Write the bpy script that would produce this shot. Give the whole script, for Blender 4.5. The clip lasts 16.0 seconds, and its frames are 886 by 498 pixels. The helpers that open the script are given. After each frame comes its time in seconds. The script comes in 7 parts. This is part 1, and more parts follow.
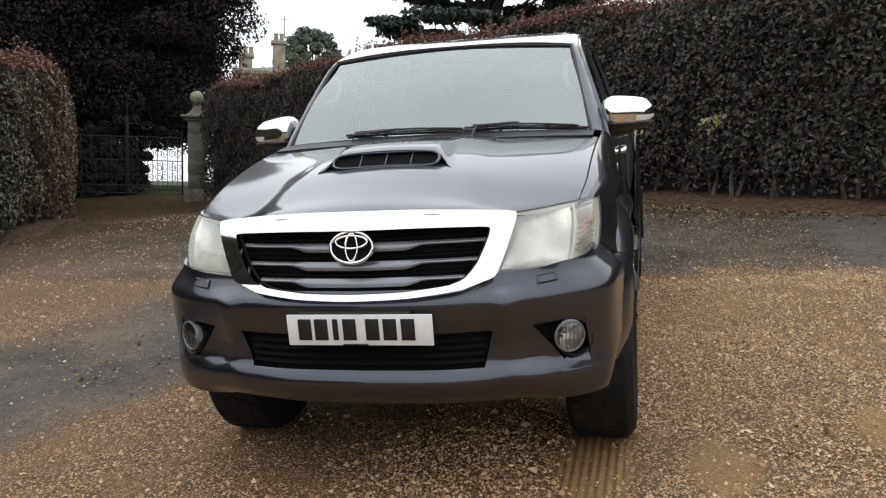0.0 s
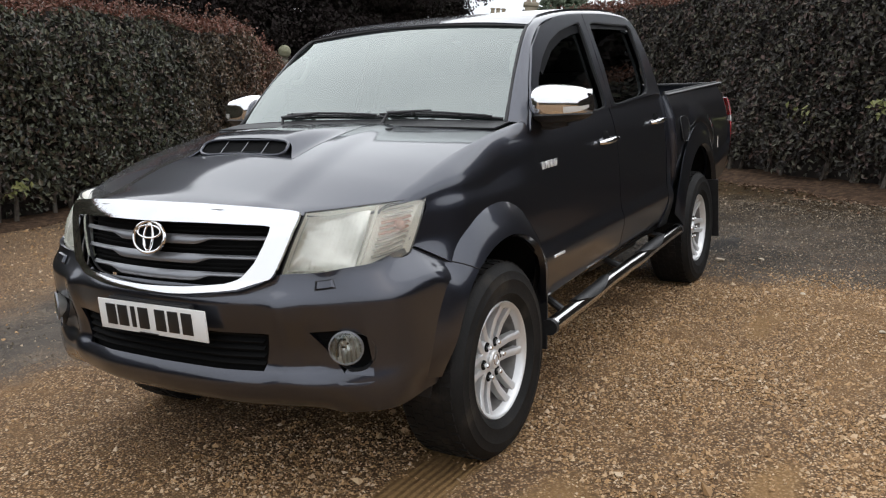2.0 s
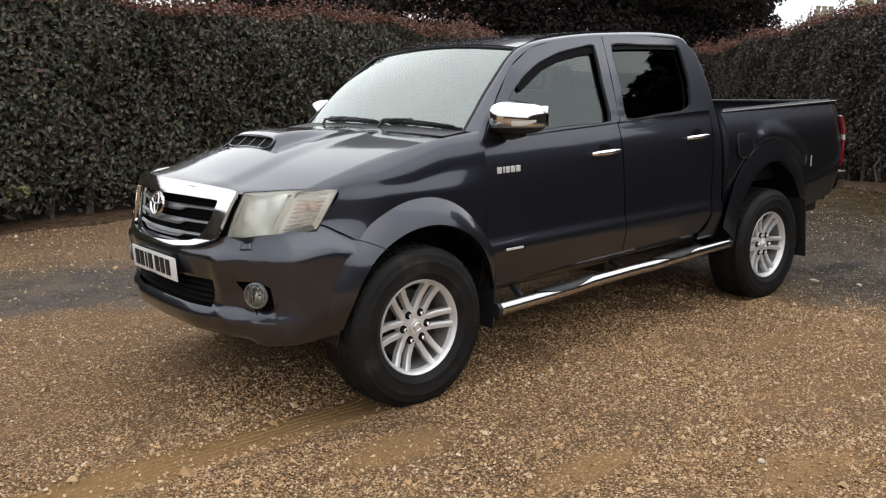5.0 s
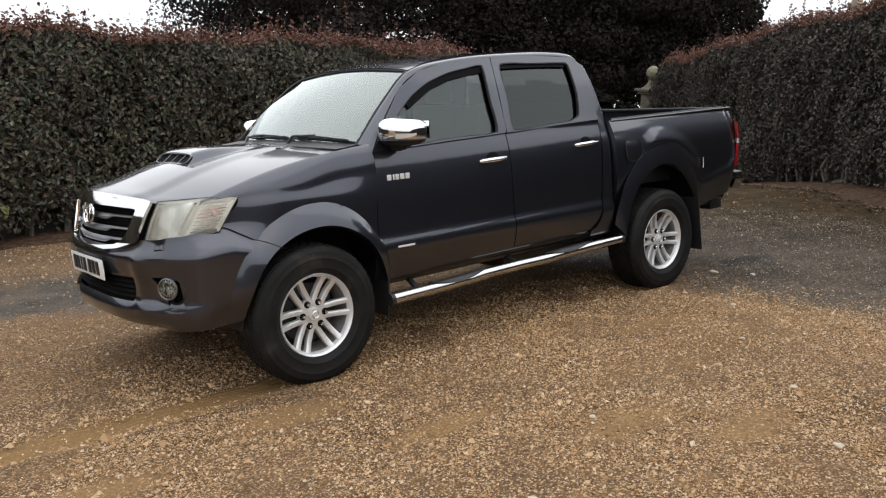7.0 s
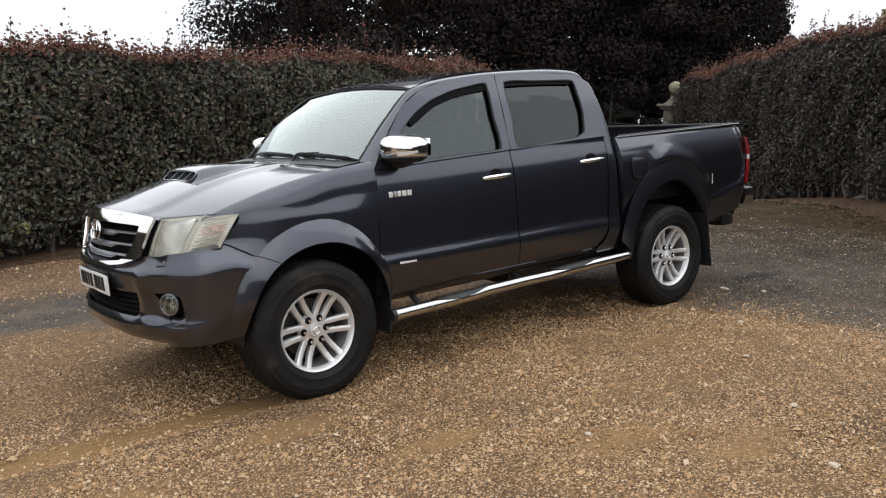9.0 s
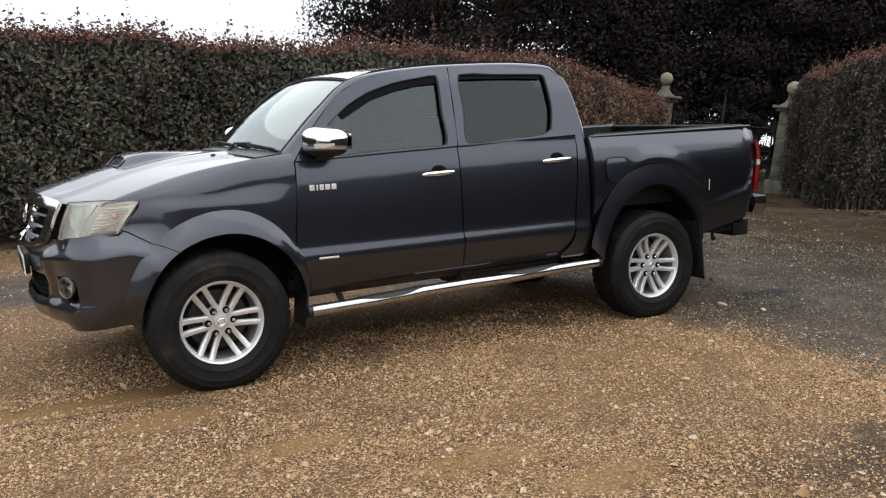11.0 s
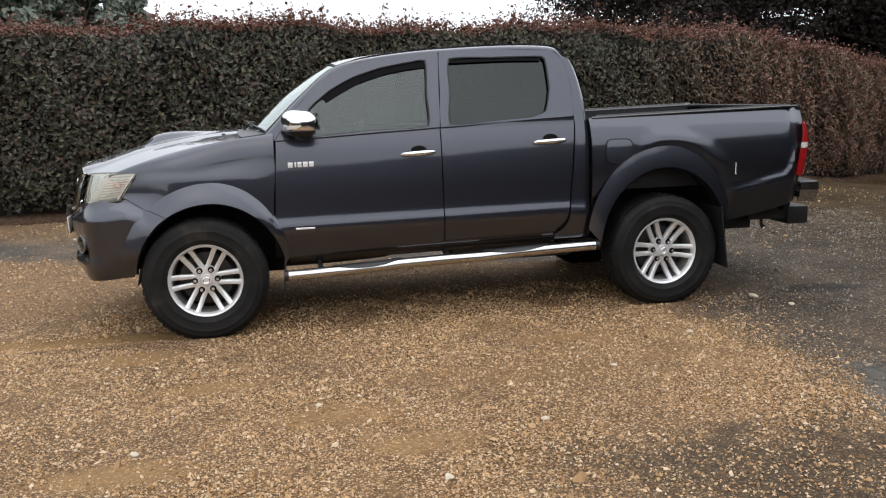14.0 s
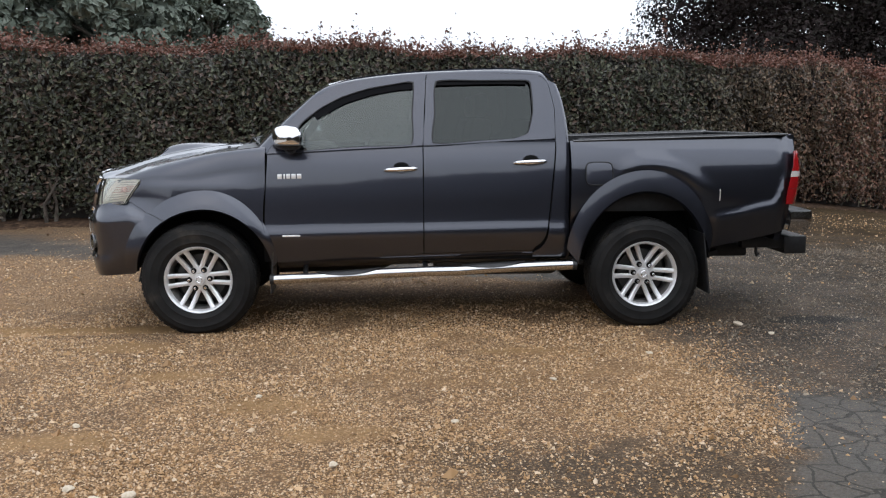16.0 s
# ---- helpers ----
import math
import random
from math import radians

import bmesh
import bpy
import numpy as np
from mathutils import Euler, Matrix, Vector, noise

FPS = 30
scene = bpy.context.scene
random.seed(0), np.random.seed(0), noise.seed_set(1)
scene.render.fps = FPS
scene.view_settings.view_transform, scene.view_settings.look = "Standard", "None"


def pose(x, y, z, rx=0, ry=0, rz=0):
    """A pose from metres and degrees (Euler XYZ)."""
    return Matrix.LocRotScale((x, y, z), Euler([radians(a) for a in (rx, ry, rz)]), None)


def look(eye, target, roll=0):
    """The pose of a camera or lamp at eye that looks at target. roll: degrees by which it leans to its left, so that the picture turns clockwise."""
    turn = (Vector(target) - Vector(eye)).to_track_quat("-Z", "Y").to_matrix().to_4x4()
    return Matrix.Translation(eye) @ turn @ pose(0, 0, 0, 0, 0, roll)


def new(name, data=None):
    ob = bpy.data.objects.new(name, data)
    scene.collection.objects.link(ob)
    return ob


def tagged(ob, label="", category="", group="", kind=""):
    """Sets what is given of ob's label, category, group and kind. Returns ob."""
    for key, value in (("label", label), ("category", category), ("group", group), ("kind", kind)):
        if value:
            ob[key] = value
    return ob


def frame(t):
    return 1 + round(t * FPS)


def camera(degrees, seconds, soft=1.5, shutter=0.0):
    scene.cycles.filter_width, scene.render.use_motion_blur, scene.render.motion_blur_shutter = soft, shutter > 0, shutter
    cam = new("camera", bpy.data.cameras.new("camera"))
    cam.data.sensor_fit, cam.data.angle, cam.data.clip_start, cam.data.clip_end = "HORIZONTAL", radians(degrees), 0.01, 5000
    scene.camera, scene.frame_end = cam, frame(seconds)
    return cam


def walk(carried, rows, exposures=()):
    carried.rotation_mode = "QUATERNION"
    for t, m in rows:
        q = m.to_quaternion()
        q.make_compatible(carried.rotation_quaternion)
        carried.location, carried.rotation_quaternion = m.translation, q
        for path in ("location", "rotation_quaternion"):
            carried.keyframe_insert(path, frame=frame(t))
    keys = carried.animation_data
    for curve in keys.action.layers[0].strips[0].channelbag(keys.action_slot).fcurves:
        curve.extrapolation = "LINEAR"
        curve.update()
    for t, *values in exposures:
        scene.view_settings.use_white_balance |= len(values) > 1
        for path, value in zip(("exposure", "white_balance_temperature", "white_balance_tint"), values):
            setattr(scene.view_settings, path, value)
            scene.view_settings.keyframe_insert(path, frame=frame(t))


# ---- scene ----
cam = camera(54.6, 16.0, 1.2)
PATH = [
    (0, (-3.607, -0.992, 1.433), (-1.692, -0.523, 1.098), -3.7),
    (0.5, (-3.398, -1.234, 1.44), (-1.513, -0.661, 1.097), -4.1),
    (1, (-3.268, -1.671, 1.447), (-1.435, -0.977, 1.049), -4.8),
    (1.5, (-3.003, -2.0, 1.431), (-1.225, -1.194, 0.995), -3.3),
    (2, (-2.859, -2.33, 1.454), (-1.167, -1.338, 1.066), -2.4),
    (2.5, (-2.716, -2.674, 1.471), (-1.129, -1.52, 1.085), -2.7),
    (3, (-2.457, -2.859, 1.463), (-0.966, -1.591, 1.054), -2.1),
    (3.2, (-2.406, -2.958, 1.48), (-0.965, -1.631, 1.08), -2.3),
    (5.3, (-2.409, -4.128, 1.497), (-1.159, -2.609, 1.137), -0.9),
    (5.5, (-2.425, -4.227, 1.503), (-1.158, -2.718, 1.165), -0.9),
    (6, (-2.485, -4.502, 1.494), (-1.171, -3.033, 1.155), -1.7),
    (6.5, (-2.419, -4.731, 1.509), (-1.126, -3.246, 1.154), -1.6),
    (7, (-2.343, -4.858, 1.502), (-1.096, -3.334, 1.159), -2.4),
    (7.5, (-2.333, -4.861, 1.506), (-1.093, -3.324, 1.189), -2.6),
    (8, (-2.343, -4.873, 1.51), (-1.112, -3.324, 1.213), -2.5),
    (8.5, (-2.313, -4.901, 1.502), (-1.082, -3.352, 1.208), -2.4),
    (8.7, (-2.293, -4.914, 1.505), (-1.067, -3.361, 1.209), -2.4),
    (10.8, (-1.313, -5.474, 1.434), (-0.352, -3.754, 1.089), -2.1),
    (11, (-1.126, -5.466, 1.455), (-0.178, -3.732, 1.15), -1.2),
    (11.5, (-0.819, -5.641, 1.429), (0.051, -3.865, 1.131), -1.2),
    (12, (-0.475, -5.798, 1.455), (0.263, -3.97, 1.114), -1.2),
    (12.5, (-0.134, -5.766, 1.484), (0.506, -3.909, 1.103), -0.7),
    (13, (0.22, -5.924, 1.484), (0.689, -4.018, 1.1), -1.7),
    (13.5, (0.378, -6.092, 1.492), (0.826, -4.181, 1.105), -1.2),
    (14, (0.469, -6.351, 1.47), (0.841, -4.417, 1.12), -1.6),
    (14.5, (0.729, -6.611, 1.44), (0.907, -4.642, 1.136), -2.4),
    (15, (0.932, -6.679, 1.443), (1.111, -4.709, 1.149), -2.3),
    (15.5, (1.094, -6.644, 1.455), (1.265, -4.671, 1.176), -0.9),
    (16, (1.329, -6.73, 1.436), (1.444, -4.755, 1.142), -0.2),
]
# The drive slopes: its plane under the truck leans against the plumb line.
UP = Vector((0.084, -0.0742, 1.0)).normalized()
LEAN = UP.rotation_difference(Vector((0, 0, 1))).to_matrix().to_4x4()
walk(cam, [(t, LEAN @ look(eye, target, roll)) for t, eye, target, roll in PATH],
     [(0, 0.0, 6250, 10), (2.4, -0.05, 6250, 10), (3.0, 0.07, 6300, 10), (5.5, -0.02, 6400, 10), (8.5, 0.01, 6300, 10), (11, 0.07, 6250, 10), (12.5, 0.20, 6300, 10), (13.2, 0.25, 6300, 10), (14.5, 0.14, 6200, 10), (16, 0.09, 5950, 10)])

# ---------- world, sun, exposure ----------
world = bpy.data.worlds.new("overcast_sky")
scene.world = world
world.use_nodes = True
wn, wl = world.node_tree.nodes, world.node_tree.links
sky = wn.new("ShaderNodeTexSky")
sky.sky_type = "NISHITA"
sky.sun_disc = False
sky.sun_elevation, sky.sun_rotation = radians(48), radians(200)
sky.dust_density = 4.0
cloud = wn.new("ShaderNodeTexNoise")
cloud.inputs["Scale"].default_value = 2.2
cloud.inputs["Detail"].default_value = 5
cramp = wn.new("ShaderNodeValToRGB")
cramp.color_ramp.elements[0].position, cramp.color_ramp.elements[0].color = 0.3, (8.6, 8.8, 9.1, 1)
cramp.color_ramp.elements[1].position, cramp.color_ramp.elements[1].color = 0.72, (10.6, 10.7, 10.8, 1)
wmix = wn.new("ShaderNodeMix")
wmix.data_type = "RGBA"
wmix.inputs[0].default_value = 0.9
wl.new(cloud.outputs["Fac"], cramp.inputs["Fac"])
wl.new(sky.outputs["Color"], wmix.inputs[6])
wl.new(cramp.outputs["Color"], wmix.inputs[7])
wtc, wsx, wgr, wmul = wn.new("ShaderNodeTexCoord"), wn.new("ShaderNodeSeparateXYZ"), wn.new("ShaderNodeMapRange"), wn.new("ShaderNodeVectorMath")
wl.new(wtc.outputs["Generated"], wsx.inputs[0])
wl.new(wsx.outputs[2], wgr.inputs["Value"])
wgr.inputs["From Min"].default_value, wgr.inputs["From Max"].default_value = 0.05, 1.0
wgr.inputs["To Min"].default_value, wgr.inputs["To Max"].default_value = 1.10, 1.46
wmul.operation = "SCALE"
wl.new(wmix.outputs[2], wmul.inputs[0])
wl.new(wgr.outputs[0], wmul.inputs["Scale"])
wl.new(wmul.outputs[0], wn["Background"].inputs["Color"])
wn["Background"].inputs["Strength"].default_value = 0.116
sun = new("sun", bpy.data.lights.new("sun", "SUN"))
sun.data.energy, sun.data.angle, sun.data.color = 1.3, radians(110), (1.0, 0.97, 0.92)
sun.matrix_world = look((0, 0, 0), (-0.48, -0.42, -1.05))


# ---------- helpers ----------
def pchip(pts):
    """A smooth curve y(x) through a few knots, without overshoot."""
    xs, ys = np.array([p[0] for p in pts], float), np.array([p[1] for p in pts], float)
    h, d = np.diff(xs), np.diff(ys) / np.diff(xs)
    m = np.zeros(len(xs))
    m[0], m[-1] = d[0], d[-1]
    for i in range(1, len(xs) - 1):
        if d[i - 1] * d[i] > 0:
            w1, w2 = 2 * h[i] + h[i - 1], h[i] + 2 * h[i - 1]
            m[i] = (w1 + w2) / (w1 / d[i - 1] + w2 / d[i])

    def f(x):
        x = min(max(x, xs[0]), xs[-1])
        i = min(max(int(np.searchsorted(xs, x)) - 1, 0), len(xs) - 2)
        t = (x - xs[i]) / h[i]
        return float((1 + 2 * t) * (1 - t) ** 2 * ys[i] + t * (1 - t) ** 2 * h[i] * m[i]
                     + t * t * (3 - 2 * t) * ys[i + 1] + t * t * (t - 1) * h[i] * m[i + 1])
    return f


def lerp(a, b, t):
    return a + (b - a) * t


def smooth(a, b, x):
    t = min(max((x - a) / (b - a), 0), 1)
    return t * t * (3 - 2 * t)


FORM = {}


def finish(bm, name, material, flat=False, angle=38):
    me = bpy.data.meshes.new(name)
    bm.to_mesh(me)
    bm.free()
    if not flat:
        me.polygons.foreach_set("use_smooth", [True] * len(me.polygons))
        me.set_sharp_from_angle(angle=radians(angle))
    if material:
        me.materials.append(material)
    return me


def part(name, bm, material, parent, label="", flat=False, angle=38, form=None):
    """One mesh object under a thing or under a part; form reshapes its corners."""
    form = form or FORM.get(parent.name.split(".")[0]) or (parent.parent and FORM.get(parent.parent.name.split(".")[0]))
    if form:
        for v in bm.verts:
            v.co = form(v.co)
    ob = new(name, finish(bm, name, material, flat, angle))
    ob.parent = parent
    return tagged(ob, label)


def thing(name, bm, material, label, category, group="", kind="", m=None, flat=False):
    ob = new(name, finish(bm, name, material, flat) if bm else None)
    if m is not None:
        ob.matrix_world = m
    return tagged(ob, label, category, group, kind)


def sheet(P, nu, nv, thick=0.0, flip=False):
    """A surface from a function of two numbers from 0 to 1, with a thickness to its inner side."""
    bm = bmesh.new()
    g = [[bm.verts.new(P(i / nu, j / nv)) for j in range(nv + 1)] for i in range(nu + 1)]
    for i in range(nu):
        for j in range(nv):
            q = [g[i][j], g[i + 1][j], g[i + 1][j + 1], g[i][j + 1]]
            bm.faces.new(q[::-1] if flip else q)
    if thick:
        bmesh.ops.remove_doubles(bm, verts=bm.verts, dist=1e-5)
        bm.normal_update()
        bmesh.ops.solidify(bm, geom=bm.faces[:], thickness=thick)
        bmesh.ops.recalc_face_normals(bm, faces=bm.faces[:])
    return bm


def ring(inner, outer, place, thick=0.012, steps=6, across=2, bend=0.45):
    """A band between two outlines of equally many corners; place() lays a flat point on its surface."""
    def fine(pts, k=0.45):
        n, out = len(pts), []
        for i in range(n):
            p0, p1, p2, p3 = (Vector(pts[(i + j - 1) % n]) for j in range(4))
            for s in range(steps):
                t = s / steps
                straight = p1.lerp(p2, t)
                curve = 0.5 * (2 * p1 + (p2 - p0) * t + (2 * p0 - 5 * p1 + 4 * p2 - p3) * t * t + (3 * p1 - p0 - 3 * p2 + p3) * t ** 3)
                out.append(straight.lerp(curve, k))
        return out
    a, b = fine(inner), fine(outer, bend)
    bm = bmesh.new()
    n = len(a)
    rows = [[bm.verts.new(place(*p.lerp(q, k / across))) for p, q in zip(a, b)] for k in range(across + 1)]
    for low, high in zip(rows, rows[1:]):
        for i in range(n):
            j = (i + 1) % n
            bm.faces.new((low[i], low[j], high[j], high[i]))
    bm.normal_update()
    bmesh.ops.solidify(bm, geom=bm.faces[:], thickness=thick)
    bmesh.ops.recalc_face_normals(bm, faces=bm.faces[:])
    return bm, a


def pane(outline, place, thick=0.004):
    bm = bmesh.new()
    vs = [bm.verts.new(place(*p)) for p in outline]
    c = bm.verts.new(place(*(sum((Vector(p) for p in outline), Vector((0, 0))) / len(outline))))
    for i in range(len(vs)):
        bm.faces.new((c, vs[i], vs[(i + 1) % len(vs)]))
    bmesh.ops.recalc_face_normals(bm, faces=bm.faces[:])
    return bm


def outward(bm, centre):
    """Turns the faces of an open sheet away from a point."""
    bm.normal_update()
    c = Vector(centre)
    turned = [f for f in bm.faces if (f.calc_center_median() - c).dot(f.normal) < 0]
    bmesh.ops.reverse_faces(bm, faces=turned)
    return bm


def cut(bm, planes):
    """Cuts a clean hole: planes of (point, normal) whose normals point into the hole."""
    for co, no in planes:
        bmesh.ops.bisect_plane(bm, geom=bm.verts[:] + bm.edges[:] + bm.faces[:], plane_co=co, plane_no=no, dist=1e-5)
    gone = [f for f in bm.faces if all((f.calc_center_median() - Vector(co)).dot(Vector(no)) > 0 for co, no in planes)]
    bmesh.ops.delete(bm, geom=gone, context="FACES")
    return bm


def box(bm, x0, x1, y0, y1, z0, z1, bevel=0.0, m=None):
    vs = bmesh.ops.create_cube(bm, size=1, matrix=Matrix.Translation(((x0 + x1) / 2, (y0 + y1) / 2, (z0 + z1) / 2)) @ Matrix.Diagonal((x1 - x0, y1 - y0, z1 - z0, 1)))["verts"]
    if bevel:
        es = list({e for v in vs for e in v.link_edges})
        r = bmesh.ops.bevel(bm, geom=es, offset=bevel, segments=2, affect="EDGES", profile=0.5)
        vs = list({v for f in r["faces"] for v in f.verts} | {v for v in vs if v.is_valid})
    if m is not None:
        bmesh.ops.transform(bm, matrix=m, verts=vs)
    return bm


def tube(bm, pts, r, n=8, closed=False, cap=True):
    """A round bar along points; r is one radius or one for each point."""
    pts = [Vector(p) for p in pts]
    rs = [r] * len(pts) if isinstance(r, (int, float)) else r
    rings, last = [], None
    for i, p in enumerate(pts):
        a = pts[i - 1] if (i or closed) else p
        b = pts[(i + 1) % len(pts)] if (i < len(pts) - 1 or closed) else p
        d = (b - a).normalized()
        if last is None:
            s = d.cross(Vector((0, 0, 1)) if abs(d.z) < 0.9 else Vector((1, 0, 0))).normalized()
        else:
            s = (last - d * last.dot(d)).normalized()
        last = s
        w = d.cross(s)
        rings.append([bm.verts.new(p + rs[i] * (s * math.cos(6.28319 * k / n) + w * math.sin(6.28319 * k / n))) for k in range(n)])
    m = len(rings)
    for i in range(m if closed else m - 1):
        for k in range(n):
            bm.faces.new((rings[i][k], rings[i][(k + 1) % n], rings[(i + 1) % m][(k + 1) % n], rings[(i + 1) % m][k]))
    if cap and not closed:
        bm.faces.new(rings[0][::-1])
        bm.faces.new(rings[-1])
    return bm


def lathe(bm, prof, n=48, axis="y", m=None):
    """Turns a profile of (along the axis, radius) round."""
    rings = []
    for s, r in prof:
        row = []
        for k in range(n):
            a = 6.283185 * k / n
            c, d = r * math.cos(a), r * math.sin(a)
            v = Vector((c, s, d)) if axis == "y" else (Vector((s, c, d)) if axis == "x" else Vector((c, d, s)))
            row.append(bm.verts.new(m @ v if m is not None else v))
        rings.append(row)
    for i in range(len(rings) - 1):
        for k in range(n):
            bm.faces.new((rings[i][k], rings[i][(k + 1) % n], rings[i + 1][(k + 1) % n], rings[i + 1][k]))
    return bm


def mesh_from(name, verts, faces, material):
    me = bpy.data.meshes.new(name)
    me.from_pydata(verts, [], faces)
    me.materials.append(material)
    return me


# ---------- materials ----------
def material(name, base, rough=0.5, metal=0.0, coat=0.0, spec=None):
    ma = bpy.data.materials.new(name)
    ma.use_nodes = True
    b = ma.node_tree.nodes["Principled BSDF"]
    b.inputs["Base Color"].default_value = (*base, 1)
    b.inputs["Roughness"].default_value, b.inputs["Metallic"].default_value = rough, metal
    b.inputs["Coat Weight"].default_value, b.inputs["Coat Roughness"].default_value = coat, 0.03
    if spec is not None:
        b.inputs["Specular IOR Level"].default_value = spec
    return ma


def nodes(ma):
    return ma.node_tree.nodes, ma.node_tree.links, ma.node_tree.nodes["Principled BSDF"]


def noise_node(ma, scale, detail=4, rough=0.55, coords="Object"):
    n, l, _ = nodes(ma)
    tc = n.new("ShaderNodeTexCoord")
    t = n.new("ShaderNodeTexNoise")
    t.inputs["Scale"].default_value, t.inputs["Detail"].default_value, t.inputs["Roughness"].default_value = scale, detail, rough
    l.new(tc.outputs[coords], t.inputs["Vector"])
    return t


def ramp(ma, fac, stops):
    n, l, _ = nodes(ma)
    r = n.new("ShaderNodeValToRGB")
    while len(r.color_ramp.elements) < len(stops):
        r.color_ramp.elements.new(0.5)
    for e, (p, c) in zip(r.color_ramp.elements, stops):
        e.position = p
        e.color = (*c, 1) if len(c) == 3 else c
    l.new(fac, r.inputs["Fac"])
    return r.outputs["Color"]


def blend(ma, fac, a, b, mode="MIX"):
    n, l, _ = nodes(ma)
    x = n.new("ShaderNodeMix")
    x.data_type, x.blend_type = "RGBA", mode
    for sock, v in ((x.inputs[0], fac), (x.inputs[6], a), (x.inputs[7], b)):
        if isinstance(v, (int, float)):
            sock.default_value = v
        elif isinstance(v, tuple):
            sock.default_value = (*v, 1)
        else:
            l.new(v, sock)
    return x.outputs[2]


def maths(ma, op, a, b=0.0, c=0.0):
    n, l, _ = nodes(ma)
    x = n.new("ShaderNodeMath")
    x.operation = op
    for sock, v in zip(x.inputs, (a, b, c)):
        if isinstance(v, (int, float)):
            sock.default_value = v
        else:
            l.new(v, sock)
    return x.outputs[0]


def bump(ma, height, strength=0.3, distance=0.01):
    n, l, b = nodes(ma)
    x = n.new("ShaderNodeBump")
    x.inputs["Strength"].default_value, x.inputs["Distance"].default_value = strength, distance
    l.new(height, x.inputs["Height"])
    l.new(x.outputs["Normal"], b.inputs["Normal"])


def mottled(name, stops, scale, rough=0.6, metal=0.0, grain=None, depth=0.3, coat=0.0, detail=5):
    """A surface whose colour wanders between a few tones, with a finer relief."""
    ma = material(name, stops[0][1], rough, metal, coat)
    n, l, b = nodes(ma)
    l.new(ramp(ma, noise_node(ma, scale, detail).outputs["Fac"], stops), b.inputs["Base Color"])
    if grain:
        bump(ma, noise_node(ma, grain, 3).outputs["Fac"], depth, 0.01)
    return ma


def leafy(name, tones, rough=0.45, extra=0.0, spec=0.3):
    """Leaves: each its own tone, a little light let through."""
    ma = material(name, tones[0][1], rough)
    n, l, b = nodes(ma)
    g = n.new("ShaderNodeNewGeometry")
    col = ramp(ma, g.outputs["Random Per Island"], tones)
    patch = noise_node(ma, 0.9, 3).outputs["Fac"]
    col = blend(ma, maths(ma, "MULTIPLY", patch, 0.5), col, tones[-1][1] if extra == 0 else (0.06, 0.03, 0.025))
    l.new(col, b.inputs["Base Color"])
    b.inputs["Specular IOR Level"].default_value = spec
    return ma


def glass(name, tint, gloss=0.06, ior=1.5, milk=None, milky=0.0):
    """A thin pane: tinted light through it, a mirror on it."""
    ma = bpy.data.materials.new(name)
    ma.use_nodes = True
    n, l = ma.node_tree.nodes, ma.node_tree.links
    n.remove(n["Principled BSDF"])
    tr, gl, mx, fr = n.new("ShaderNodeBsdfTransparent"), n.new("ShaderNodeBsdfGlossy"), n.new("ShaderNodeMixShader"), n.new("ShaderNodeFresnel")
    tr.inputs["Color"].default_value = (*tint, 1)
    gl.inputs["Roughness"].default_value = 0.02
    gl.inputs["Color"].default_value = (0.93, 1.0, 0.97, 1)
    fr.inputs["IOR"].default_value = ior
    add = n.new("ShaderNodeMath")
    add.operation, add.use_clamp = "ADD", True
    add.inputs[1].default_value = gloss
    l.new(fr.outputs[0], add.inputs[0])
    l.new(add.outputs[0], mx.inputs[0])
    base = tr.outputs[0]
    if milk:
        df, m2 = n.new("ShaderNodeBsdfDiffuse"), n.new("ShaderNodeMixShader")
        df.inputs["Color"].default_value = (*milk, 1)
        m2.inputs[0].default_value = milky
        l.new(tr.outputs[0], m2.inputs[1])
        l.new(df.outputs[0], m2.inputs[2])
        base = m2.outputs[0]
    l.new(base, mx.inputs[1])
    l.new(gl.outputs[0], mx.inputs[2])
    l.new(mx.outputs[0], n["Material Output"].inputs["Surface"])
    return ma


PAINT = material("graphite_paint", (0.045, 0.050, 0.063), 0.33, 0.90, 1.0)
_n, _l, _b = nodes(PAINT)
_l.new(ramp(PAINT, noise_node(PAINT, 900, 1).outputs["Fac"], [(0.35, (0.035, 0.0375, 0.050)), (0.7, (0.054, 0.0575, 0.074))]), _b.inputs["Base Color"])
_l.new(maths(PAINT, "MULTIPLY_ADD", noise_node(PAINT, 5, 4).outputs["Fac"], 0.06, 0.03), _b.inputs["Coat Roughness"])
nodes(PAINT)[2].inputs["Coat IOR"].default_value = 1.60
CHROME = material("chrome", (0.86, 0.86, 0.87), 0.06, 1.0)
SATIN = material("satin_grey_metal", (0.23, 0.235, 0.25), 0.34, 0.6)
# the wheel's alloy, darkened for the shade behind the spokes
BARREL = mottled("shaded_cast_alloy", [(0.3, (0.16, 0.15, 0.14)), (0.7, (0.26, 0.25, 0.24))], 18, 0.55, 0.3)
STEEL = material("polished_steel", (0.60, 0.59, 0.58), 0.12, 1.0)
BRIGHT = material("bright_silver", (0.92, 0.92, 0.92), 0.22, 0.35)
ALLOY = mottled("silver_alloy", [(0.3, (0.70, 0.70, 0.70)), (0.7, (0.80, 0.80, 0.79))], 25, 0.34, 0.5)
BLACK = mottled("black_plastic", [(0.3, (0.012, 0.012, 0.013)), (0.7, (0.022, 0.022, 0.023))], 30, 0.42, grain=400, depth=0.15)
# near-black; in gaps, arches and openings it stands for the shade there
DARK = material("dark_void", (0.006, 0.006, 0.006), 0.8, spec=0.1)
RUBBER = mottled("worn_rubber", [(0.35, (0.007, 0.007, 0.007)), (0.58, (0.013, 0.0125, 0.012)), (0.80, (0.045, 0.039, 0.031))], 7, 0.65, grain=120, depth=0.2)
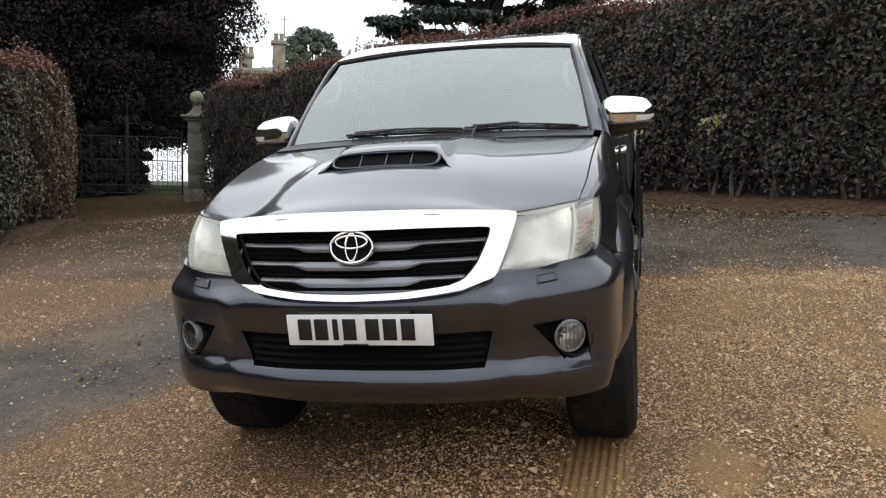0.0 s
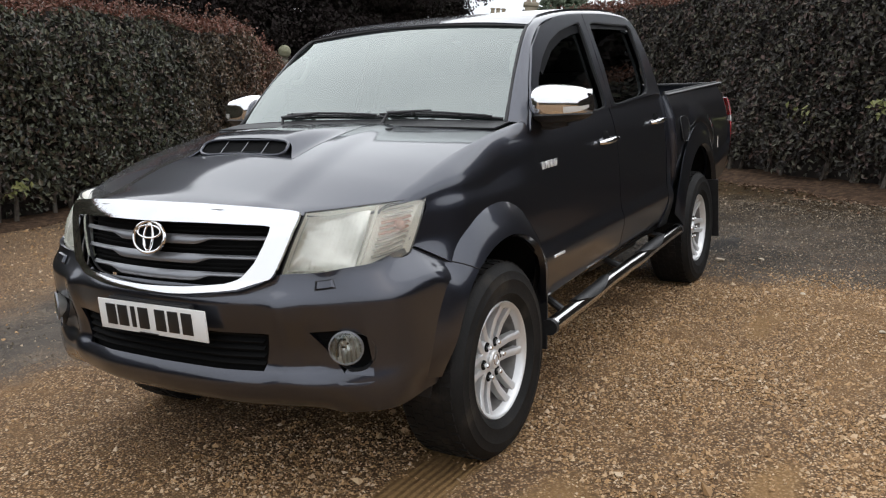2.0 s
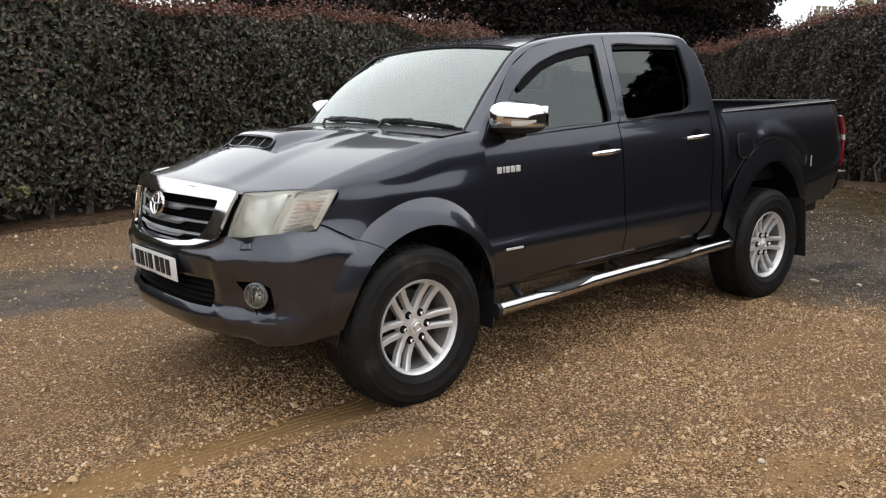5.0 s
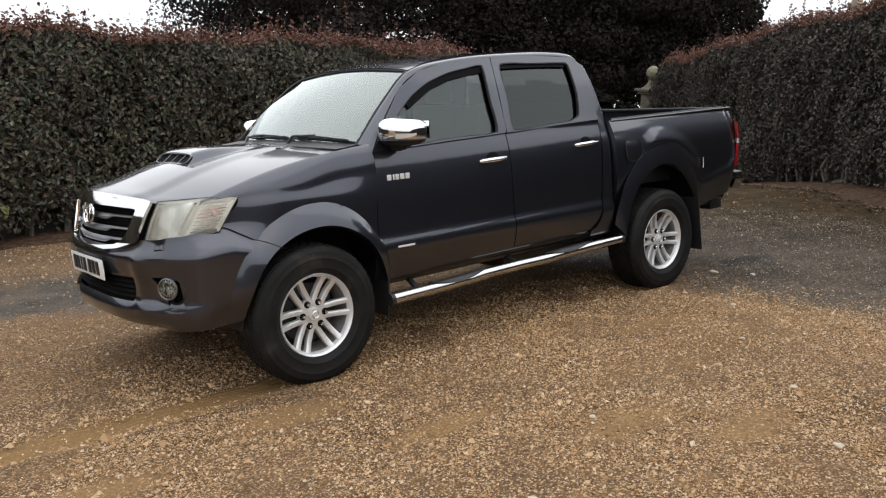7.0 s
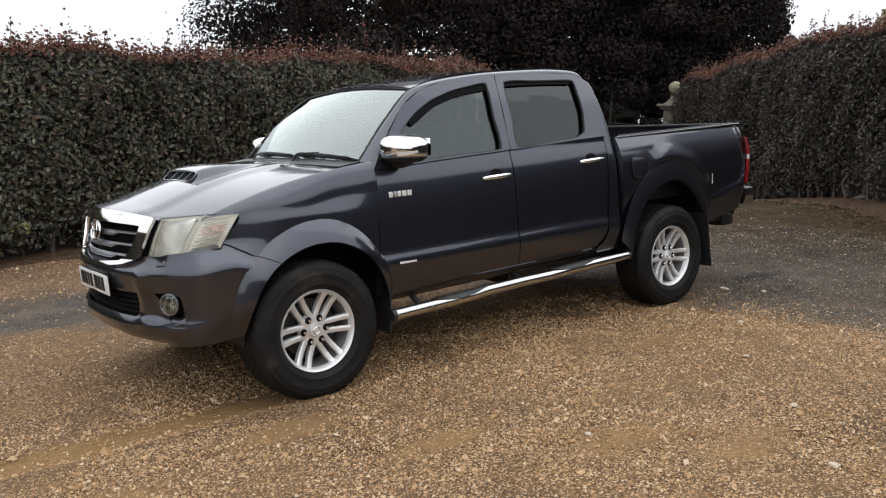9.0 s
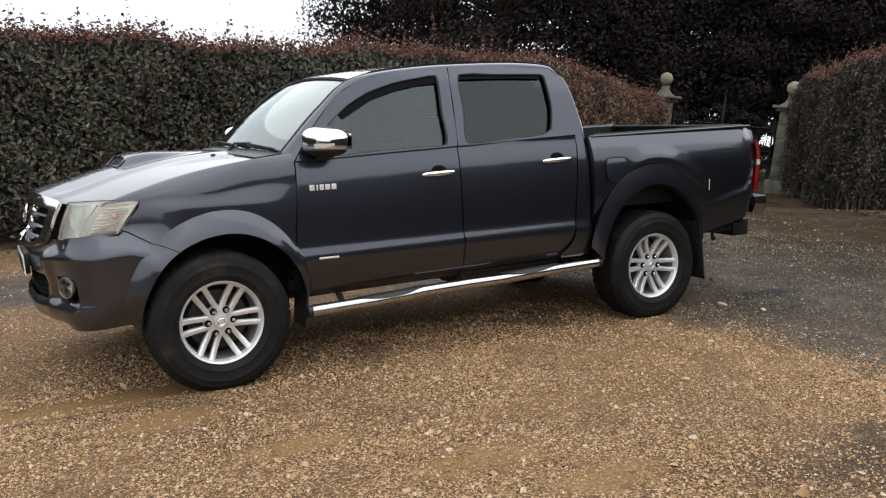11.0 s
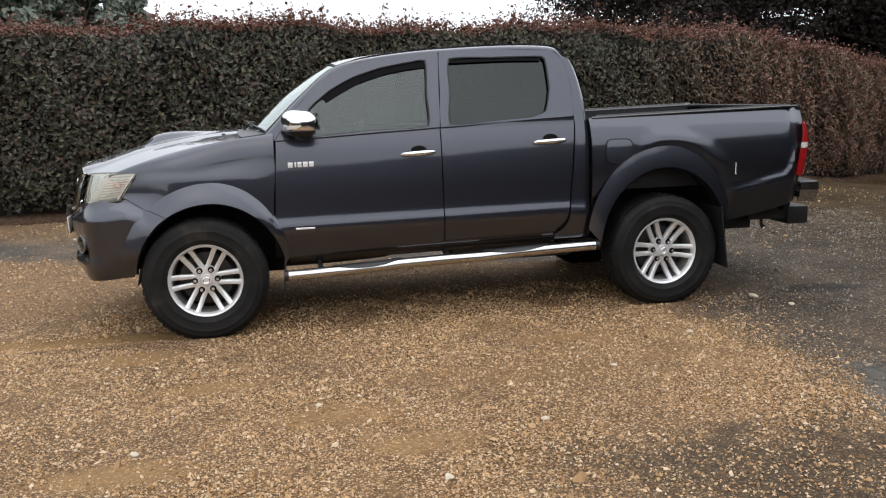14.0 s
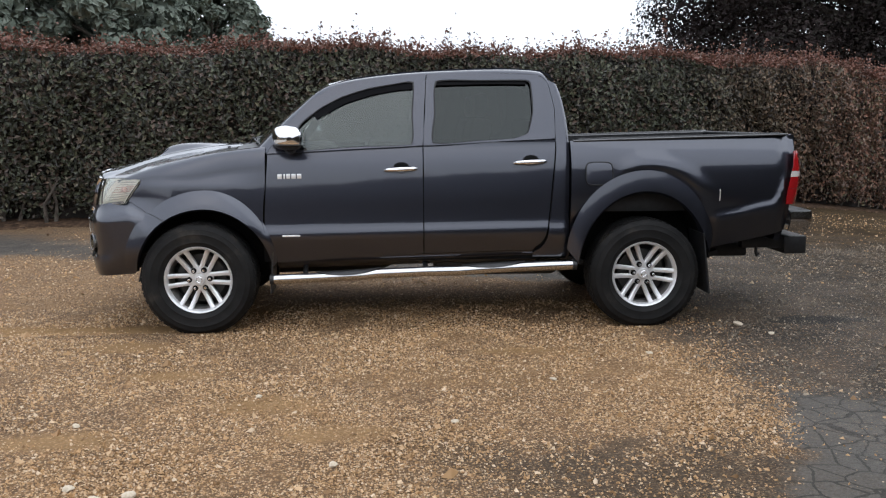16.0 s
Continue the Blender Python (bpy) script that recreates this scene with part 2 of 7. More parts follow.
nodes(RUBBER)[2].inputs["Specular IOR Level"].default_value = 0.22
SEAL = material("rubber_seal", (0.010, 0.010, 0.011), 0.55)
CLOTH = mottled("grey_cloth", [(0.3, (0.10, 0.10, 0.105)), (0.7, (0.15, 0.15, 0.15))], 60, 0.9, grain=500)
DASH = material("dash_plastic", (0.05, 0.05, 0.052), 0.6)
WHITE = mottled("white_plate", [(0.3, (0.74, 0.74, 0.72)), (0.7, (0.80, 0.80, 0.78))], 12, 0.35)
INK = material("black_ink", (0.012, 0.012, 0.012), 0.4)
RED = material("red_lens", (0.30, 0.008, 0.010), 0.12, 0, 1.0)
CLEAR_LENS = material("white_lens", (0.62, 0.60, 0.56), 0.15, 0, 1.0)
AMBER = material("amber_tinted_reflector", (0.62, 0.36, 0.28), 0.25, 0.2)
REFLECTOR = mottled("reflector", [(0.36, (0.52, 0.52, 0.48)), (0.5, (0.74, 0.73, 0.69)), (0.64, (0.95, 0.94, 0.90))], 7, 0.18, 0.50, grain=11, depth=0.9)
BEZEL = material("cream_bezel", (0.90, 0.88, 0.80), 0.25, 0.0)
WINDSCREEN = glass("windscreen_glass", (0.36, 0.42, 0.40), 0.17)
SIDE_GLASS = glass("side_glass", (0.40, 0.45, 0.43), 0.05, 1.45)
PRIVACY = glass("privacy_glass", (0.07, 0.075, 0.08), 0.02, 1.42)
SMOKED = material("smoked_plastic", (0.006, 0.006, 0.007), 0.55, 0, 0.0, 0.06)
LENS = glass("clouded_lens", (0.98, 0.97, 0.94), 0.02, 1.45, (0.94, 0.91, 0.82), 0.12)
FOG_GLASS = glass("fog_lamp_glass", (0.85, 0.86, 0.86), 0.04)

# weathered stone, darkened in colour for the tree shade over the gate
STONE = mottled("weathered_stone_in_shade", [(0.25, (0.055, 0.050, 0.038)), (0.5, (0.13, 0.118, 0.090)), (0.75, (0.22, 0.20, 0.16))], 3.5, 0.9, grain=40, depth=0.6)
HOUSE_STONE = mottled("pale_house_stone", [(0.25, (0.20, 0.165, 0.12)), (0.75, (0.42, 0.36, 0.27))], 1.6, 0.9, grain=12, depth=0.6)
LICHEN = mottled("lichen_stone", [(0.3, (0.16, 0.16, 0.09)), (0.7, (0.30, 0.29, 0.20))], 9, 0.9, grain=60, depth=0.6)
DROP = material("rain_bead", (0.05, 0.05, 0.055), 0.08, 0.0, 1.0)
IRON = mottled("black_iron", [(0.3, (0.010, 0.010, 0.010)), (0.8, (0.03, 0.025, 0.02))], 20, 0.5, 0.3)
BARK = mottled("bark", [(0.3, (0.05, 0.04, 0.032)), (0.7, (0.12, 0.10, 0.08))], 12, 0.9, grain=25, depth=0.8)
# twigs, with the shade inside the hedge put into the colour
TWIG = mottled("twigs_in_shade", [(0.3, (0.012, 0.010, 0.008)), (0.7, (0.03, 0.022, 0.018))], 6, 0.95, grain=18, depth=1.0)
SLATE = mottled("slate", [(0.3, (0.10, 0.10, 0.105)), (0.7, (0.17, 0.17, 0.17))], 5, 0.7, grain=20)
HEDGE_LEAF = leafy("hedge_leaf", [(0.0, (0.016, 0.016, 0.012)), (0.3, (0.044, 0.052, 0.033)), (0.58, (0.088, 0.102, 0.056)), (0.70, (0.145, 0.145, 0.086)), (0.82, (0.125, 0.080, 0.058)), (1.0, (0.066, 0.054, 0.044))], 0.38, spec=0.36)
BROWN_HEDGE = leafy("brown_hedge_leaf", [(0.0, (0.012, 0.011, 0.010)), (0.3, (0.030, 0.028, 0.022)), (0.6, (0.060, 0.058, 0.040)), (0.75, (0.120, 0.120, 0.078)), (0.86, (0.125, 0.078, 0.064)), (1.0, (0.055, 0.042, 0.038))], 0.46, spec=0.25)
NEW_LEAF = leafy("copper_new_leaf", [(0.0, (0.15, 0.054, 0.040)), (0.5, (0.21, 0.088, 0.058)), (1.0, (0.10, 0.060, 0.040))], 0.45)
LIME_LEAF = leafy("yellow_green_leaf", [(0.0, (0.11, 0.12, 0.035)), (1.0, (0.20, 0.20, 0.075))], 0.45)
# shrub green darkened for the shade under the beeches
SHADE_LEAF = leafy("shaded_shrub_leaf", [(0.0, (0.008, 0.011, 0.008)), (0.6, (0.014, 0.020, 0.013)), (1.0, (0.022, 0.028, 0.017))], 0.6, spec=0.15)
# far leaves: distance haze is put into the colour, paler and greyer
HAZED_LEAF = leafy("hazed_field_leaf", [(0.0, (0.11, 0.135, 0.105)), (0.6, (0.145, 0.17, 0.135)), (1.0, (0.17, 0.19, 0.16))], 0.7, spec=0.1)
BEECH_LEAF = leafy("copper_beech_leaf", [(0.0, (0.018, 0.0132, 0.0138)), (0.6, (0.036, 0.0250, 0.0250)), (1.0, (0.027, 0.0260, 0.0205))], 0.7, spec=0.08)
CEDAR_LEAF = leafy("cedar_needles", [(0.0, (0.022, 0.034, 0.026)), (1.0, (0.045, 0.062, 0.045))], 0.6)
# green lightened and greyed, as haze over the tree behind the chimneys
HAZED_GREEN = leafy("hazed_green_leaf", [(0.0, (0.085, 0.115, 0.075)), (0.6, (0.125, 0.155, 0.105)), (1.0, (0.16, 0.18, 0.13))], 0.65, spec=0.12)
LITTER = leafy("fallen_leaves", [(0.0, (0.07, 0.038, 0.024)), (0.5, (0.14, 0.083, 0.05)), (1.0, (0.23, 0.15, 0.095))], 0.7)
PEBBLE = leafy("gravel_stone", [(0.0, (0.12, 0.062, 0.026)), (0.3, (0.34, 0.20, 0.088)), (0.6, (0.50, 0.315, 0.155)), (0.8, (0.62, 0.45, 0.275)), (0.92, (0.70, 0.58, 0.43)), (1.0, (0.43, 0.265, 0.125))], 0.5)
CHIPPING = leafy("grey_chipping", [(0.0, (0.014, 0.011, 0.008)), (0.60, (0.045, 0.036, 0.027)), (0.85, (0.15, 0.115, 0.080)), (1.0, (0.45, 0.37, 0.27))], 0.5)

# towards the gate the long hedge turns copper brown
_n, _l, _b = nodes(HEDGE_LEAF)
_src = _b.inputs["Base Color"].links[0].from_socket
_geo, _pos, _map = _n.new("ShaderNodeNewGeometry"), _n.new("ShaderNodeSeparateXYZ"), _n.new("ShaderNodeMapRange")
_l.new(_geo.outputs["Position"], _pos.inputs[0])
_l.new(_pos.outputs[0], _map.inputs["Value"])
_map.inputs["From Min"].default_value, _map.inputs["From Max"].default_value, _map.inputs["To Max"].default_value = 6.0, 10.5, 0.9
_copper = ramp(HEDGE_LEAF, _geo.outputs["Random Per Island"], [(0.0, (0.048, 0.027, 0.020)), (0.45, (0.20, 0.112, 0.072)), (0.75, (0.36, 0.172, 0.118)), (0.88, (0.20, 0.18, 0.10)), (1.0, (0.12, 0.108, 0.062))])
_l.new(blend(HEDGE_LEAF, _map.outputs[0], _src, _copper), _b.inputs["Base Color"])

# ---------- ground ----------
NORMAL = LEAN.to_3x3() @ Vector((0, 0, 1))


def soft(v, a, b):
    """v, held softly between a and b."""
    c, h = (a + b) / 2, (b - a) / 2
    return c + h * np.tanh((v - c) / h)


def ease(a, b, v):
    t = np.clip((v - a) / (b - a), 0, 1)
    return t * t * (3 - 2 * t)


def ground_z(x, y):
    xs = np.where(np.abs(x - 4) < 9, x, soft(x, -30, 34))
    ys = np.where(np.abs(y) < 9, y, soft(y, -26, 30))
    w = ease(7, 12, np.hypot(x - 4, y))
    xs, ys = x * (1 - w) + soft(x, -30, 34) * w, y * (1 - w) + soft(y, -26, 30) * w
    z = -(NORMAL.x * xs + NORMAL.y * ys) / NORMAL.z
    return z - 0.98 * ease(7, 20, x + 0.35 * (y - 5)) - 0.032 * np.maximum(np.hypot(x - 4, y) - 26, 0)


def wander(x, y, k=1.0, seed=0.0):
    """Cheap smooth noise, -1 to 1."""
    return (np.sin(1.7 * k * x + 2.1 * k * y + seed) + np.sin(-2.3 * k * x + 1.3 * k * y + 1.7 * seed + 1) + np.sin(3.9 * k * x - 3.1 * k * y + seed * 2.3) * 0.6
            + np.sin(5.3 * k * x + 6.1 * k * y + 0.7 * seed) * 0.4) / 3


def tarmac_share(x, y):
    """Where the old tarmac shows (1) and where the loose gravel lies (0)."""
    back = ease(-0.25, 0.35, x - 3.3 + 0.22 * wander(x, y, 1.3) + 0.12 * wander(x, y, 4, 2) + 0.25 * ease(0, 4, -2.2 - y))
    side = ease(-0.3, 0.3, y + 0.35 * x - 1.75 + 0.25 * wander(x, y, 1.1, 3)) * (1 - 0.75 * ease(-0.4, 0.8, y + 0.25 * x - 3.3 + 0.4 * wander(x, y, 0.8, 5)))
    return np.maximum(back * (1 - 0.45 * ease(-1, 2, y - 3.5)), side)


def spaced(a, b, step, far, grow):
    inner = list(np.arange(a, b + 1e-6, step))
    out, d, p = [], step, b
    while p < far:
        d *= grow
        p += d
        out.append(p)
    low, d, p = [], step, a
    while p > -far:
        d *= grow
        p -= d
        low.append(p)
    return np.array(low[::-1] + inner + out)


def wheel_track(x, y):
    """The pressed sandy track that the front wheel left."""
    return np.exp(-(((y + 0.755 + 0.02 * wander(x, y, 0.9, 2)) / 0.12) ** 4)) * ease(0.25, -0.25, x) * ease(-3.8, -2.0, x)


SANDY = ((-0.42, -1.24, 0.30, 0.12), (0.62, -2.45, 0.34, 0.16), (1.02, -2.88, 0.30, 0.16), (0.05, -1.9, 0.28, 0.10), (-1.5, -1.45, 0.45, 0.12), (2.1, -1.5, 0.4, 0.10), (-0.2, -2.9, 0.3, 0.12))


def sandy(x, y):
    """Bare patches of fine sand among the gravel."""
    out = 0 * x
    for cx, cy, rx, ry in SANDY:
        out = np.maximum(out, np.exp(-(((x - cx) / rx) ** 2 + ((y - cy) / ry) ** 2)))
    return out


def make_ground():
    gx, gy = spaced(-6, 12, 0.09, 1500, 1.22), spaced(-7.5, 7, 0.09, 1500, 1.22)
    X, Y = np.meshgrid(gx, gy, indexing="ij")
    Z = ground_z(X, Y)
    near = ease(0, 1, 1.6 - np.hypot(X - 3, Y) / 12)
    Z = Z + near * (0.006 * wander(X, Y, 2.3, 1) + 0.004 * wander(X, Y, 6, 4))
    Z = Z - 0.014 * wheel_track(X, Y) + 0.010 * np.exp(-((Y + 0.90) / 0.06) ** 2) * ease(0.0, -0.3, X) * ease(-3.6, -2.2, X)
    nx, ny = len(gx), len(gy)
    verts = np.stack([X, Y, Z], -1).reshape(-1, 3)
    i, j = np.meshgrid(np.arange(nx - 1), np.arange(ny - 1), indexing="ij")
    a = (i * ny + j).ravel()
    faces = np.stack([a, a + ny, a + ny + 1, a + 1], -1)
    ma = material("gravel_and_tarmac", (0.2, 0.15, 0.1), 0.75)
    n, l, b = nodes(ma)
    tc = n.new("ShaderNodeTexCoord")
    sx = n.new("ShaderNodeSeparateXYZ")
    l.new(tc.outputs["Object"], sx.inputs[0])
    x, y = sx.outputs[0], sx.outputs[1]
    broad, mid, fine = noise_node(ma, 0.9, 5, 0.6).outputs["Fac"], noise_node(ma, 4.5, 6, 0.65).outputs["Fac"], noise_node(ma, 60, 4, 0.7).outputs["Fac"]
    stones = n.new("ShaderNodeTexVoronoi")
    stones.inputs["Scale"].default_value = 100
    l.new(tc.outputs["Object"], stones.inputs["Vector"])
    stones2 = n.new("ShaderNodeTexVoronoi")
    stones2.inputs["Scale"].default_value = 42
    l.new(tc.outputs["Object"], stones2.inputs["Vector"])
    bw = n.new("ShaderNodeSeparateColor")
    l.new(stones.outputs["Color"], bw.inputs[0])
    bw2 = n.new("ShaderNodeSeparateColor")
    l.new(stones2.outputs["Color"], bw2.inputs[0])
    grains = ramp(ma, bw.outputs[0], [(0.0, (0.055, 0.030, 0.013)), (0.35, (0.19, 0.103, 0.045)), (0.7, (0.46, 0.275, 0.130)), (1.0, (0.72, 0.53, 0.34))])
    # grain edges darken in the colour, as shade between the stones
    gap = n.new("ShaderNodeMapRange")
    gap.inputs["From Min"].default_value, gap.inputs["From Max"].default_value, gap.inputs["To Max"].default_value = 0.34, 0.62, 0.85
    l.new(stones.outputs["Distance"], gap.inputs["Value"])
    grains = blend(ma, gap.outputs[0], grains, (0.085, 0.048, 0.021))
    sand = ramp(ma, fine, [(0.3, (0.145, 0.080, 0.032)), (0.7, (0.265, 0.155, 0.068))])
    gravel = blend(ma, ramp(ma, mid, [(0.50, (0, 0, 0)), (0.66, (0.55, 0.55, 0.55))]), grains, sand)
    gravel = blend(ma, ramp(ma, broad, [(0.35, (0.55, 0.55, 0.55)), (0.6, (0, 0, 0))]), gravel, blend(ma, 0.6, gravel, (0.10, 0.065, 0.04)))
    mp = n.new("ShaderNodeMapping")
    mp.inputs["Rotation"].default_value, mp.inputs["Scale"].default_value = (0, 0, radians(-12)), (0.35, 1.5, 1)
    l.new(tc.outputs["Object"], mp.inputs["Vector"])
    trk = n.new("ShaderNodeTexNoise")
    trk.inputs["Scale"].default_value, trk.inputs["Detail"].default_value = 1.1, 5
    l.new(mp.outputs[0], trk.inputs["Vector"])
    streak = ramp(ma, trk.outputs["Fac"], [(0.55, (0, 0, 0)), (0.64, (0.6, 0.6, 0.6))])
    gravel = blend(ma, streak, gravel, blend(ma, 0.8, gravel, sand))
    chips = ramp(ma, bw2.outputs[1], [(0.0, (0.014, 0.012, 0.010)), (0.5, (0.034, 0.029, 0.024)), (0.85, (0.075, 0.063, 0.050)), (1.0, (0.26, 0.21, 0.16))])
    tar = blend(ma, ramp(ma, mid, [(0.40, (0, 0, 0)), (0.66, (1, 1, 1))]), chips, ramp(ma, fine, [(0.3, (0.017, 0.0145, 0.012)), (0.7, (0.047, 0.040, 0.033))]))
    tar = blend(ma, ramp(ma, broad, [(0.42, (0, 0, 0)), (0.60, (0.8, 0.8, 0.8))]), tar, blend(ma, 0.65, tar, gravel))
    tar = blend(ma, ramp(ma, trk.outputs["Fac"], [(0.36, (0.75, 0.75, 0.75)), (0.46, (0, 0, 0))]), tar, (0.026, 0.022, 0.018))

    def step(v, lo, hi):
        m = n.new("ShaderNodeMapRange")
        m.interpolation_type = "SMOOTHSTEP"
        m.inputs["From Min"].default_value, m.inputs["From Max"].default_value = lo, hi
        l.new(v, m.inputs["Value"])
        return m.outputs[0]
    wob = maths(ma, "ADD", maths(ma, "MULTIPLY", maths(ma, "SUBTRACT", noise_node(ma, 0.8, 2).outputs["Fac"], 0.5), 1.1), maths(ma, "MULTIPLY", maths(ma, "SUBTRACT", mid, 0.5), 1.0))
    back = step(maths(ma, "ADD", x, wob), 2.95, 3.5)
    back = maths(ma, "MULTIPLY", back, maths(ma, "SUBTRACT", 1.0, maths(ma, "MULTIPLY", step(maths(ma, "ADD", y, wob), 2.6, 5.5), 0.45)))
    near_edge, far_edge = maths(ma, "MULTIPLY_ADD", x, 0.35, maths(ma, "ADD", y, wob)), maths(ma, "MULTIPLY_ADD", x, 0.25, maths(ma, "ADD", y, wob))
    side = maths(ma, "MULTIPLY", step(near_edge, 1.5, 2.0), maths(ma, "SUBTRACT", 1.0, maths(ma, "MULTIPLY", step(far_edge, 2.9, 4.0), 0.80)))
    share = maths(ma, "MAXIMUM", back, side)
    damp = blend(ma, ramp(ma, mid, [(0.42, (0.95, 0.95, 0.95)), (0.62, (0.40, 0.40, 0.40))]), tar, blend(ma, 0.8, tar, (0.026, 0.020, 0.014)))
    damp = blend(ma, ramp(ma, bw.outputs[1], [(0.80, (0, 0, 0)), (0.86, (0.7, 0.7, 0.7))]), damp, grains)
    col = blend(ma, side, gravel, blend(ma, 0.38, tar, ramp(ma, mid, [(0.35, (0.060, 0.053, 0.045)), (0.65, (0.150, 0.132, 0.112))])))
    col = blend(ma, back, col, damp)
    # tyre track and bare sandy patches
    off = maths(ma, "ABSOLUTE", maths(ma, "ADD", maths(ma, "ADD", y, 0.755), maths(ma, "MULTIPLY", wob, 0.06)))
    track = maths(ma, "MULTIPLY", step(off, 0.16, 0.10), maths(ma, "MULTIPLY", step(x, 0.2, -0.2), step(x, -3.6, -2.2)))
    bare = track
    for cx, cy, rx, ry in SANDY:
        ex, ey = maths(ma, "DIVIDE", maths(ma, "SUBTRACT", x, cx), rx), maths(ma, "DIVIDE", maths(ma, "SUBTRACT", y, cy), ry)
        e = maths(ma, "ADD", maths(ma, "ADD", maths(ma, "MULTIPLY", ex, ex), maths(ma, "MULTIPLY", ey, ey)), maths(ma, "MULTIPLY", wob, 3.2))
        bare = maths(ma, "MAXIMUM", bare, maths(ma, "MULTIPLY", step(e, 1.7, 0.0), 0.75))
    wetsand = ramp(ma, fine, [(0.3, (0.165, 0.092, 0.034)), (0.7, (0.30, 0.180, 0.075))])
    col = blend(ma, bare, col, wetsand)
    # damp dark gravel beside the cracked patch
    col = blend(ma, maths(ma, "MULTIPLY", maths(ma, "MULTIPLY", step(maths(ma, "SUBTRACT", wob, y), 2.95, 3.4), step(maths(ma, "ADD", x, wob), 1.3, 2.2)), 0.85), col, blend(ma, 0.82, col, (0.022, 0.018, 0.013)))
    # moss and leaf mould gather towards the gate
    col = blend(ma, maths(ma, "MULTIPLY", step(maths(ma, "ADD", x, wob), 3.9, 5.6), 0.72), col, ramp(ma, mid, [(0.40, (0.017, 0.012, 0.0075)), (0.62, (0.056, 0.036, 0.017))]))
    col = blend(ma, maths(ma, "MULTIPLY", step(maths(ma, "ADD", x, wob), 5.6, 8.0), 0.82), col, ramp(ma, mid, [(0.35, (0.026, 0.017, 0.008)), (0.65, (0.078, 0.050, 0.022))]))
    # a near-black oval on the ground behind the wheel
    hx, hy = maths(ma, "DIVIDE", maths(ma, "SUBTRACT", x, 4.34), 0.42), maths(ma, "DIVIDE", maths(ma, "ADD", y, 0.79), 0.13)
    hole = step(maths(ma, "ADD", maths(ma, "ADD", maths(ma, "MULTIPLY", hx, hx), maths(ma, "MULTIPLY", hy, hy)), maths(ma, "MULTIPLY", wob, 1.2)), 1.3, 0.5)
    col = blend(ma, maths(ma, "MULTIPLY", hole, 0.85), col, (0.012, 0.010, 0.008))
    # old tarmac in the turning place is crazed with cracks
    crack = n.new("ShaderNodeTexVoronoi")
    crack.feature = "DISTANCE_TO_EDGE"
    crack.inputs["Scale"].default_value = 7.0
    warp = n.new("ShaderNodeMixRGB")
    warp.inputs["Fac"].default_value = 0.06
    l.new(tc.outputs["Object"], warp.inputs["Color1"])
    l.new(noise_node(ma, 6, 3).outputs["Color"], warp.inputs["Color2"])
    l.new(warp.outputs[0], crack.inputs["Vector"])
    slab = maths(ma, "MULTIPLY", step(maths(ma, "MULTIPLY_ADD", wob, 0.7, maths(ma, "MULTIPLY_ADD", y, -0.47, x)), 4.5, 4.68), step(maths(ma, "MULTIPLY_ADD", wob, 0.6, maths(ma, "MULTIPLY", y, -1.0)), 2.42, 2.62))
    col = blend(ma, maths(ma, "MULTIPLY", slab, 0.75), col, ramp(ma, fine, [(0.3, (0.070, 0.064, 0.055)), (0.7, (0.135, 0.124, 0.108))]))
    crazed = maths(ma, "MULTIPLY", maths(ma, "LESS_THAN", crack.outputs["Distance"], 0.036), slab)
    col = blend(ma, maths(ma, "MULTIPLY", crazed, 0.7), col, (0.018, 0.016, 0.013))
    grass = ramp(ma, mid, [(0.3, (0.028, 0.040, 0.014)), (0.7, (0.05, 0.068, 0.024))])
    beyond = step(maths(ma, "ADD", maths(ma, "MULTIPLY", x, 0.931), maths(ma, "MULTIPLY", y, 0.363)), 27.5, 29.0)
    col = blend(ma, beyond, col, grass)
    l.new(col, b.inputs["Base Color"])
    wet = maths(ma, "MULTIPLY", share, ramp(ma, broad, [(0.42, (0.25, 0.25, 0.25)), (0.62, (1, 1, 1))]))
    l.new(maths(ma, "SUBTRACT", 0.88, maths(ma, "MULTIPLY", wet, 0.34)), b.inputs["Roughness"])
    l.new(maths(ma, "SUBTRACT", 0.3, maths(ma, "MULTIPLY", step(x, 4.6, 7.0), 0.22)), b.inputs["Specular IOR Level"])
    tread = maths(ma, "MULTIPLY", maths(ma, "SINE", maths(ma, "MULTIPLY", y, 190.0)), maths(ma, "MULTIPLY", track, 0.35))
    loose = maths(ma, "SUBTRACT", 1.0, maths(ma, "MULTIPLY", bare, 0.8))
    h = maths(ma, "ADD", maths(ma, "MULTIPLY", maths(ma, "MULTIPLY", stones.outputs["Distance"], -0.9), loose), maths(ma, "MULTIPLY", fine, 0.5))
    bump(ma, maths(ma, "ADD", h, tread), 0.8, 0.012)
    me = mesh_from("ground", verts.tolist(), faces.tolist(), ma)
    me.polygons.foreach_set("use_smooth", [True] * len(me.polygons))
    tagged(new("ground", me), "sloping drive of tan gravel over worn grey tarmac", "ground", kind="structure")


make_ground()


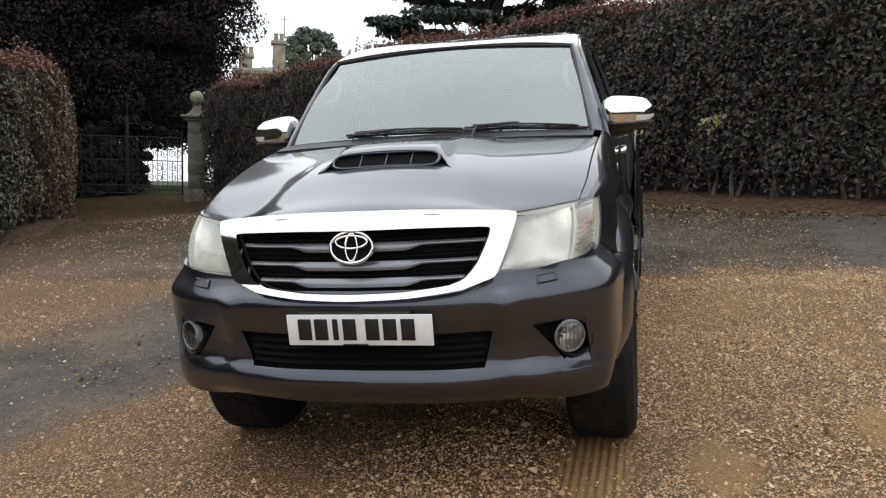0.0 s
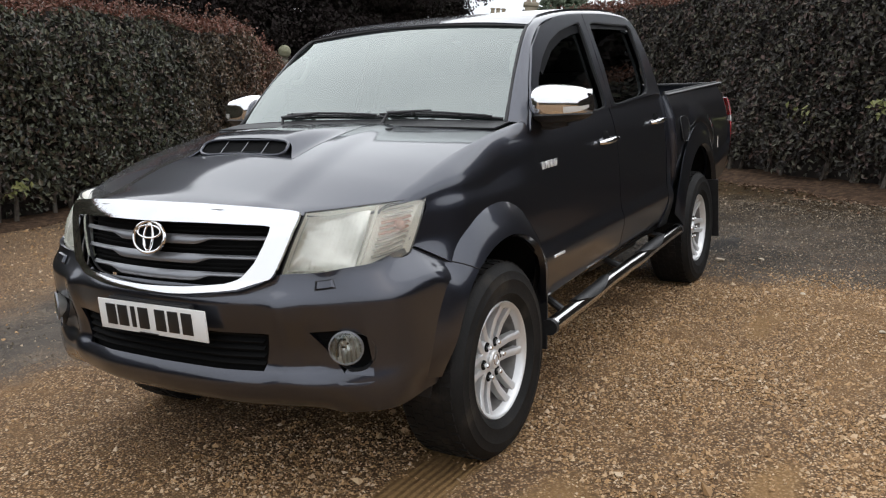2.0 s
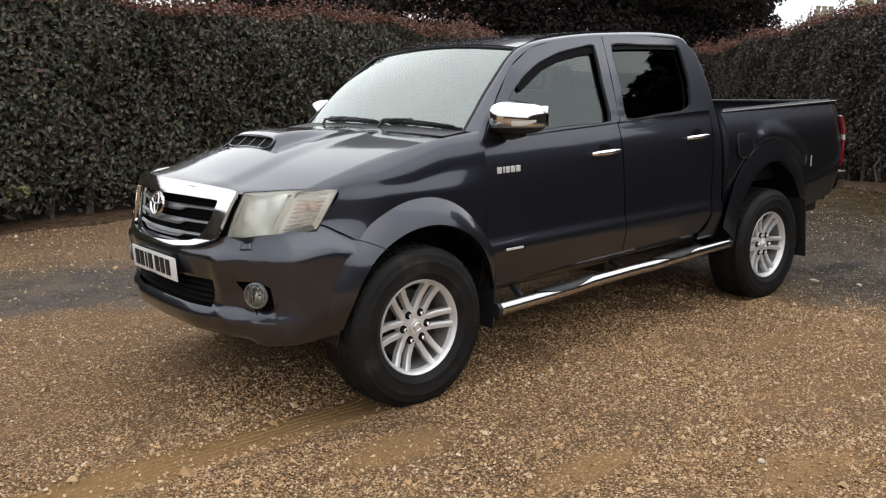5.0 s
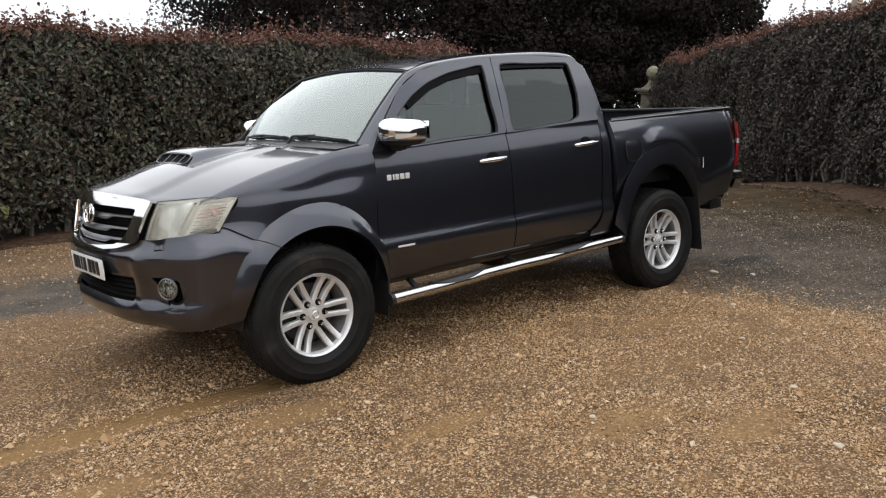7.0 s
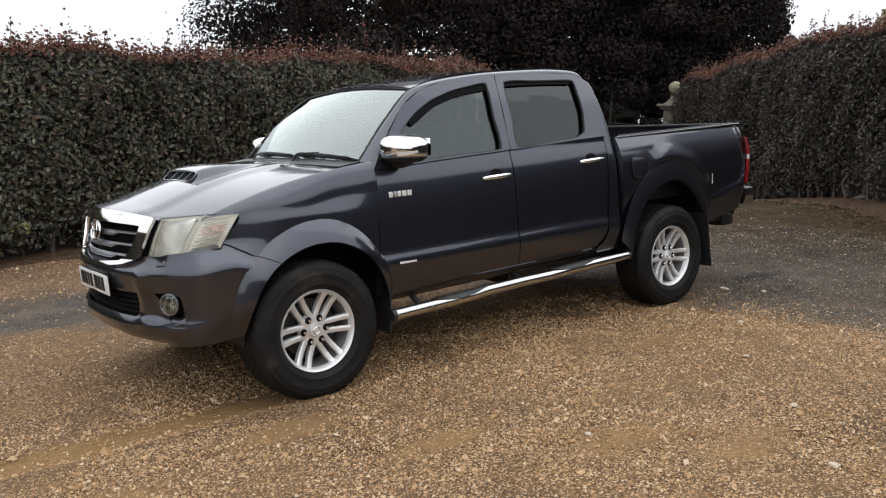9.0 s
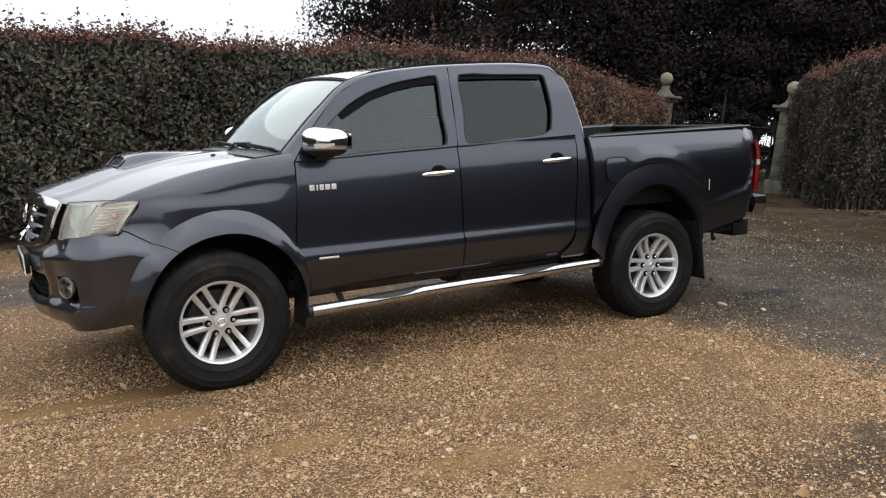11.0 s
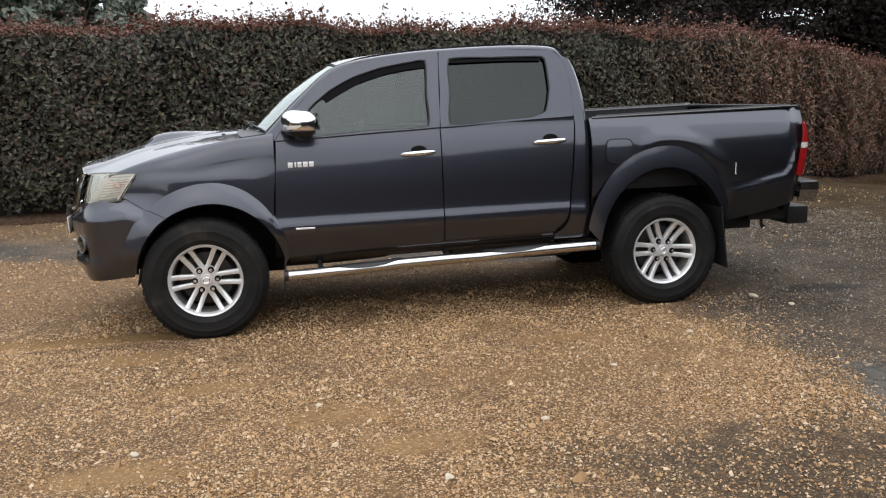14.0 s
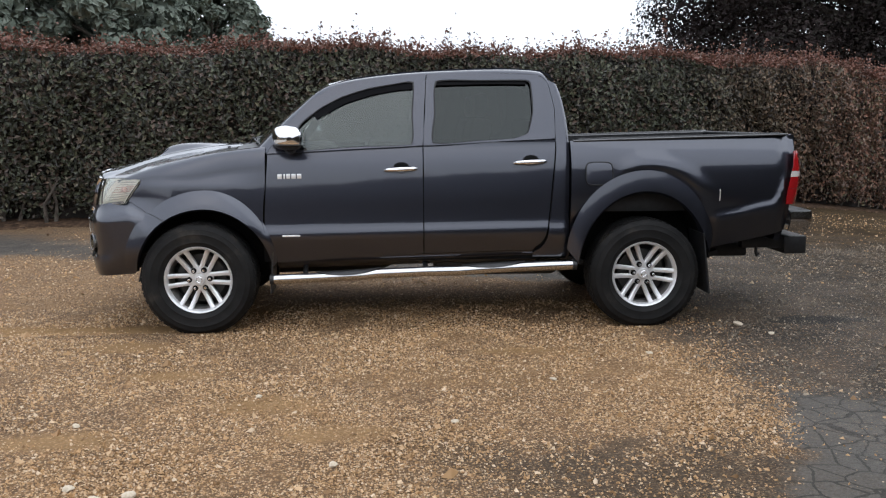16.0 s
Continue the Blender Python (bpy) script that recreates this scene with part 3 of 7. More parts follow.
# ---------- leaves in bulk ----------
def leaves_mesh(name, c, n, size, material, rng, long=1.5, droop=0.25):
    """Folded leaves at the places c, facing about along n."""
    k = len(c)
    r = rng.normal(size=(k, 3))
    n = n / np.linalg.norm(n, axis=1, keepdims=True)
    t = np.cross(n, r)
    t /= np.linalg.norm(t, axis=1, keepdims=True)
    s = np.cross(n, t)
    w = (size * rng.uniform(0.6, 1.3, k))[:, None]
    v = np.empty((k, 4, 3))
    v[:, 0] = c - t * w * 0.5 * long
    v[:, 1] = c + s * w * 0.45 + n * w * droop * 0.6
    v[:, 2] = c + t * w * 0.5 * long - n * w * droop
    v[:, 3] = c - s * w * 0.45 + n * w * droop * 0.6
    i = np.arange(k)[:, None] * 4
    f = np.concatenate([i + [0, 1, 2], i + [0, 2, 3]], 0)
    return mesh_from(name, v.reshape(-1, 3).tolist(), f.tolist(), material)


def stuff(name, me, label, parent):
    ob = new(name, me)
    ob.parent = parent
    return tagged(ob, label, kind="stuff")


# ---------- hedges ----------
def make_hedge(name, knots, height, depth, side, label, seed, dens=1350, leaf=0.050, leaf_mat=HEDGE_LEAF):
    """A clipped hedge whose visible face runs through the knots; side: +1 if its body lies to the left of the way."""
    rng = np.random.default_rng(seed)
    p = np.array(knots, float)
    seg = np.linalg.norm(np.diff(p, axis=0), axis=1)
    cum = np.concatenate([[0], np.cumsum(seg)])
    total = cum[-1]

    def at(s):
        x, y = np.interp(s, cum, p[:, 0]), np.interp(s, cum, p[:, 1])
        d = 0.4
        tx = np.interp(np.minimum(s + d, total), cum, p[:, 0]) - np.interp(np.maximum(s - d, 0), cum, p[:, 0])
        ty = np.interp(np.minimum(s + d, total), cum, p[:, 1]) - np.interp(np.maximum(s - d, 0), cum, p[:, 1])
        q = np.hypot(tx, ty)
        return x, y, -ty / q * side, tx / q * side

    def tall(s):
        return height(s) + 0.05 * np.sin(1.3 * s + seed) + 0.035 * np.sin(3.7 * s + 2 * seed)

    def bulge(s, z):
        return 0.10 * np.sin(1.1 * s + 0.8 * z + seed) + 0.07 * np.sin(2.9 * s - 2.1 * z) + 0.05 * np.sin(5.3 * s + 4.4 * z + seed)
    root = thing(name, None, None, label, "hedge")
    # solid twiggy body inside, its colour as dark as the shade there
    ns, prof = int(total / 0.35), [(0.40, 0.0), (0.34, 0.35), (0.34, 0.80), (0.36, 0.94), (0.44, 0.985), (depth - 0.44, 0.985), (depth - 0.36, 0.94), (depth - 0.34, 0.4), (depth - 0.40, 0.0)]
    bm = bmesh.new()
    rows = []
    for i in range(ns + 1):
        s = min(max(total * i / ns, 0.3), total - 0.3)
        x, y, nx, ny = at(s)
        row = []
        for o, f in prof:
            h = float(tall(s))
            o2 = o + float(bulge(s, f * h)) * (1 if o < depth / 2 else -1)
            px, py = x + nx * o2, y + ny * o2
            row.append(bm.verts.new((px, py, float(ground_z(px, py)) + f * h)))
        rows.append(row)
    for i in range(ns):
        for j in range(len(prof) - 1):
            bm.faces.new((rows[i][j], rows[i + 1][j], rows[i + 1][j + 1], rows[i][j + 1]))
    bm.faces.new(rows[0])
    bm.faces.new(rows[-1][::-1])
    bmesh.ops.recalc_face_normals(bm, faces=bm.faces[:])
    part("twig_core", bm, TWIG, root, "solid core for the twigs and the shade among them")
    cs, nsx = [], []

    def put(s, o, z, n):
        x, y, nx, ny = at(s)
        px, py = x + nx * o, y + ny * o
        cs.append(np.stack([px, py, ground_z(px, py) + z], -1))
        nsx.append(n(nx, ny))
    # face
    k = int(total * 2.4 * dens)
    s, f = rng.uniform(0, total, k), rng.uniform(0, 1, k)
    keep = rng.uniform(0, 1, k) < 0.3 + 0.7 * ease(0.02, 0.16, f)
    s, f = s[keep], f[keep]
    k = len(s)
    h = tall(s)
    z = 0.12 + (h - 0.16) * f
    o = bulge(s, z) + 0.13 + 0.14 * rng.uniform(-1, 1, k) + 0.16 * ease(0.86, 1.0, f) + 0.10 * ease(0.2, 0.0, f)
    jit = rng.normal(scale=0.55, size=(k, 3))
    put(s, o, z, lambda nx, ny: np.stack([-nx, -ny, 0.35 + 0 * nx], -1) + jit)
    # back, thin
    k2 = int(total * 2.4 * dens * 0.10)
    s2, f2 = rng.uniform(0, total, k2), rng.uniform(0, 1, k2)
    jit2 = rng.normal(scale=0.5, size=(k2, 3))
    put(s2, depth - 0.1 + 0.1 * rng.uniform(-1, 1, k2), 0.15 + (tall(s2) - 0.2) * f2, lambda nx, ny: np.stack([nx, ny, 0.3 + 0 * nx], -1) + jit2)
    # both ends
    for s0, sg in ((0.0, -1), (total, 1)):
        k3 = int(depth * 2.4 * dens)
        o3, f3 = rng.uniform(0.05, depth - 0.05, k3), rng.uniform(0, 1, k3)
        s3 = np.full(k3, s0) - sg * (0.06 + 0.1 * rng.uniform(-1, 1, k3) + 0.16 * ease(0.86, 1.0, f3))
        jit3 = rng.normal(scale=0.5, size=(k3, 3))
        put(s3, o3, 0.12 + (tall(s3) - 0.16) * f3, lambda nx, ny: np.stack([ny * sg * side, -nx * sg * side, 0.3 + 0 * nx], -1) + jit3)
    # clipped top
    k4 = int(total * depth * dens * 0.30)
    s4, jit4 = rng.uniform(0.1, total - 0.1, k4), rng.normal(scale=0.5, size=(k4, 3))
    put(s4, rng.uniform(0.35, depth - 0.05, k4), tall(s4) * 0.99 - 0.02 + 0.05 * rng.uniform(-1, 1, k4), lambda nx, ny: np.stack([0 * nx, 0 * ny, 1 + 0 * nx], -1) + jit4)
    c, n = np.concatenate(cs), np.concatenate(nsx)
    stuff("leaves", leaves_mesh("leaves", c, n, leaf, leaf_mat, rng), "dark purple-green leaves", root)
    # the season's copper shoots on top
    cs.clear(), nsx.clear()
    k4 = int(total * depth * dens * 0.6)
    s4, o4 = rng.uniform(0, total, k4), rng.uniform(0.08, depth - 0.08, k4)
    jit4 = rng.normal(scale=0.7, size=(k4, 3))
    edge = ease(0, 0.3, o4) * ease(0, 0.3, depth - o4)
    put(s4, o4, tall(s4) - 0.12 + 0.10 * edge + 0.09 * rng.exponential(0.6, k4), lambda nx, ny: np.stack([0 * nx, 0 * nx, 1 + 0 * nx], -1) + jit4)
    sh = int(total * 16)
    bm = bmesh.new()
    for _ in range(sh):
        s5, o5, ln = rng.uniform(0.1, total - 0.1), rng.uniform(0.15, depth - 0.15), 0.10 + 0.14 * rng.exponential(0.55)
        x, y, nx, ny = (float(q) for q in at(s5))
        px, py = x + nx * o5, y + ny * o5
        z0 = float(ground_z(px, py) + tall(s5)) - 0.08
        tip = Vector((px + rng.normal() * 0.05, py + rng.normal() * 0.05, z0 + 0.08 + ln))
        tube(bm, [(px, py, z0), tip], [0.004, 0.002], 3, cap=False)
        m = int(4 + ln * 26)
        t = rng.uniform(0.3, 1.05, m)[:, None]
        base = np.array([px, py, z0])
        cs.append(base + (np.array(tip) - base) * t + rng.normal(scale=0.025, size=(m, 3)))
        nsx.append(rng.normal(size=(m, 3)))
    tagged(part("top_growth", bm, BARK, root, "thin unclipped shoots", flat=True), kind="stuff")
    c, n = np.concatenate(cs), np.concatenate(nsx)
    stuff("new_growth", leaves_mesh("new_growth", c, n, leaf * 0.8, NEW_LEAF, rng), "copper-red young leaves on top", root)
    # stems at the foot
    bm = bmesh.new()
    for s6 in np.arange(0.4, total, 0.55):
        x, y, nx, ny = (float(q) for q in at(s6 + rng.uniform(-0.15, 0.15)))
        for _ in range(2):
            px, py = x + nx * (0.3 + rng.uniform(-0.1, 0.1)) + rng.normal() * 0.05, y + ny * (0.3 + rng.uniform(-0.1, 0.1)) + rng.normal() * 0.05
            z0 = float(ground_z(px, py))
            tube(bm, [(px, py, z0 - 0.05), (px + rng.normal() * 0.05, py + rng.normal() * 0.05, z0 + 0.3), (px + rng.normal() * 0.15, py + rng.normal() * 0.15, z0 + 0.7)], [0.035, 0.022, 0.012], 6, cap=False)
    tagged(part("stem", bm, BARK, root, "grey stems at the foot"), kind="stuff")
    return root, at


_, along_a = make_hedge("hedge", [(-13, 3.55), (-6, 4.9), (0, 6.05), (6, 7.2), (9, 8.72), (14.0, 12.28), (18.3, 15.5)], lambda s: 2.45 + 0.07 * np.exp(-((s - 14.5) / 4) ** 2) + 0.50 * ease(19, 29, s), 1.5, 1,
                              "long clipped copper beech hedge along the drive", 3)
_, along_b = make_hedge("hedge", [(2.6, -9.2), (4.9, -5.3), (7.5, -1.6), (10.7, 1.7), (13.5, 4.92), (20.15, 12.22)], lambda s: 2.62 + 0.80 * ease(11, 23, s), 1.6, -1,
                              "tall clipped beech hedge with leaf litter at its foot", 11, leaf_mat=BROWN_HEDGE)


def litter(along, s0, s1, count, seed, label, spread=0.55):
    """Brown leaves and bits at a hedge's foot."""
    rng = np.random.default_rng(seed)
    s = rng.uniform(s0, s1, count)
    x, y, nx, ny = along(s)
    o = 0.35 - np.abs(rng.normal(scale=spread, size=count))
    px, py = x + nx * o, y + ny * o
    c = np.stack([px, py, ground_z(px, py) + 0.012], -1)
    n = np.stack([0 * px, 0 * px, 1 + 0 * px], -1) + rng.normal(scale=0.25, size=(count, 3))
    tagged(new("leaf_litter", leaves_mesh("leaf_litter", c, n, 0.036, LITTER, rng)), label, "leaf litter", kind="stuff")


def bank(along, s0, s1, width, label):
    """A low strip of leaf mould in front of a hedge."""
    ss = np.linspace(s0, s1, int((s1 - s0) / 0.12))
    os_ = np.linspace(0.6, -width, 10)
    verts, n = [], len(os_)
    for s in ss:
        x, y, nx, ny = along(s)
        for k, o in enumerate(os_):
            o2 = o + (0.10 * math.sin(2.1 * s) + 0.06 * math.sin(5.3 * s)) * (k / (n - 1))
            px, py = x + nx * o2, y + ny * o2
            lift = 0.07 * (1 - ((k / (n - 1)) ** 2)) + 0.012 * math.sin(9 * s + 3 * k) * (k < n - 1) - 0.02 * (k == n - 1)
            verts.append((float(px), float(py), float(ground_z(px, py)) + lift))
    faces = [(i * n + k, i * n + k + 1, i * n + n + k + 1, i * n + n + k) for i in range(len(ss) - 1) for k in range(n - 1)]
    mould = mottled("leaf_mould", [(0.3, (0.03, 0.02, 0.014)), (0.55, (0.08, 0.05, 0.032)), (0.75, (0.14, 0.092, 0.058))], 14, 0.9, grain=60, depth=0.8)
    nodes(mould)[2].inputs["Specular IOR Level"].default_value = 0.08
    me = mesh_from("verge", verts, faces, mould)
    me.polygons.foreach_set("use_smooth", [True] * len(me.polygons))
    tagged(new("verge", me), label, "verge", kind="structure")


bank(along_b, 0.3, 26, 0.5, "low verge of brown leaf mould before the hedge")
bank(along_a, 0.3, 32, 0.25, "thin verge of leaf mould under the long hedge")
litter(along_b, 2, 23, 9000, 21, "brown fallen leaves and beech husks along the hedge foot", 0.55)
litter(along_a, 4, 28, 2200, 22, "scattered brown leaves under the long hedge", 0.3)


# ---------- trees ----------
def make_tree(name, x, y, height, radius, low, leaf_mat, label, seed, leaf=0.24, count=30000, clumps=90, drop=0.0, flat=1.0, tiers=False):
    """A tapered trunk with limbs, and a crown of leaves gathered in clumps."""
    rng = np.random.default_rng(seed)
    z0 = float(ground_z(x, y))
    root = thing(name, None, None, label, "tree")
    bm = bmesh.new()
    top = z0 + height * 0.86
    tr = 0.045 * height * 0.6
    tube(bm, [(x, y, z0 - 0.2), (x, y, z0 + 0.5), (x + 0.1, y, z0 + height * 0.4), (x, y + 0.1, top)], [tr * 1.4, tr, tr * 0.7, 0.05], 10, cap=False)
    cc, cr, limbs = [], [], bmesh.new()
    for i in range(clumps):
        f = (i + 0.5) / clumps
        a = 2.39996 * i + rng.uniform(-0.3, 0.3)
        zc = low + (height - low) * (f ** 0.9)
        g = (zc - low) / (height - low)
        env = radius * math.sqrt(max(1 - abs(2 * g - 0.75) ** 2.2 / 1.75, 0.04)) if not tiers else radius * (1 - 0.7 * g)
        rr = env * (0.45 + 0.5 * math.sqrt(rng.uniform(0, 1)))
        size = radius * rng.uniform(0.16, 0.30)
        if tiers:
            zc = low + round((zc - low) / 1.5) * 1.5 + rng.uniform(-0.25, 0.25)
        cc.append((x + rr * math.cos(a), y + rr * math.sin(a), z0 + zc - drop * (rr / radius) ** 2))
        cr.append(size)
        if i % 3 == 0:
            h = z0 + height * (0.15 + 0.55 * g)
            tube(limbs, [(x, y, h), (x + 0.5 * rr * math.cos(a), y + 0.5 * rr * math.sin(a), (h + cc[-1][2]) / 2 + 0.4), cc[-1]], [tr * 0.4, tr * 0.22, 0.04], 6, cap=False)
    part("trunk", bm, BARK, root, "dark bark")
    tagged(part("branchwork", limbs, BARK, root), kind="stuff")
    cc, cr = np.array(cc), np.array(cr)
    pick = rng.integers(0, clumps, count)
    d = rng.normal(size=(count, 3))
    d /= np.linalg.norm(d, axis=1, keepdims=True)
    r = cr[pick] * rng.uniform(0.25, 1.0, count) ** 0.5
    c = cc[pick] + d * r[:, None] * np.array([1, 1, 0.62 * flat])
    n = d + np.array([0, 0, 0.5]) + rng.normal(scale=0.5, size=(count, 3))
    stuff("crown", leaves_mesh("crown", c, n, leaf, leaf_mat, rng, 1.4), "uneven crown", root)
    return root


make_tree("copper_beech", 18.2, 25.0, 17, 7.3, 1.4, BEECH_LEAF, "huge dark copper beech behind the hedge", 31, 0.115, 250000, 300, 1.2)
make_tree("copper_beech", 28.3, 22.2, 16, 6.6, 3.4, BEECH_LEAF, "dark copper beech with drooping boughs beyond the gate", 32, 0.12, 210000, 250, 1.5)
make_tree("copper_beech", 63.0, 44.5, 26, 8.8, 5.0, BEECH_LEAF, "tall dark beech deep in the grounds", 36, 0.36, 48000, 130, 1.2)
# two shrubs added to keep the view through the gate dark
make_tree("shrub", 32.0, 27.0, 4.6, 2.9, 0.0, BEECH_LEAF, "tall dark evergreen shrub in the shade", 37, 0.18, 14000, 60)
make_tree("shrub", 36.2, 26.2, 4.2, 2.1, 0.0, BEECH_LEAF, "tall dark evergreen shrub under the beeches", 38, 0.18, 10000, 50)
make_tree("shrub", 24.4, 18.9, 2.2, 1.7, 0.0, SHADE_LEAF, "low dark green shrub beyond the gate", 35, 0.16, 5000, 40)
make_tree("cedar", 41.0, 7.4, 15.5, 6.6, 6.0, CEDAR_LEAF, "spreading green cedar beyond the hedge", 33, 0.26, 30000, 90, 0.3, 0.3, True)
make_tree("broadleaf_tree", 146.0, 59.5, 28.0, 6.0, 13.0, HAZED_GREEN, "round green tree behind the chimneys", 34, 0.50, 12000, 70)
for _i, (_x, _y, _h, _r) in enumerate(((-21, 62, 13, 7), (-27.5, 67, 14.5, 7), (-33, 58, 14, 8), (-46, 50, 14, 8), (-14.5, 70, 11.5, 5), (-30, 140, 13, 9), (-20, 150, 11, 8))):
    tagged(make_tree("broadleaf_tree", _x, _y, _h, _r, 1.0, HAZED_LEAF, "distant green field tree, haze put into its leaf colour", 40 + _i, 0.5, 14000, 60), group="distant field trees")
# out of view; continues the hedge so the lower doors mirror something dark
make_hedge("hedge", [(-7.0, -22.0), (-0.2, -14.0), (2.45, -9.45)], lambda s: 2.7 + 0 * s, 1.6, -1, "unseen run-on of the beech hedge, added to mirror dark in the doors", 18, dens=260, leaf=0.10, leaf_mat=BROWN_HEDGE)
# mirrored only in the truck's glass and paint: an added hedge, and tall trees
make_hedge("hedge", [(16, -24), (-6, -22), (-24, -10), (-26, 4)], lambda s: 1.9 + 0 * s, 1.4, 1, "unseen clipped hedge, added as a dark band for the doors to mirror", 17, dens=90, leaf=0.14)
for _i, (_x, _y, _h, _r) in enumerate(((22, -9.8, 13, 4.2), (25, -17.5, 8.5, 4), (28, -8.5, 14, 4.5))):
    tagged(make_tree("broadleaf_tree", _x, _y, _h, _r, 1.5, BEECH_LEAF, "tall dark tree beyond the hedge, mirrored in the doors", 70 + _i, 0.4, 14000, 70), group="tall trees beyond the hedge")


# ---------- gate, piers, house ----------
B1, B2 = LEAN @ Vector((19.485, 16.448, 2.545)), LEAN @ Vector((20.979, 12.559, 2.076))
P1, P2, PIER = B1.xy, B2.xy, 1.2


def make_pier(p, ball, label):
    z0 = ball - 2.62 * PIER
    turn = math.atan2(P2.y - P1.y, P2.x - P1.x)
    root = thing("gate_pier", None, None, label, "gate pier", "stone gate piers", m=Matrix.Translation((p.x, p.y, z0)) @ Matrix.Rotation(turn, 4, "Z") @ Matrix.Scale(PIER, 4))
    bm = bmesh.new()
    box(bm, -0.30, 0.30, -0.30, 0.30, -0.8, 0.28, 0.02)
    part("plinth", bm, STONE, root)
    z = 0.28
    for i, h in enumerate((0.36, 0.34, 0.36, 0.35, 0.33)):
        bm = bmesh.new()
        w = 0.245 + (0.006 if i % 2 else 0)
        box(bm, -0.82 * w, 0.82 * w, -0.82 * w, 0.82 * w, z + 0.004, z + h, 0.012)
        part("stone_block", bm, STONE, root)
        z += h
    bm = bmesh.new()
    box(bm, -0.29, 0.29, -0.29, 0.29, z + 0.004, z + 0.07, 0.02)
    box(bm, -0.36, 0.36, -0.36, 0.36, z + 0.072, z + 0.15, 0.025)
    part("capstone", bm, STONE, root, "projecting moulded cap")
    z += 0.15
    bm = bmesh.new()
    lathe(bm, [(z, 0.30), (z + 0.06, 0.20), (z + 0.16, 0.12), (z + 0.24, 0.10), (z + 0.29, 0.13)], 20, "z")
    part("neck", bm, STONE, root)
    bm = bmesh.new()
    bmesh.ops.create_uvsphere(bm, u_segments=24, v_segments=16, radius=0.175, matrix=Matrix.Translation((0, 0, z + 0.45)))
    part("ball_finial", bm, LICHEN, root, "lichened stone ball")


make_pier(P1, B1.z, "weathered stone pier with ball finial beside the long hedge")
make_pier(P2, B2.z, "weathered stone pier with lichened ball beside the gate")


def make_gate():
    a, b = P1.lerp(P2, 0.10), P2.lerp(P1, 0.10)
    z0 = (B1.z + B2.z) / 2 - 2.62 * PIER
    w = (b - a).length / PIER
    m = Matrix.Translation((a.x, a.y, z0)) @ Matrix.Rotation(math.atan2(b.y - a.y, b.x - a.x), 4, "Z") @ Matrix.Scale(PIER, 4)
    root = thing("iron_gate", None, None, "closed black wrought-iron double gate with scrollwork", "gate", m=m)
    H = 1.75

    def scroll(cx, cz, r, sg, turns=1.4, start=0.0):
        return [(cx + sg * r * (1 - 0.75 * t) * math.cos(start + 6.283 * turns * t), 0, cz + r * (1 - 0.75 * t) * math.sin(start + 6.283 * turns * t)) for t in np.linspace(0, 1, 22)]
    for side in (0, 1):
        x0, x1 = (0.02, w / 2 - 0.015) if side == 0 else (w / 2 + 0.015, w - 0.02)
        sg = 1 if side == 0 else -1
        leaf = part("gate_leaf", tube(bmesh.new(), [(x0, 0, 0.06), (x0, 0, H + (0.35 if side else 0))], 0.024), IRON, root)
        part("stile", tube(bmesh.new(), [(x1, 0, 0.06), (x1, 0, H + (0 if side else 0.35))], 0.024), IRON, leaf)
        for z in (0.10, 0.30, 0.95, 1.55):
            part("rail", tube(bmesh.new(), [(x0, 0, z), (x1, 0, z)], 0.014, 6), IRON, leaf)
        n = 11
        for i in range(1, n):
            x = lerp(x0, x1, i / n)
            part("bar", tube(bmesh.new(), [(x, 0, 0.30), (x, 0, 0.95 if i % 2 else 1.55)], 0.008, 5), IRON, leaf)
        for i in range(5):
            x = lerp(x0, x1, (i + 0.5) / 5)
            part("scroll", tube(tube(bmesh.new(), scroll(x - 0.06, 0.20, 0.085, 1), 0.008, 5), scroll(x + 0.06, 0.20, 0.085, -1), 0.008, 5), IRON, leaf)
        for i in range(4):
            x = lerp(x0, x1, (i + 0.5) / 4)
            for z in (0.52, 0.78, 1.15, 1.40):
                part("scroll", tube(tube(bmesh.new(), scroll(x - 0.07, z, 0.11, 1, 1.5, 1.2), 0.008, 5), scroll(x + 0.07, z, 0.11, -1, 1.5, -1.9), 0.008, 5), IRON, leaf)
        for i in range(4):
            f = (i + 0.5) / 4
            f2 = f if side == 0 else 1 - f
            x = lerp(x0, x1, f)
            z = 1.62 + 0.42 * f2 ** 1.5
            part("scroll", tube(tube(bmesh.new(), scroll(x - 0.05, z, 0.13, 1, 1.5, 0.5), 0.009, 5), scroll(x + 0.08, z - 0.02, 0.10, -1, 1.4, 0.2), 0.009, 5), IRON, leaf)
    bm = tube(bmesh.new(), [(w / 2, 0, 1.6), (w / 2, 0, 2.25), (w / 2, 0, 2.45)], [0.016, 0.014, 0.003], 6)
    part("finial", bm, IRON, root)


make_gate()


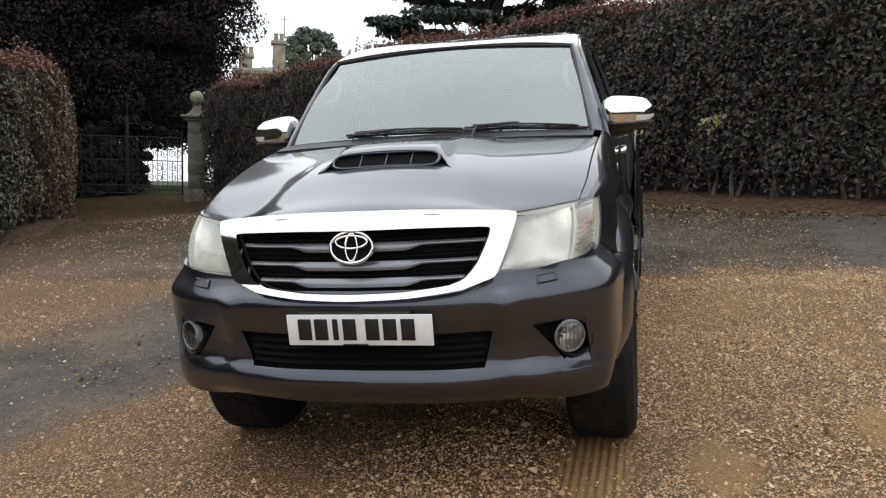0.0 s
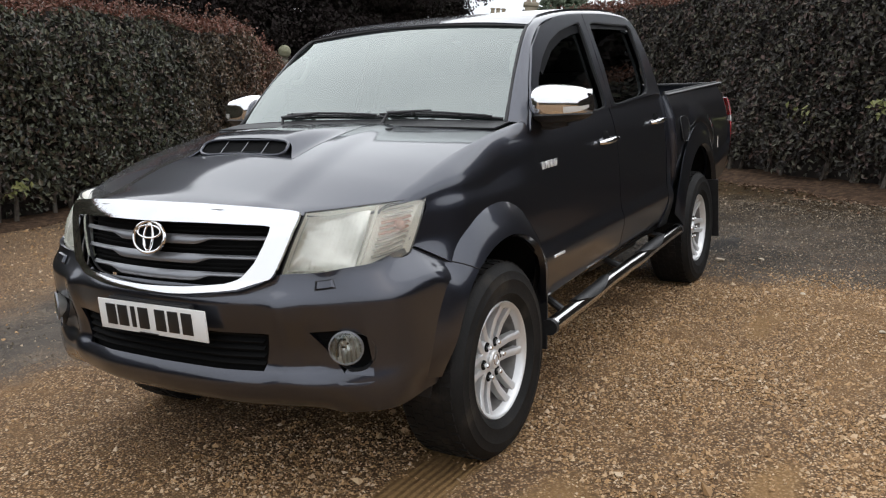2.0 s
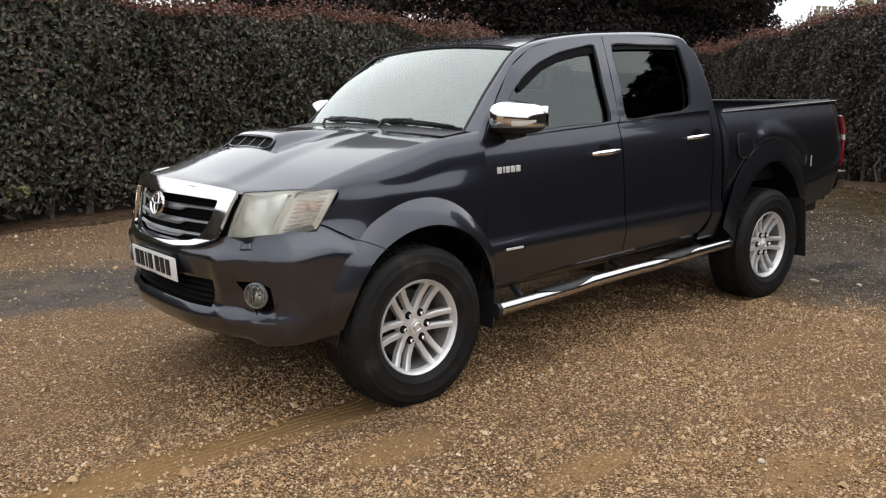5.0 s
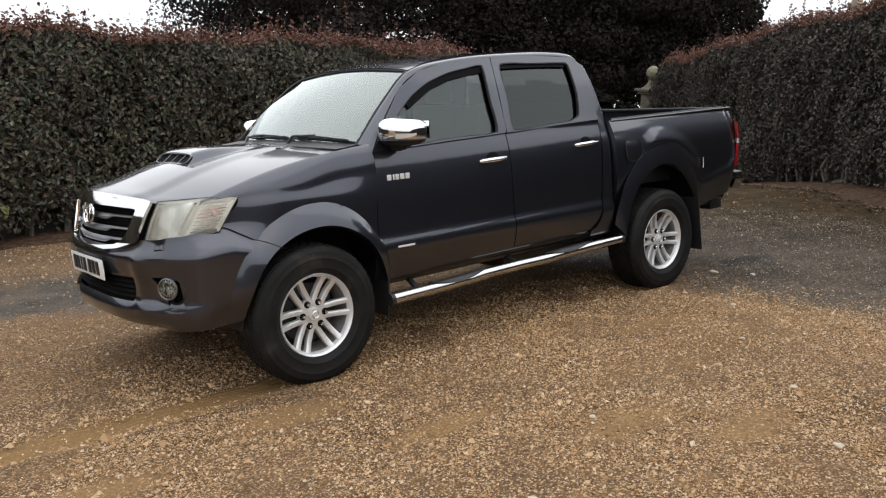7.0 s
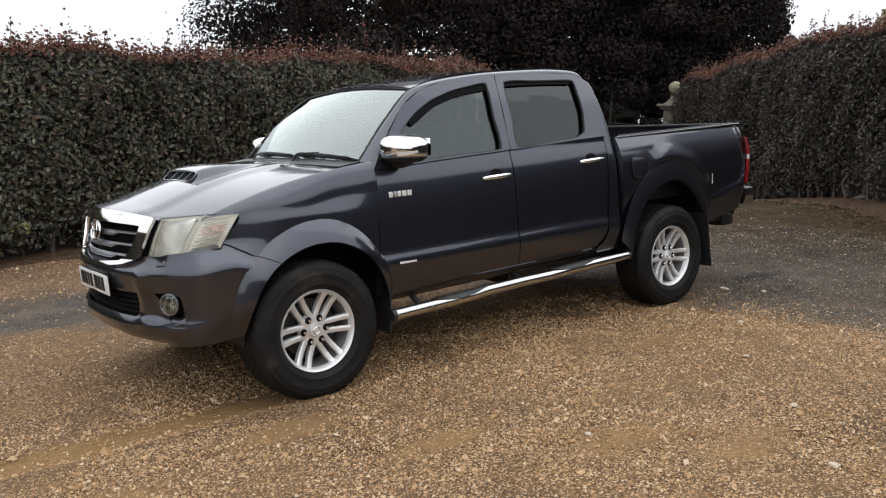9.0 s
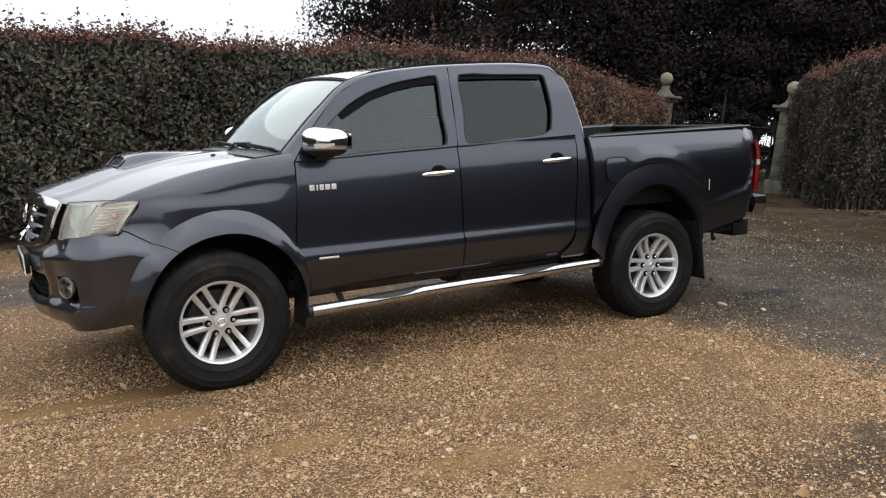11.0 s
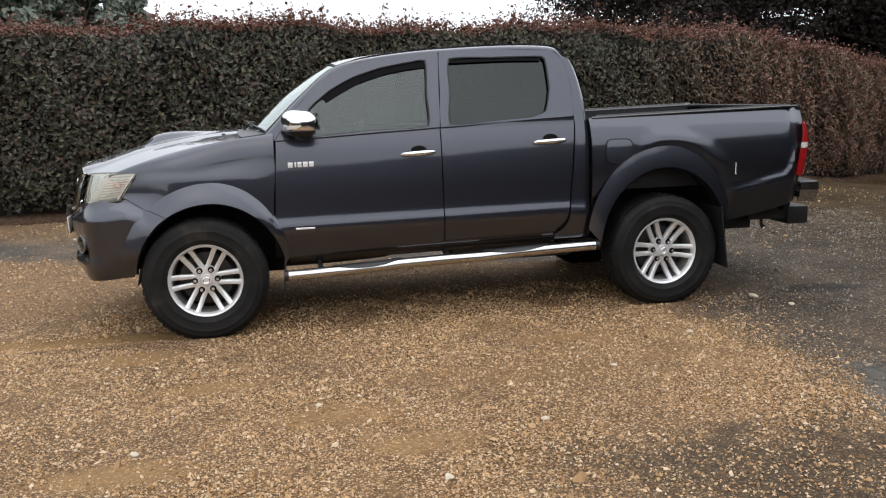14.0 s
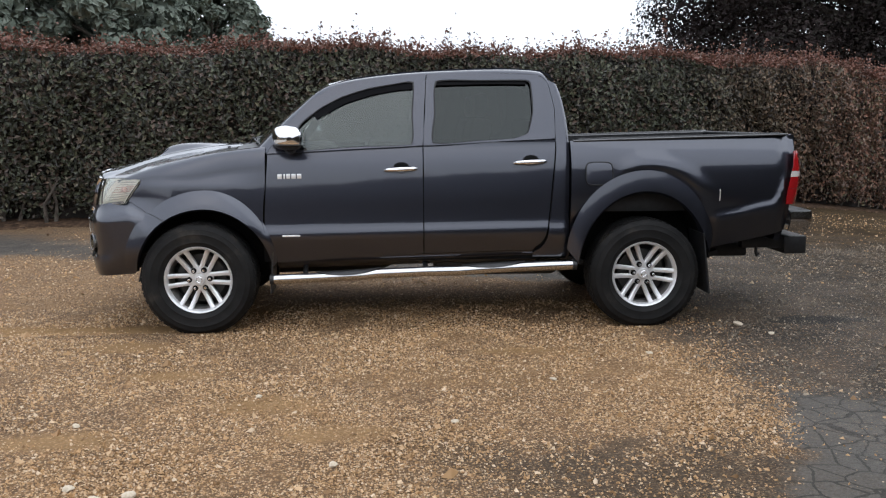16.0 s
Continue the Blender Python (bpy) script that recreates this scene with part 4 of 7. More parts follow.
def make_house():
    chimney = LEAN @ Vector((120.5, 58.4, 11.0))
    m = Matrix.Translation(chimney) @ Matrix.Rotation(radians(26), 4, "Z") @ Matrix.Scale(2.0, 4) @ Matrix.Translation((0.86, -1.42, -8.3))
    root = thing("house", None, None, "pale stone country house with tall chimneys, far off", "house", m=m)
    bm = bmesh.new()
    box(bm, -2, 10, -15, 2.2, -4, 6.55, 0.05)
    part("wall", bm, HOUSE_STONE, root)
    bm = bmesh.new()
    box(bm, -2.25, 10.2, -15.2, 2.4, 6.554, 6.95, 0.08)
    part("cornice", bm, HOUSE_STONE, root)
    bm = bmesh.new()
    v = [bm.verts.new(p) for p in ((-1.8, -14.8, 6.954), (9.8, -14.8, 6.954), (9.8, 2.0, 6.954), (-1.8, 2.0, 6.954), (3, -11, 7.7), (5, -11, 7.7), (5, -1.8, 7.7), (3, -1.8, 7.7))]
    for f in ((0, 1, 5, 4), (1, 2, 6, 5), (2, 3, 7, 6), (3, 0, 4, 7), (4, 5, 6, 7)):
        bm.faces.new([v[i] for i in f])
    part("roof", bm, SLATE, root)
    for y, pots, w, top in ((1.42, 3, 0.50, 8.15), (-1.08, 2, 0.46, 9.25), (-9.0, 3, 0.5, 8.9)):
        bm = bmesh.new()
        box(bm, -0.86 - w, -0.86 + w, y - w, y + w, 6.97, top - 0.3, 0.04)
        box(bm, -1.0 - w, -0.72 + w, y - w - 0.13, y + w + 0.13, top - 0.296, top, 0.05)
        stack = part("chimney", bm, HOUSE_STONE, root)
        for i in range(pots):
            yy = y + (i - (pots - 1) / 2) * 0.42
            bm = bmesh.new()
            lathe(bm, [(top + 0.002, 0.20), (top + 0.15, 0.17), (top + 0.42, 0.14), (top + 0.48, 0.19), (top + 0.56, 0.18), (top + 0.56, 0.09)], 12, "z", Matrix.Translation((-0.86, yy, 0)))
            part("chimney_pot", bm, HOUSE_STONE, stack)
    bm = bmesh.new()
    tube(bm, [(-0.86, -1.5, 9.5), (-0.86, -1.5, 11.2)], 0.03, 5)
    tube(bm, [(-0.86, -1.8, 10.9), (-0.86, -1.2, 10.9)], 0.02, 5)
    part("aerial", bm, IRON, root)
    for y in (-12, -8.5, -5, -1.5, 2):
        bm = bmesh.new()
        box(bm, -2.03, -1.95, y - 0.55, y + 0.55, 3.4, 5.4, 0.01)
        part("window", bm, DARK, root)


make_house()

# ---------- the pickup truck; its own axes: x to the tail, y to its right, z off the ground ----------
truck = tagged(new("pickup_truck"), "dark graphite double-cab pickup truck with chrome trim, parked on gravel", "pickup truck")
truck.matrix_world = LEAN
SIDES = (-1, 1)


def body(p):
    """The body's true breadth, and its blunt nose."""
    f = smooth(-0.20, -0.75, p.x)
    y = p.y * (1 + 0.045 * smooth(-0.75, -0.30, p.x) + 0.02 * smooth(0.25, 0.6, abs(p.y)))
    return Vector((p.x + 0.035 * f, y if abs(p.y) < 0.9 else p.y, p.z - 0.018 * smooth(-0.40, -0.75, p.x)))


FORM["pickup_truck"] = body


def as_built(p):
    return p

door_y = pchip([(0.40, 0.77), (0.50, 0.795), (0.60, 0.818), (0.665, 0.829), (0.690, 0.828), (0.740, 0.814), (0.80, 0.810), (0.92, 0.805), (1.05, 0.795), (1.15, 0.782), (1.22, 0.765), (1.27, 0.748)])


def cab_y(z):
    return door_y(z) if z < 1.27 else 0.748 - 0.285 * (z - 1.27) - 0.10 * (z - 1.27) ** 2


def arch_front(x):
    u = (x - 0.055) / 0.478
    return 0.372 + 0.478 * math.sqrt(max(1 - u * u, 0))


def arch_rear(x):
    u = (x - 3.075) / 0.462
    return 0.40 + 0.545 * math.sqrt(max(1 - u * u, 0))


# hood
hood_c = pchip([(-0.90, 1.075), (-0.84, 1.093), (-0.75, 1.118), (-0.5, 1.172), (-0.16, 1.232), (0.2, 1.270), (0.5, 1.284)])
hood_g = pchip([(-0.70, 1.012), (-0.60, 1.038), (-0.48, 1.072), (-0.37, 1.105), (-0.18, 1.160), (0.0, 1.200), (0.2, 1.233), (0.45, 1.262)])
hood_front = pchip([(0.0, -0.862), (0.27, -0.846), (0.36, -0.812), (0.53, -0.716), (0.62, -0.648), (0.715, -0.572)])


def hood_back(y):
    return 0.225 + 0.055 * (y / 0.73) ** 2


def gap_y(x):
    return lerp(0.712, 0.733, (x + 0.48) / 0.9)


def hood_z(x, y):
    a = min(abs(y) / 0.72, 1.05)
    base = lerp(hood_c(x), hood_g(max(x, -0.7)), a ** 1.8)
    ridge = 0.30 + 0.10 * smooth(0.2, -0.8, x)
    return base + 0.012 * (1 - smooth(ridge - 0.05, ridge + 0.05, abs(y))) * smooth(0.45, 0.1, x) - 0.006


def P_hood(u, v):
    y = (2 * u - 1) * 0.726
    s = abs(y)
    x = lerp(hood_front(s), hood_back(y), v)
    yy = y if s < 0.60 else math.copysign(lerp(0.60, lerp(0.60, gap_y(x), 1.0), (s - 0.60) / 0.126), y)
    z = hood_z(x, yy)
    z -= 0.008 * (1 - smooth(0, 0.05, v)) ** 2
    return (x, yy, z)


hood = part("hood", sheet(P_hood, 72, 44, 0.006), PAINT, truck, "dark graphite bonnet beaded with rain")

# scoop on the hood
SX0, SX1, SY = -0.335, 0.17, 0.012


def P_scoop(u, v):
    """Rises out of the bonnet behind a low rounded mouth."""
    w = lerp(0.262, 0.215, v)
    y = (2 * u - 1) * w
    side = min(u, 1 - u)
    x = lerp(SX0 - 0.070 * smooth(0.12, 0.0, side), SX1, v)
    e = smooth(0, 0.17, side)
    lift = 0.050 * e * (1 - smooth(0.08, 1.0, v)) - 0.006 * (1 - smooth(0.0, 0.05, v)) * e
    return (x, y + SY, hood_z(x, y) + 0.003 + lift)


scoop = part("bonnet_scoop", sheet(P_scoop, 52, 30, 0.005), PAINT, truck, "low air intake on the bonnet")


def slot(a, k=1.0):
    """The rim of the mouth: a long slot with round ends, leaning back."""
    c, s_ = math.cos(a), math.sin(a)
    y = 0.208 * math.copysign(abs(c) ** 0.35, c) * k
    t = 0.5 + 0.5 * math.copysign(abs(s_) ** 0.7, s_) * k
    return Vector((lerp(SX0 - 0.062, SX0 + 0.004, t), y + SY, lerp(hood_z(SX0 - 0.062, y) + 0.006, hood_z(SX0, 0) + 0.044, t)))


rim_pts = [slot(2 * math.pi * i / 48) for i in range(48)]
bm = bmesh.new()
bm.faces.new([bm.verts.new(p + Vector((0.010, 0, -0.006))) for p in rim_pts])
part("scoop_mouth", bm, DARK, scoop, "black intake mouth")
part("scoop_lip", tube(bmesh.new(), rim_pts, 0.0055, 8, closed=True), PAINT, scoop)
for k in (-0.5, 0.0, 0.5):
    a_, b_ = slot(-math.pi / 2), slot(math.pi / 2)
    part("scoop_slat", tube(bmesh.new(), [a_ + Vector((0.006, k * 0.20, -0.002)), b_ + Vector((0.006, k * 0.20, -0.004))], 0.0016, 6), SATIN, scoop)
for sg in SIDES:
    bm = bmesh.new()
    x, y = 0.14, 0.32 * sg
    box(bm, x - 0.012, x + 0.014, y - 0.010, y + 0.010, hood_z(x, y) - 0.002, hood_z(x, y) + 0.012, 0.003)
    part("washer_nozzle", bm, BLACK, hood)

def make_drops():
    """Rain beads and specks lying on the bonnet."""
    rng = np.random.default_rng(71)
    bm = bmesh.new()
    for _ in range(420):
        y, v = rng.uniform(-0.66, 0.66), rng.uniform(0.05, 0.98)
        x = lerp(hood_front(abs(y)), hood_back(y), v)
        r = 0.0016 * rng.lognormal(0, 0.45)
        m = Matrix.Translation((x, y, hood_z(x, y) + 0.0006)) @ Matrix.Diagonal((r * rng.uniform(0.8, 2.0), r, r * 0.5, 1))
        bmesh.ops.create_icosphere(bm, subdivisions=1, radius=1, matrix=m)
    return tagged(part("raindrops", bm, DROP, hood, "rain beads and specks"), kind="stuff")


make_drops()

# front fenders
seam_z = pchip([(-0.60, 0.912), (-0.49, 0.908), (-0.40, 0.866), (-0.28, 0.800)])


def nose_tuck(x, z):
    """The nose draws in above the bumper, towards the lamps."""
    return 0.055 * smooth(-0.15, -0.48, x) * smooth(0.78, 0.93, z)


def nose_side(x, z):
    """Half width of the nose behind the lamp: bumper below the seam, fender above it."""
    top = seam_z(min(max(x, -0.60), -0.28))
    return lerp(0.846, door_y(max(z, 0.5)) + 0.007, smooth(top - 0.10, top, z)) - nose_tuck(x, z)


fender_x0 = pchip([(0.0, -0.572), (0.2, -0.480), (0.38, -0.380), (0.6, -0.425), (0.85, -0.490), (1.0, -0.500)])
for sg in SIDES:
    def fender_row(x, v):
        """Down from the bonnet gap to the arch or the sill."""
        g = gap_y(x) + 0.006
        zt = hood_z(x, g) + 0.004
        shoulder = 0.100 * smooth(-0.45, 0.05, x) + 0.045
        zb = max(arch_front(x) + 0.004 if abs(x - 0.055) < 0.476 else 0.47, 0.47)
        if x < -0.26:
            zb = seam_z(max(min(x, -0.28), -0.6)) + 0.0005
        elif x < -0.14:
            zb = lerp(arch_front(-0.14) + 0.004, 0.802, (x + 0.14) / -0.12)
        side = lambda z: lerp(door_y(z), door_y(z) + 0.006, smooth(0.3, -0.4, x)) - 0.22 * max(z - 1.01, 0) * smooth(0.48, 0.15, x) * smooth(-0.46, -0.25, x) - nose_tuck(x, z)
        ys = side(zt - shoulder)
        if v < 0.35:
            t = v / 0.35
            a = t * math.pi / 2
            return (x, lerp(g, ys, math.sin(a) ** 1.15), zt - shoulder * (1 - math.cos(a)) ** 0.9)
        z = lerp(zt - shoulder, zb, (v - 0.35) / 0.65)
        return (x, side(z), z)

    def P_fender(u, v, sg=sg):
        x0 = fender_x0(v)
        rear = 0.466 - 0.022 * smooth(0.40, 0.8, v) + 0.03 * smooth(0.85, 1, v)
        x = lerp(x0, rear, u)
        p = fender_row(x, v)
        return (p[0], p[1] * sg, p[2])
    fender = part("front_fender", sheet(P_fender, 48, 26, 0.010), PAINT, truck)

    shut = [(x, sg * (gap_y(x) + 0.003), hood_z(x, gap_y(x)) + 0.0015) for x in np.linspace(-0.54, 0.27, 26)]
    part("bonnet_shut_line", tube(bmesh.new(), shut, 0.0028, 5), SEAL, truck)
    # flare over the front wheel
    def flare(front, cx, ai, zi, bi, af, ar, zo, bo, a0, a1, outer_y, sg, x_min=-9):
        def P(u, v):
            a = math.pi * lerp(a0, a1, u)
            c, s = math.cos(a), math.sin(a)
            xi, zi_ = cx - (ai if c > 0 or not front else ai - 0.026) * c, zi + bi * s
            xo, zo_ = cx - (af if c > 0 else ar) * c, zo + bo * s
            x, z = lerp(xi, xo, v), lerp(zi_, zo_, v)
            body = outer_y(xo, zo_)
            lip = 0.872
            if front:
                fold = 0.035 * smooth(0.62, 0.40, z) ** 1.7 if c > 0 else 0
                body -= fold
                lip = lerp(0.872, 0.855, smooth(0.60, 0.42, z)) - fold if c > 0 else lerp(0.872, 0.820, smooth(0.80, 0.45, z))
            y = lerp(lip, body - 0.004 * front, v) + 0.012 * math.sin(math.pi * v) * (1 - 0.3 * v) * (lip - body) / 0.08
            if v == 0:
                y = lip - 0.024
            return (x, y * sg, z)
        return P

    def front_outer(x, z):
        return nose_side(x, z) if x < 0 else door_y(max(z, 0.5)) + 0.006
    P_flare = flare(True, 0.055, 0.474, 0.372, 0.474, 0.600, 0.487, 0.40, 0.60, 0.04, 0.95, front_outer, sg)
    part("wheel_arch_flare", sheet(P_flare, 64, 12, 0.006), PAINT, truck)
    seam = []
    for t in np.linspace(0.02, 1, 8):
        a = lerp(58, 47, t) / 180
        p = P_flare((a - 0.04) / 0.91, t)
        seam.append((p[0], p[1] + sg * 0.001, p[2]))
    part("flare_seam", tube(bmesh.new(), seam, 0.0022, 5), SEAL, truck)
    part("wheel_arch_flare", sheet(flare(False, 3.075, 0.458, 0.40, 0.541, 0.545, 0.50, 0.50, 0.60, 0.03, 0.93,
                                   lambda x, z: 0.850 - 0.02 * smooth(0.8, 0.5, z), sg), 56, 10, 0.006), PAINT, truck)

    # inner arches, near-black for the shade in them
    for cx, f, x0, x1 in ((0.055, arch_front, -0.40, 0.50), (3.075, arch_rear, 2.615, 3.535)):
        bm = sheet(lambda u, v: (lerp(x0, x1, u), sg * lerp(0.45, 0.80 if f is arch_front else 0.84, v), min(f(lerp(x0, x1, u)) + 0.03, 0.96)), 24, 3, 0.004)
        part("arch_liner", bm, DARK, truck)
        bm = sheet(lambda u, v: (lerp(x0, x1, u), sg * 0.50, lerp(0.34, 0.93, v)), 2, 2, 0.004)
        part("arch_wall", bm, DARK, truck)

    # doors
    front_edge = pchip([(0.478, 0.560), (0.53, 0.505), (0.62, 0.472), (0.75, 0.454), (1.00, 0.466), (1.22, 0.480)])
    rear_edge = pchip([(0.53, 2.30), (0.57, 2.355), (0.63, 2.388), (0.71, 2.402), (0.98, 2.430), (1.30, 2.462)])

    def belt(x):
        """The foot of the side windows, rising to the tail."""
        return 1.216 + 0.048 * (x - 0.5)

    def side_skin(x, z):
        return door_y(z - 0.012 * (x - 1.2))
    for nm, xa, xb, zb in (("front_door", front_edge, lambda z: 1.535, lambda x: lerp(0.480, 0.532, (x - 0.5) / 1.04)),
                           ("rear_door", lambda z: 1.5425, rear_edge, lambda x: lerp(0.532, 0.553, (x - 1.54) / 0.9))):
        def P_door(u, v, xa=xa, xb=xb, zb=zb):
            zmid = lerp(0.52, 1.268, v)
            x = lerp(xa(zmid), xb(zmid), u)
            z = lerp(zb(x), belt(x) + 0.004, v)
            return (x, sg * side_skin(x, z), z)
        door = part(nm, sheet(P_door, 30, 40, 0.014), PAINT, truck)
        place = lambda x, z: (x, sg * lerp(side_skin(x, z), cab_y(z), smooth(1.22, 1.34, z)), z)
        if nm == "front_door":
            win = [(0.600, 1.236), (1.10, 1.260), (1.462, 1.277), (1.472, 1.48), (1.482, 1.702), (1.340, 1.690), (1.170, 1.660), (0.990, 1.604), (0.840, 1.527), (0.705, 1.420)]
            out = [(0.478, 1.219), (1.10, 1.249), (1.535, 1.270), (1.549, 1.50), (1.566, 1.752), (1.360, 1.742), (1.160, 1.722), (0.945, 1.673), (0.770, 1.575), (0.625, 1.420)]
        else:
            win = [(1.606, 1.284), (1.95, 1.300), (2.165, 1.312), (2.268, 1.350), (2.310, 1.50), (2.303, 1.690), (2.262, 1.718), (1.95, 1.716), (1.634, 1.710), (1.618, 1.48)]
            out = [(1.5425, 1.270), (1.95, 1.289), (2.20, 1.301), (2.452, 1.313), (2.456, 1.52), (2.420, 1.69), (2.348, 1.752), (1.95, 1.766), (1.574, 1.753), (1.557, 1.50)]
        bm, line = ring(win, out, place, 0.016, bend=0.10)
        part("window_frame", bm, PAINT, door)
        inset = [(Vector(p) - Vector((sum(q[0] for q in win) / len(win), sum(q[1] for q in win) / len(win)))) for p in line]
        mid = Vector((sum(q[0] for q in win) / len(win), sum(q[1] for q in win) / len(win)))
        bm = pane([mid + d * 1.01 for d in inset], lambda x, z: (x, sg * (cab_y(z) - 0.012), z))
        g = part("window_glass", outward(bm, (1.5, 0, 1.4)), SIDE_GLASS if nm == "front_door" else PRIVACY, door, "lightly tinted glass" if nm == "front_door" else "dark privacy glass")
        bm, _ = ring([(mid + (Vector(p) - mid) * 0.975) for p in win], [(mid + (Vector(p) - mid) * 1.012) for p in win], lambda x, z: (x, sg * (cab_y(z) + 0.001), z), 0.012)
        part("window_seal", bm, SEAL, door)
        # rain deflector over the window
        if nm == "front_door":
            top = [Vector(p) for p in ((1.480, 1.700), (1.340, 1.688), (1.170, 1.657), (0.990, 1.601), (0.790, 1.492))]
        else:
            top = [Vector(p) for p in ((2.27, 1.714), (2.10, 1.716), (1.95, 1.715), (1.80, 1.712), (1.640, 1.707))]
        bm = sheet(lambda u, v: (lambda p: (p.x + (0.022 * v if nm == "front_door" else 0), sg * (cab_y(p.y) + 0.004 + 0.010 * v), p.y - 0.038 * v * (1 if nm == "front_door" else 0.6)))(top[min(int(u * 4), 3)].lerp(top[min(int(u * 4), 3) + 1], u * 4 - min(int(u * 4), 3))), 16, 3, 0.003)
        part("wind_deflector", bm, SMOKED, door, "smoked plastic deflector")
        # handle
        hx, hz = (1.385, 1.114) if nm == "front_door" else (2.278, 1.158)
        yy = side_skin(hx, hz)
        bm = tube(bmesh.new(), [(hx - 0.112, sg * (yy + 0.004), hz - 0.006), (hx - 0.095, sg * (yy + 0.022), hz - 0.003), (hx, sg * (yy + 0.034), hz), (hx + 0.085, sg * (yy + 0.028), hz + 0.003), (hx + 0.108, sg * (yy + 0.006), hz + 0.004)],
                  [0.008, 0.011, 0.013, 0.012, 0.008], 10)
        for vv in bm.verts:
            vv.co.z = hz + (vv.co.z - hz) * 1.15
        part("door_handle", bm, CHROME, door, "chrome pull handle")
        # near-black oval standing on the skin, for the shade in the handle's cup
        bm = bmesh.new()
        bmesh.ops.create_uvsphere(bm, u_segments=20, v_segments=10, radius=1, matrix=Matrix.Translation((hx + 0.004, sg * (side_skin(hx, hz + 0.012) - 0.003), hz + 0.012)) @ Matrix.Diagonal((0.056, 0.007, 0.036, 1)))
        part("cup_shade", bm, DARK, door)
        bm = tube(bmesh.new(), [(hx + 0.005 + 0.050 * math.cos(a), sg * (side_skin(hx, hz + 0.006 + 0.034 * math.sin(a)) + 0.002), hz + 0.006 + 0.034 * math.sin(a)) for a in np.linspace(math.pi * 1.02, math.pi * 1.98, 14)], 0.002, 5)
        part("cup_edge", bm, SEAL, door)
    # plain raised marks where a nameplate sits on the door
    badge = None
    for k, w in enumerate((0.030, 0.011, 0.026, 0.030, 0.030)):
        xx = 0.548 + (0, 0.041, 0.060, 0.094, 0.132)[k]
        zz = 1.070 + 0.012 * (xx - 0.548)
        y0 = side_skin(xx + w / 2, zz)
        bm = bmesh.new()
        box(bm, xx, xx + w, sg * y0 - 0.004, sg * y0 + 0.004, zz - 0.016, zz + 0.016, 0.002)
        if badge is None:
            badge = part("badge", bm, BRIGHT, truck, "small silver badge of plain bars")
        else:
            part("badge_bar", bm, BRIGHT, badge)
    bm = bmesh.new()
    y0 = side_skin(0.63, 0.668)
    box(bm, 0.575, 0.695, sg * y0 - 0.004, sg * y0 + 0.003, 0.662, 0.674, 0.002)
    part("trim_badge", bm, BRIGHT, truck, "slim silver badge")
    # sill, and near-black sheets for the shade behind the door gaps
    bm = sheet(lambda u, v: (lerp(0.53, 2.56, u), sg * lerp(door_y(0.49) - 0.012, 0.70, v ** 2), lerp(lerp(0.505, 0.55, u), lerp(0.43, 0.47, u), v)), 12, 6, 0.006)
    part("sill", bm, PAINT, truck)
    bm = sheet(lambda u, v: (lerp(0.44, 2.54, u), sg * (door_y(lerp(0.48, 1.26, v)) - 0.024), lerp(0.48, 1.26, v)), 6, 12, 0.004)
    part("gap_shade", bm, DARK, truck)
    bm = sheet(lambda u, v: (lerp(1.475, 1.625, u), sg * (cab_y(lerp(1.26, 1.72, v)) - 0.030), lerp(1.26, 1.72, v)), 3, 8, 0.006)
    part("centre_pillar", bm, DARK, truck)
    # cab corner behind the rear door
    corner = pchip([(0.47, 2.545), (1.29, 2.552), (1.36, 2.550), (1.50, 2.534), (1.69, 2.484), (1.745, 2.44)])

    def P_corner(u, v):
        z = lerp(0.50, lerp(1.750, 1.690, u), v)
        xa = rear_edge(z) + 0.006 if z < 1.28 else np.interp(z, [1.28, 1.313, 1.52, 1.69, 1.752], [2.464, 2.460, 2.464, 2.428, 2.356])
        if z < 0.56:
            xa = 2.30
        x = lerp(float(xa), corner(z), u)
        return (x, sg * (cab_y(z) + 0.002 - 0.014 * smooth(0.70, 1.0, u) ** 2), z)
    part("cab_corner", sheet(P_corner, 10, 40, 0.012), PAINT, truck)
    # roof rail and windscreen pillar in one sweep
    in_x = pchip([(0, 0.415), (0.15, 0.655), (0.30, 0.895), (0.40, 1.08), (0.60, 1.60), (0.80, 2.10), (0.93, 2.37), (1, 2.448)])
    in_y = pchip([(0, 0.700), (0.15, 0.640), (0.30, 0.593), (0.40, 0.562), (0.60, 0.543), (0.93, 0.538), (1, 0.535)])
    in_z = pchip([(0, 1.262), (0.15, 1.492), (0.30, 1.674), (0.40, 1.722), (0.60, 1.774), (0.80, 1.790), (0.93, 1.774), (1, 1.706)])
    out_x = pchip([(0, 0.472), (0.06, 0.546), (0.13, 0.664), (0.25, 0.842), (0.37, 1.040), (0.48, 1.280), (0.60, 1.57), (0.80, 2.06), (0.90, 2.350), (0.96, 2.402), (1, 2.426)])
    out_z = pchip([(0, 1.221), (0.06, 1.324), (0.13, 1.467), (0.25, 1.622), (0.37, 1.702), (0.48, 1.737), (0.60, 1.757), (0.80, 1.769), (0.90, 1.756), (0.96, 1.727), (1, 1.692)])

    def P_rail(u, v):
        z = out_z(u)
        round_ = smooth(0.27, 0.38, u)
        y = lerp(in_y(u), cab_y(z) + 0.002, lerp(v, math.sin(v * math.pi / 2), round_))
        zz = lerp(lerp(in_z(u), z, v ** 1.5) + 0.012 * math.sin(math.pi * v), lerp(z, in_z(u) + 0.006, math.cos(v * math.pi / 2)), round_)
        return (lerp(in_x(u), out_x(u), v), sg * y, zz)
    part("roof_rail", sheet(P_rail, 60, 8, 0.003), PAINT, truck)
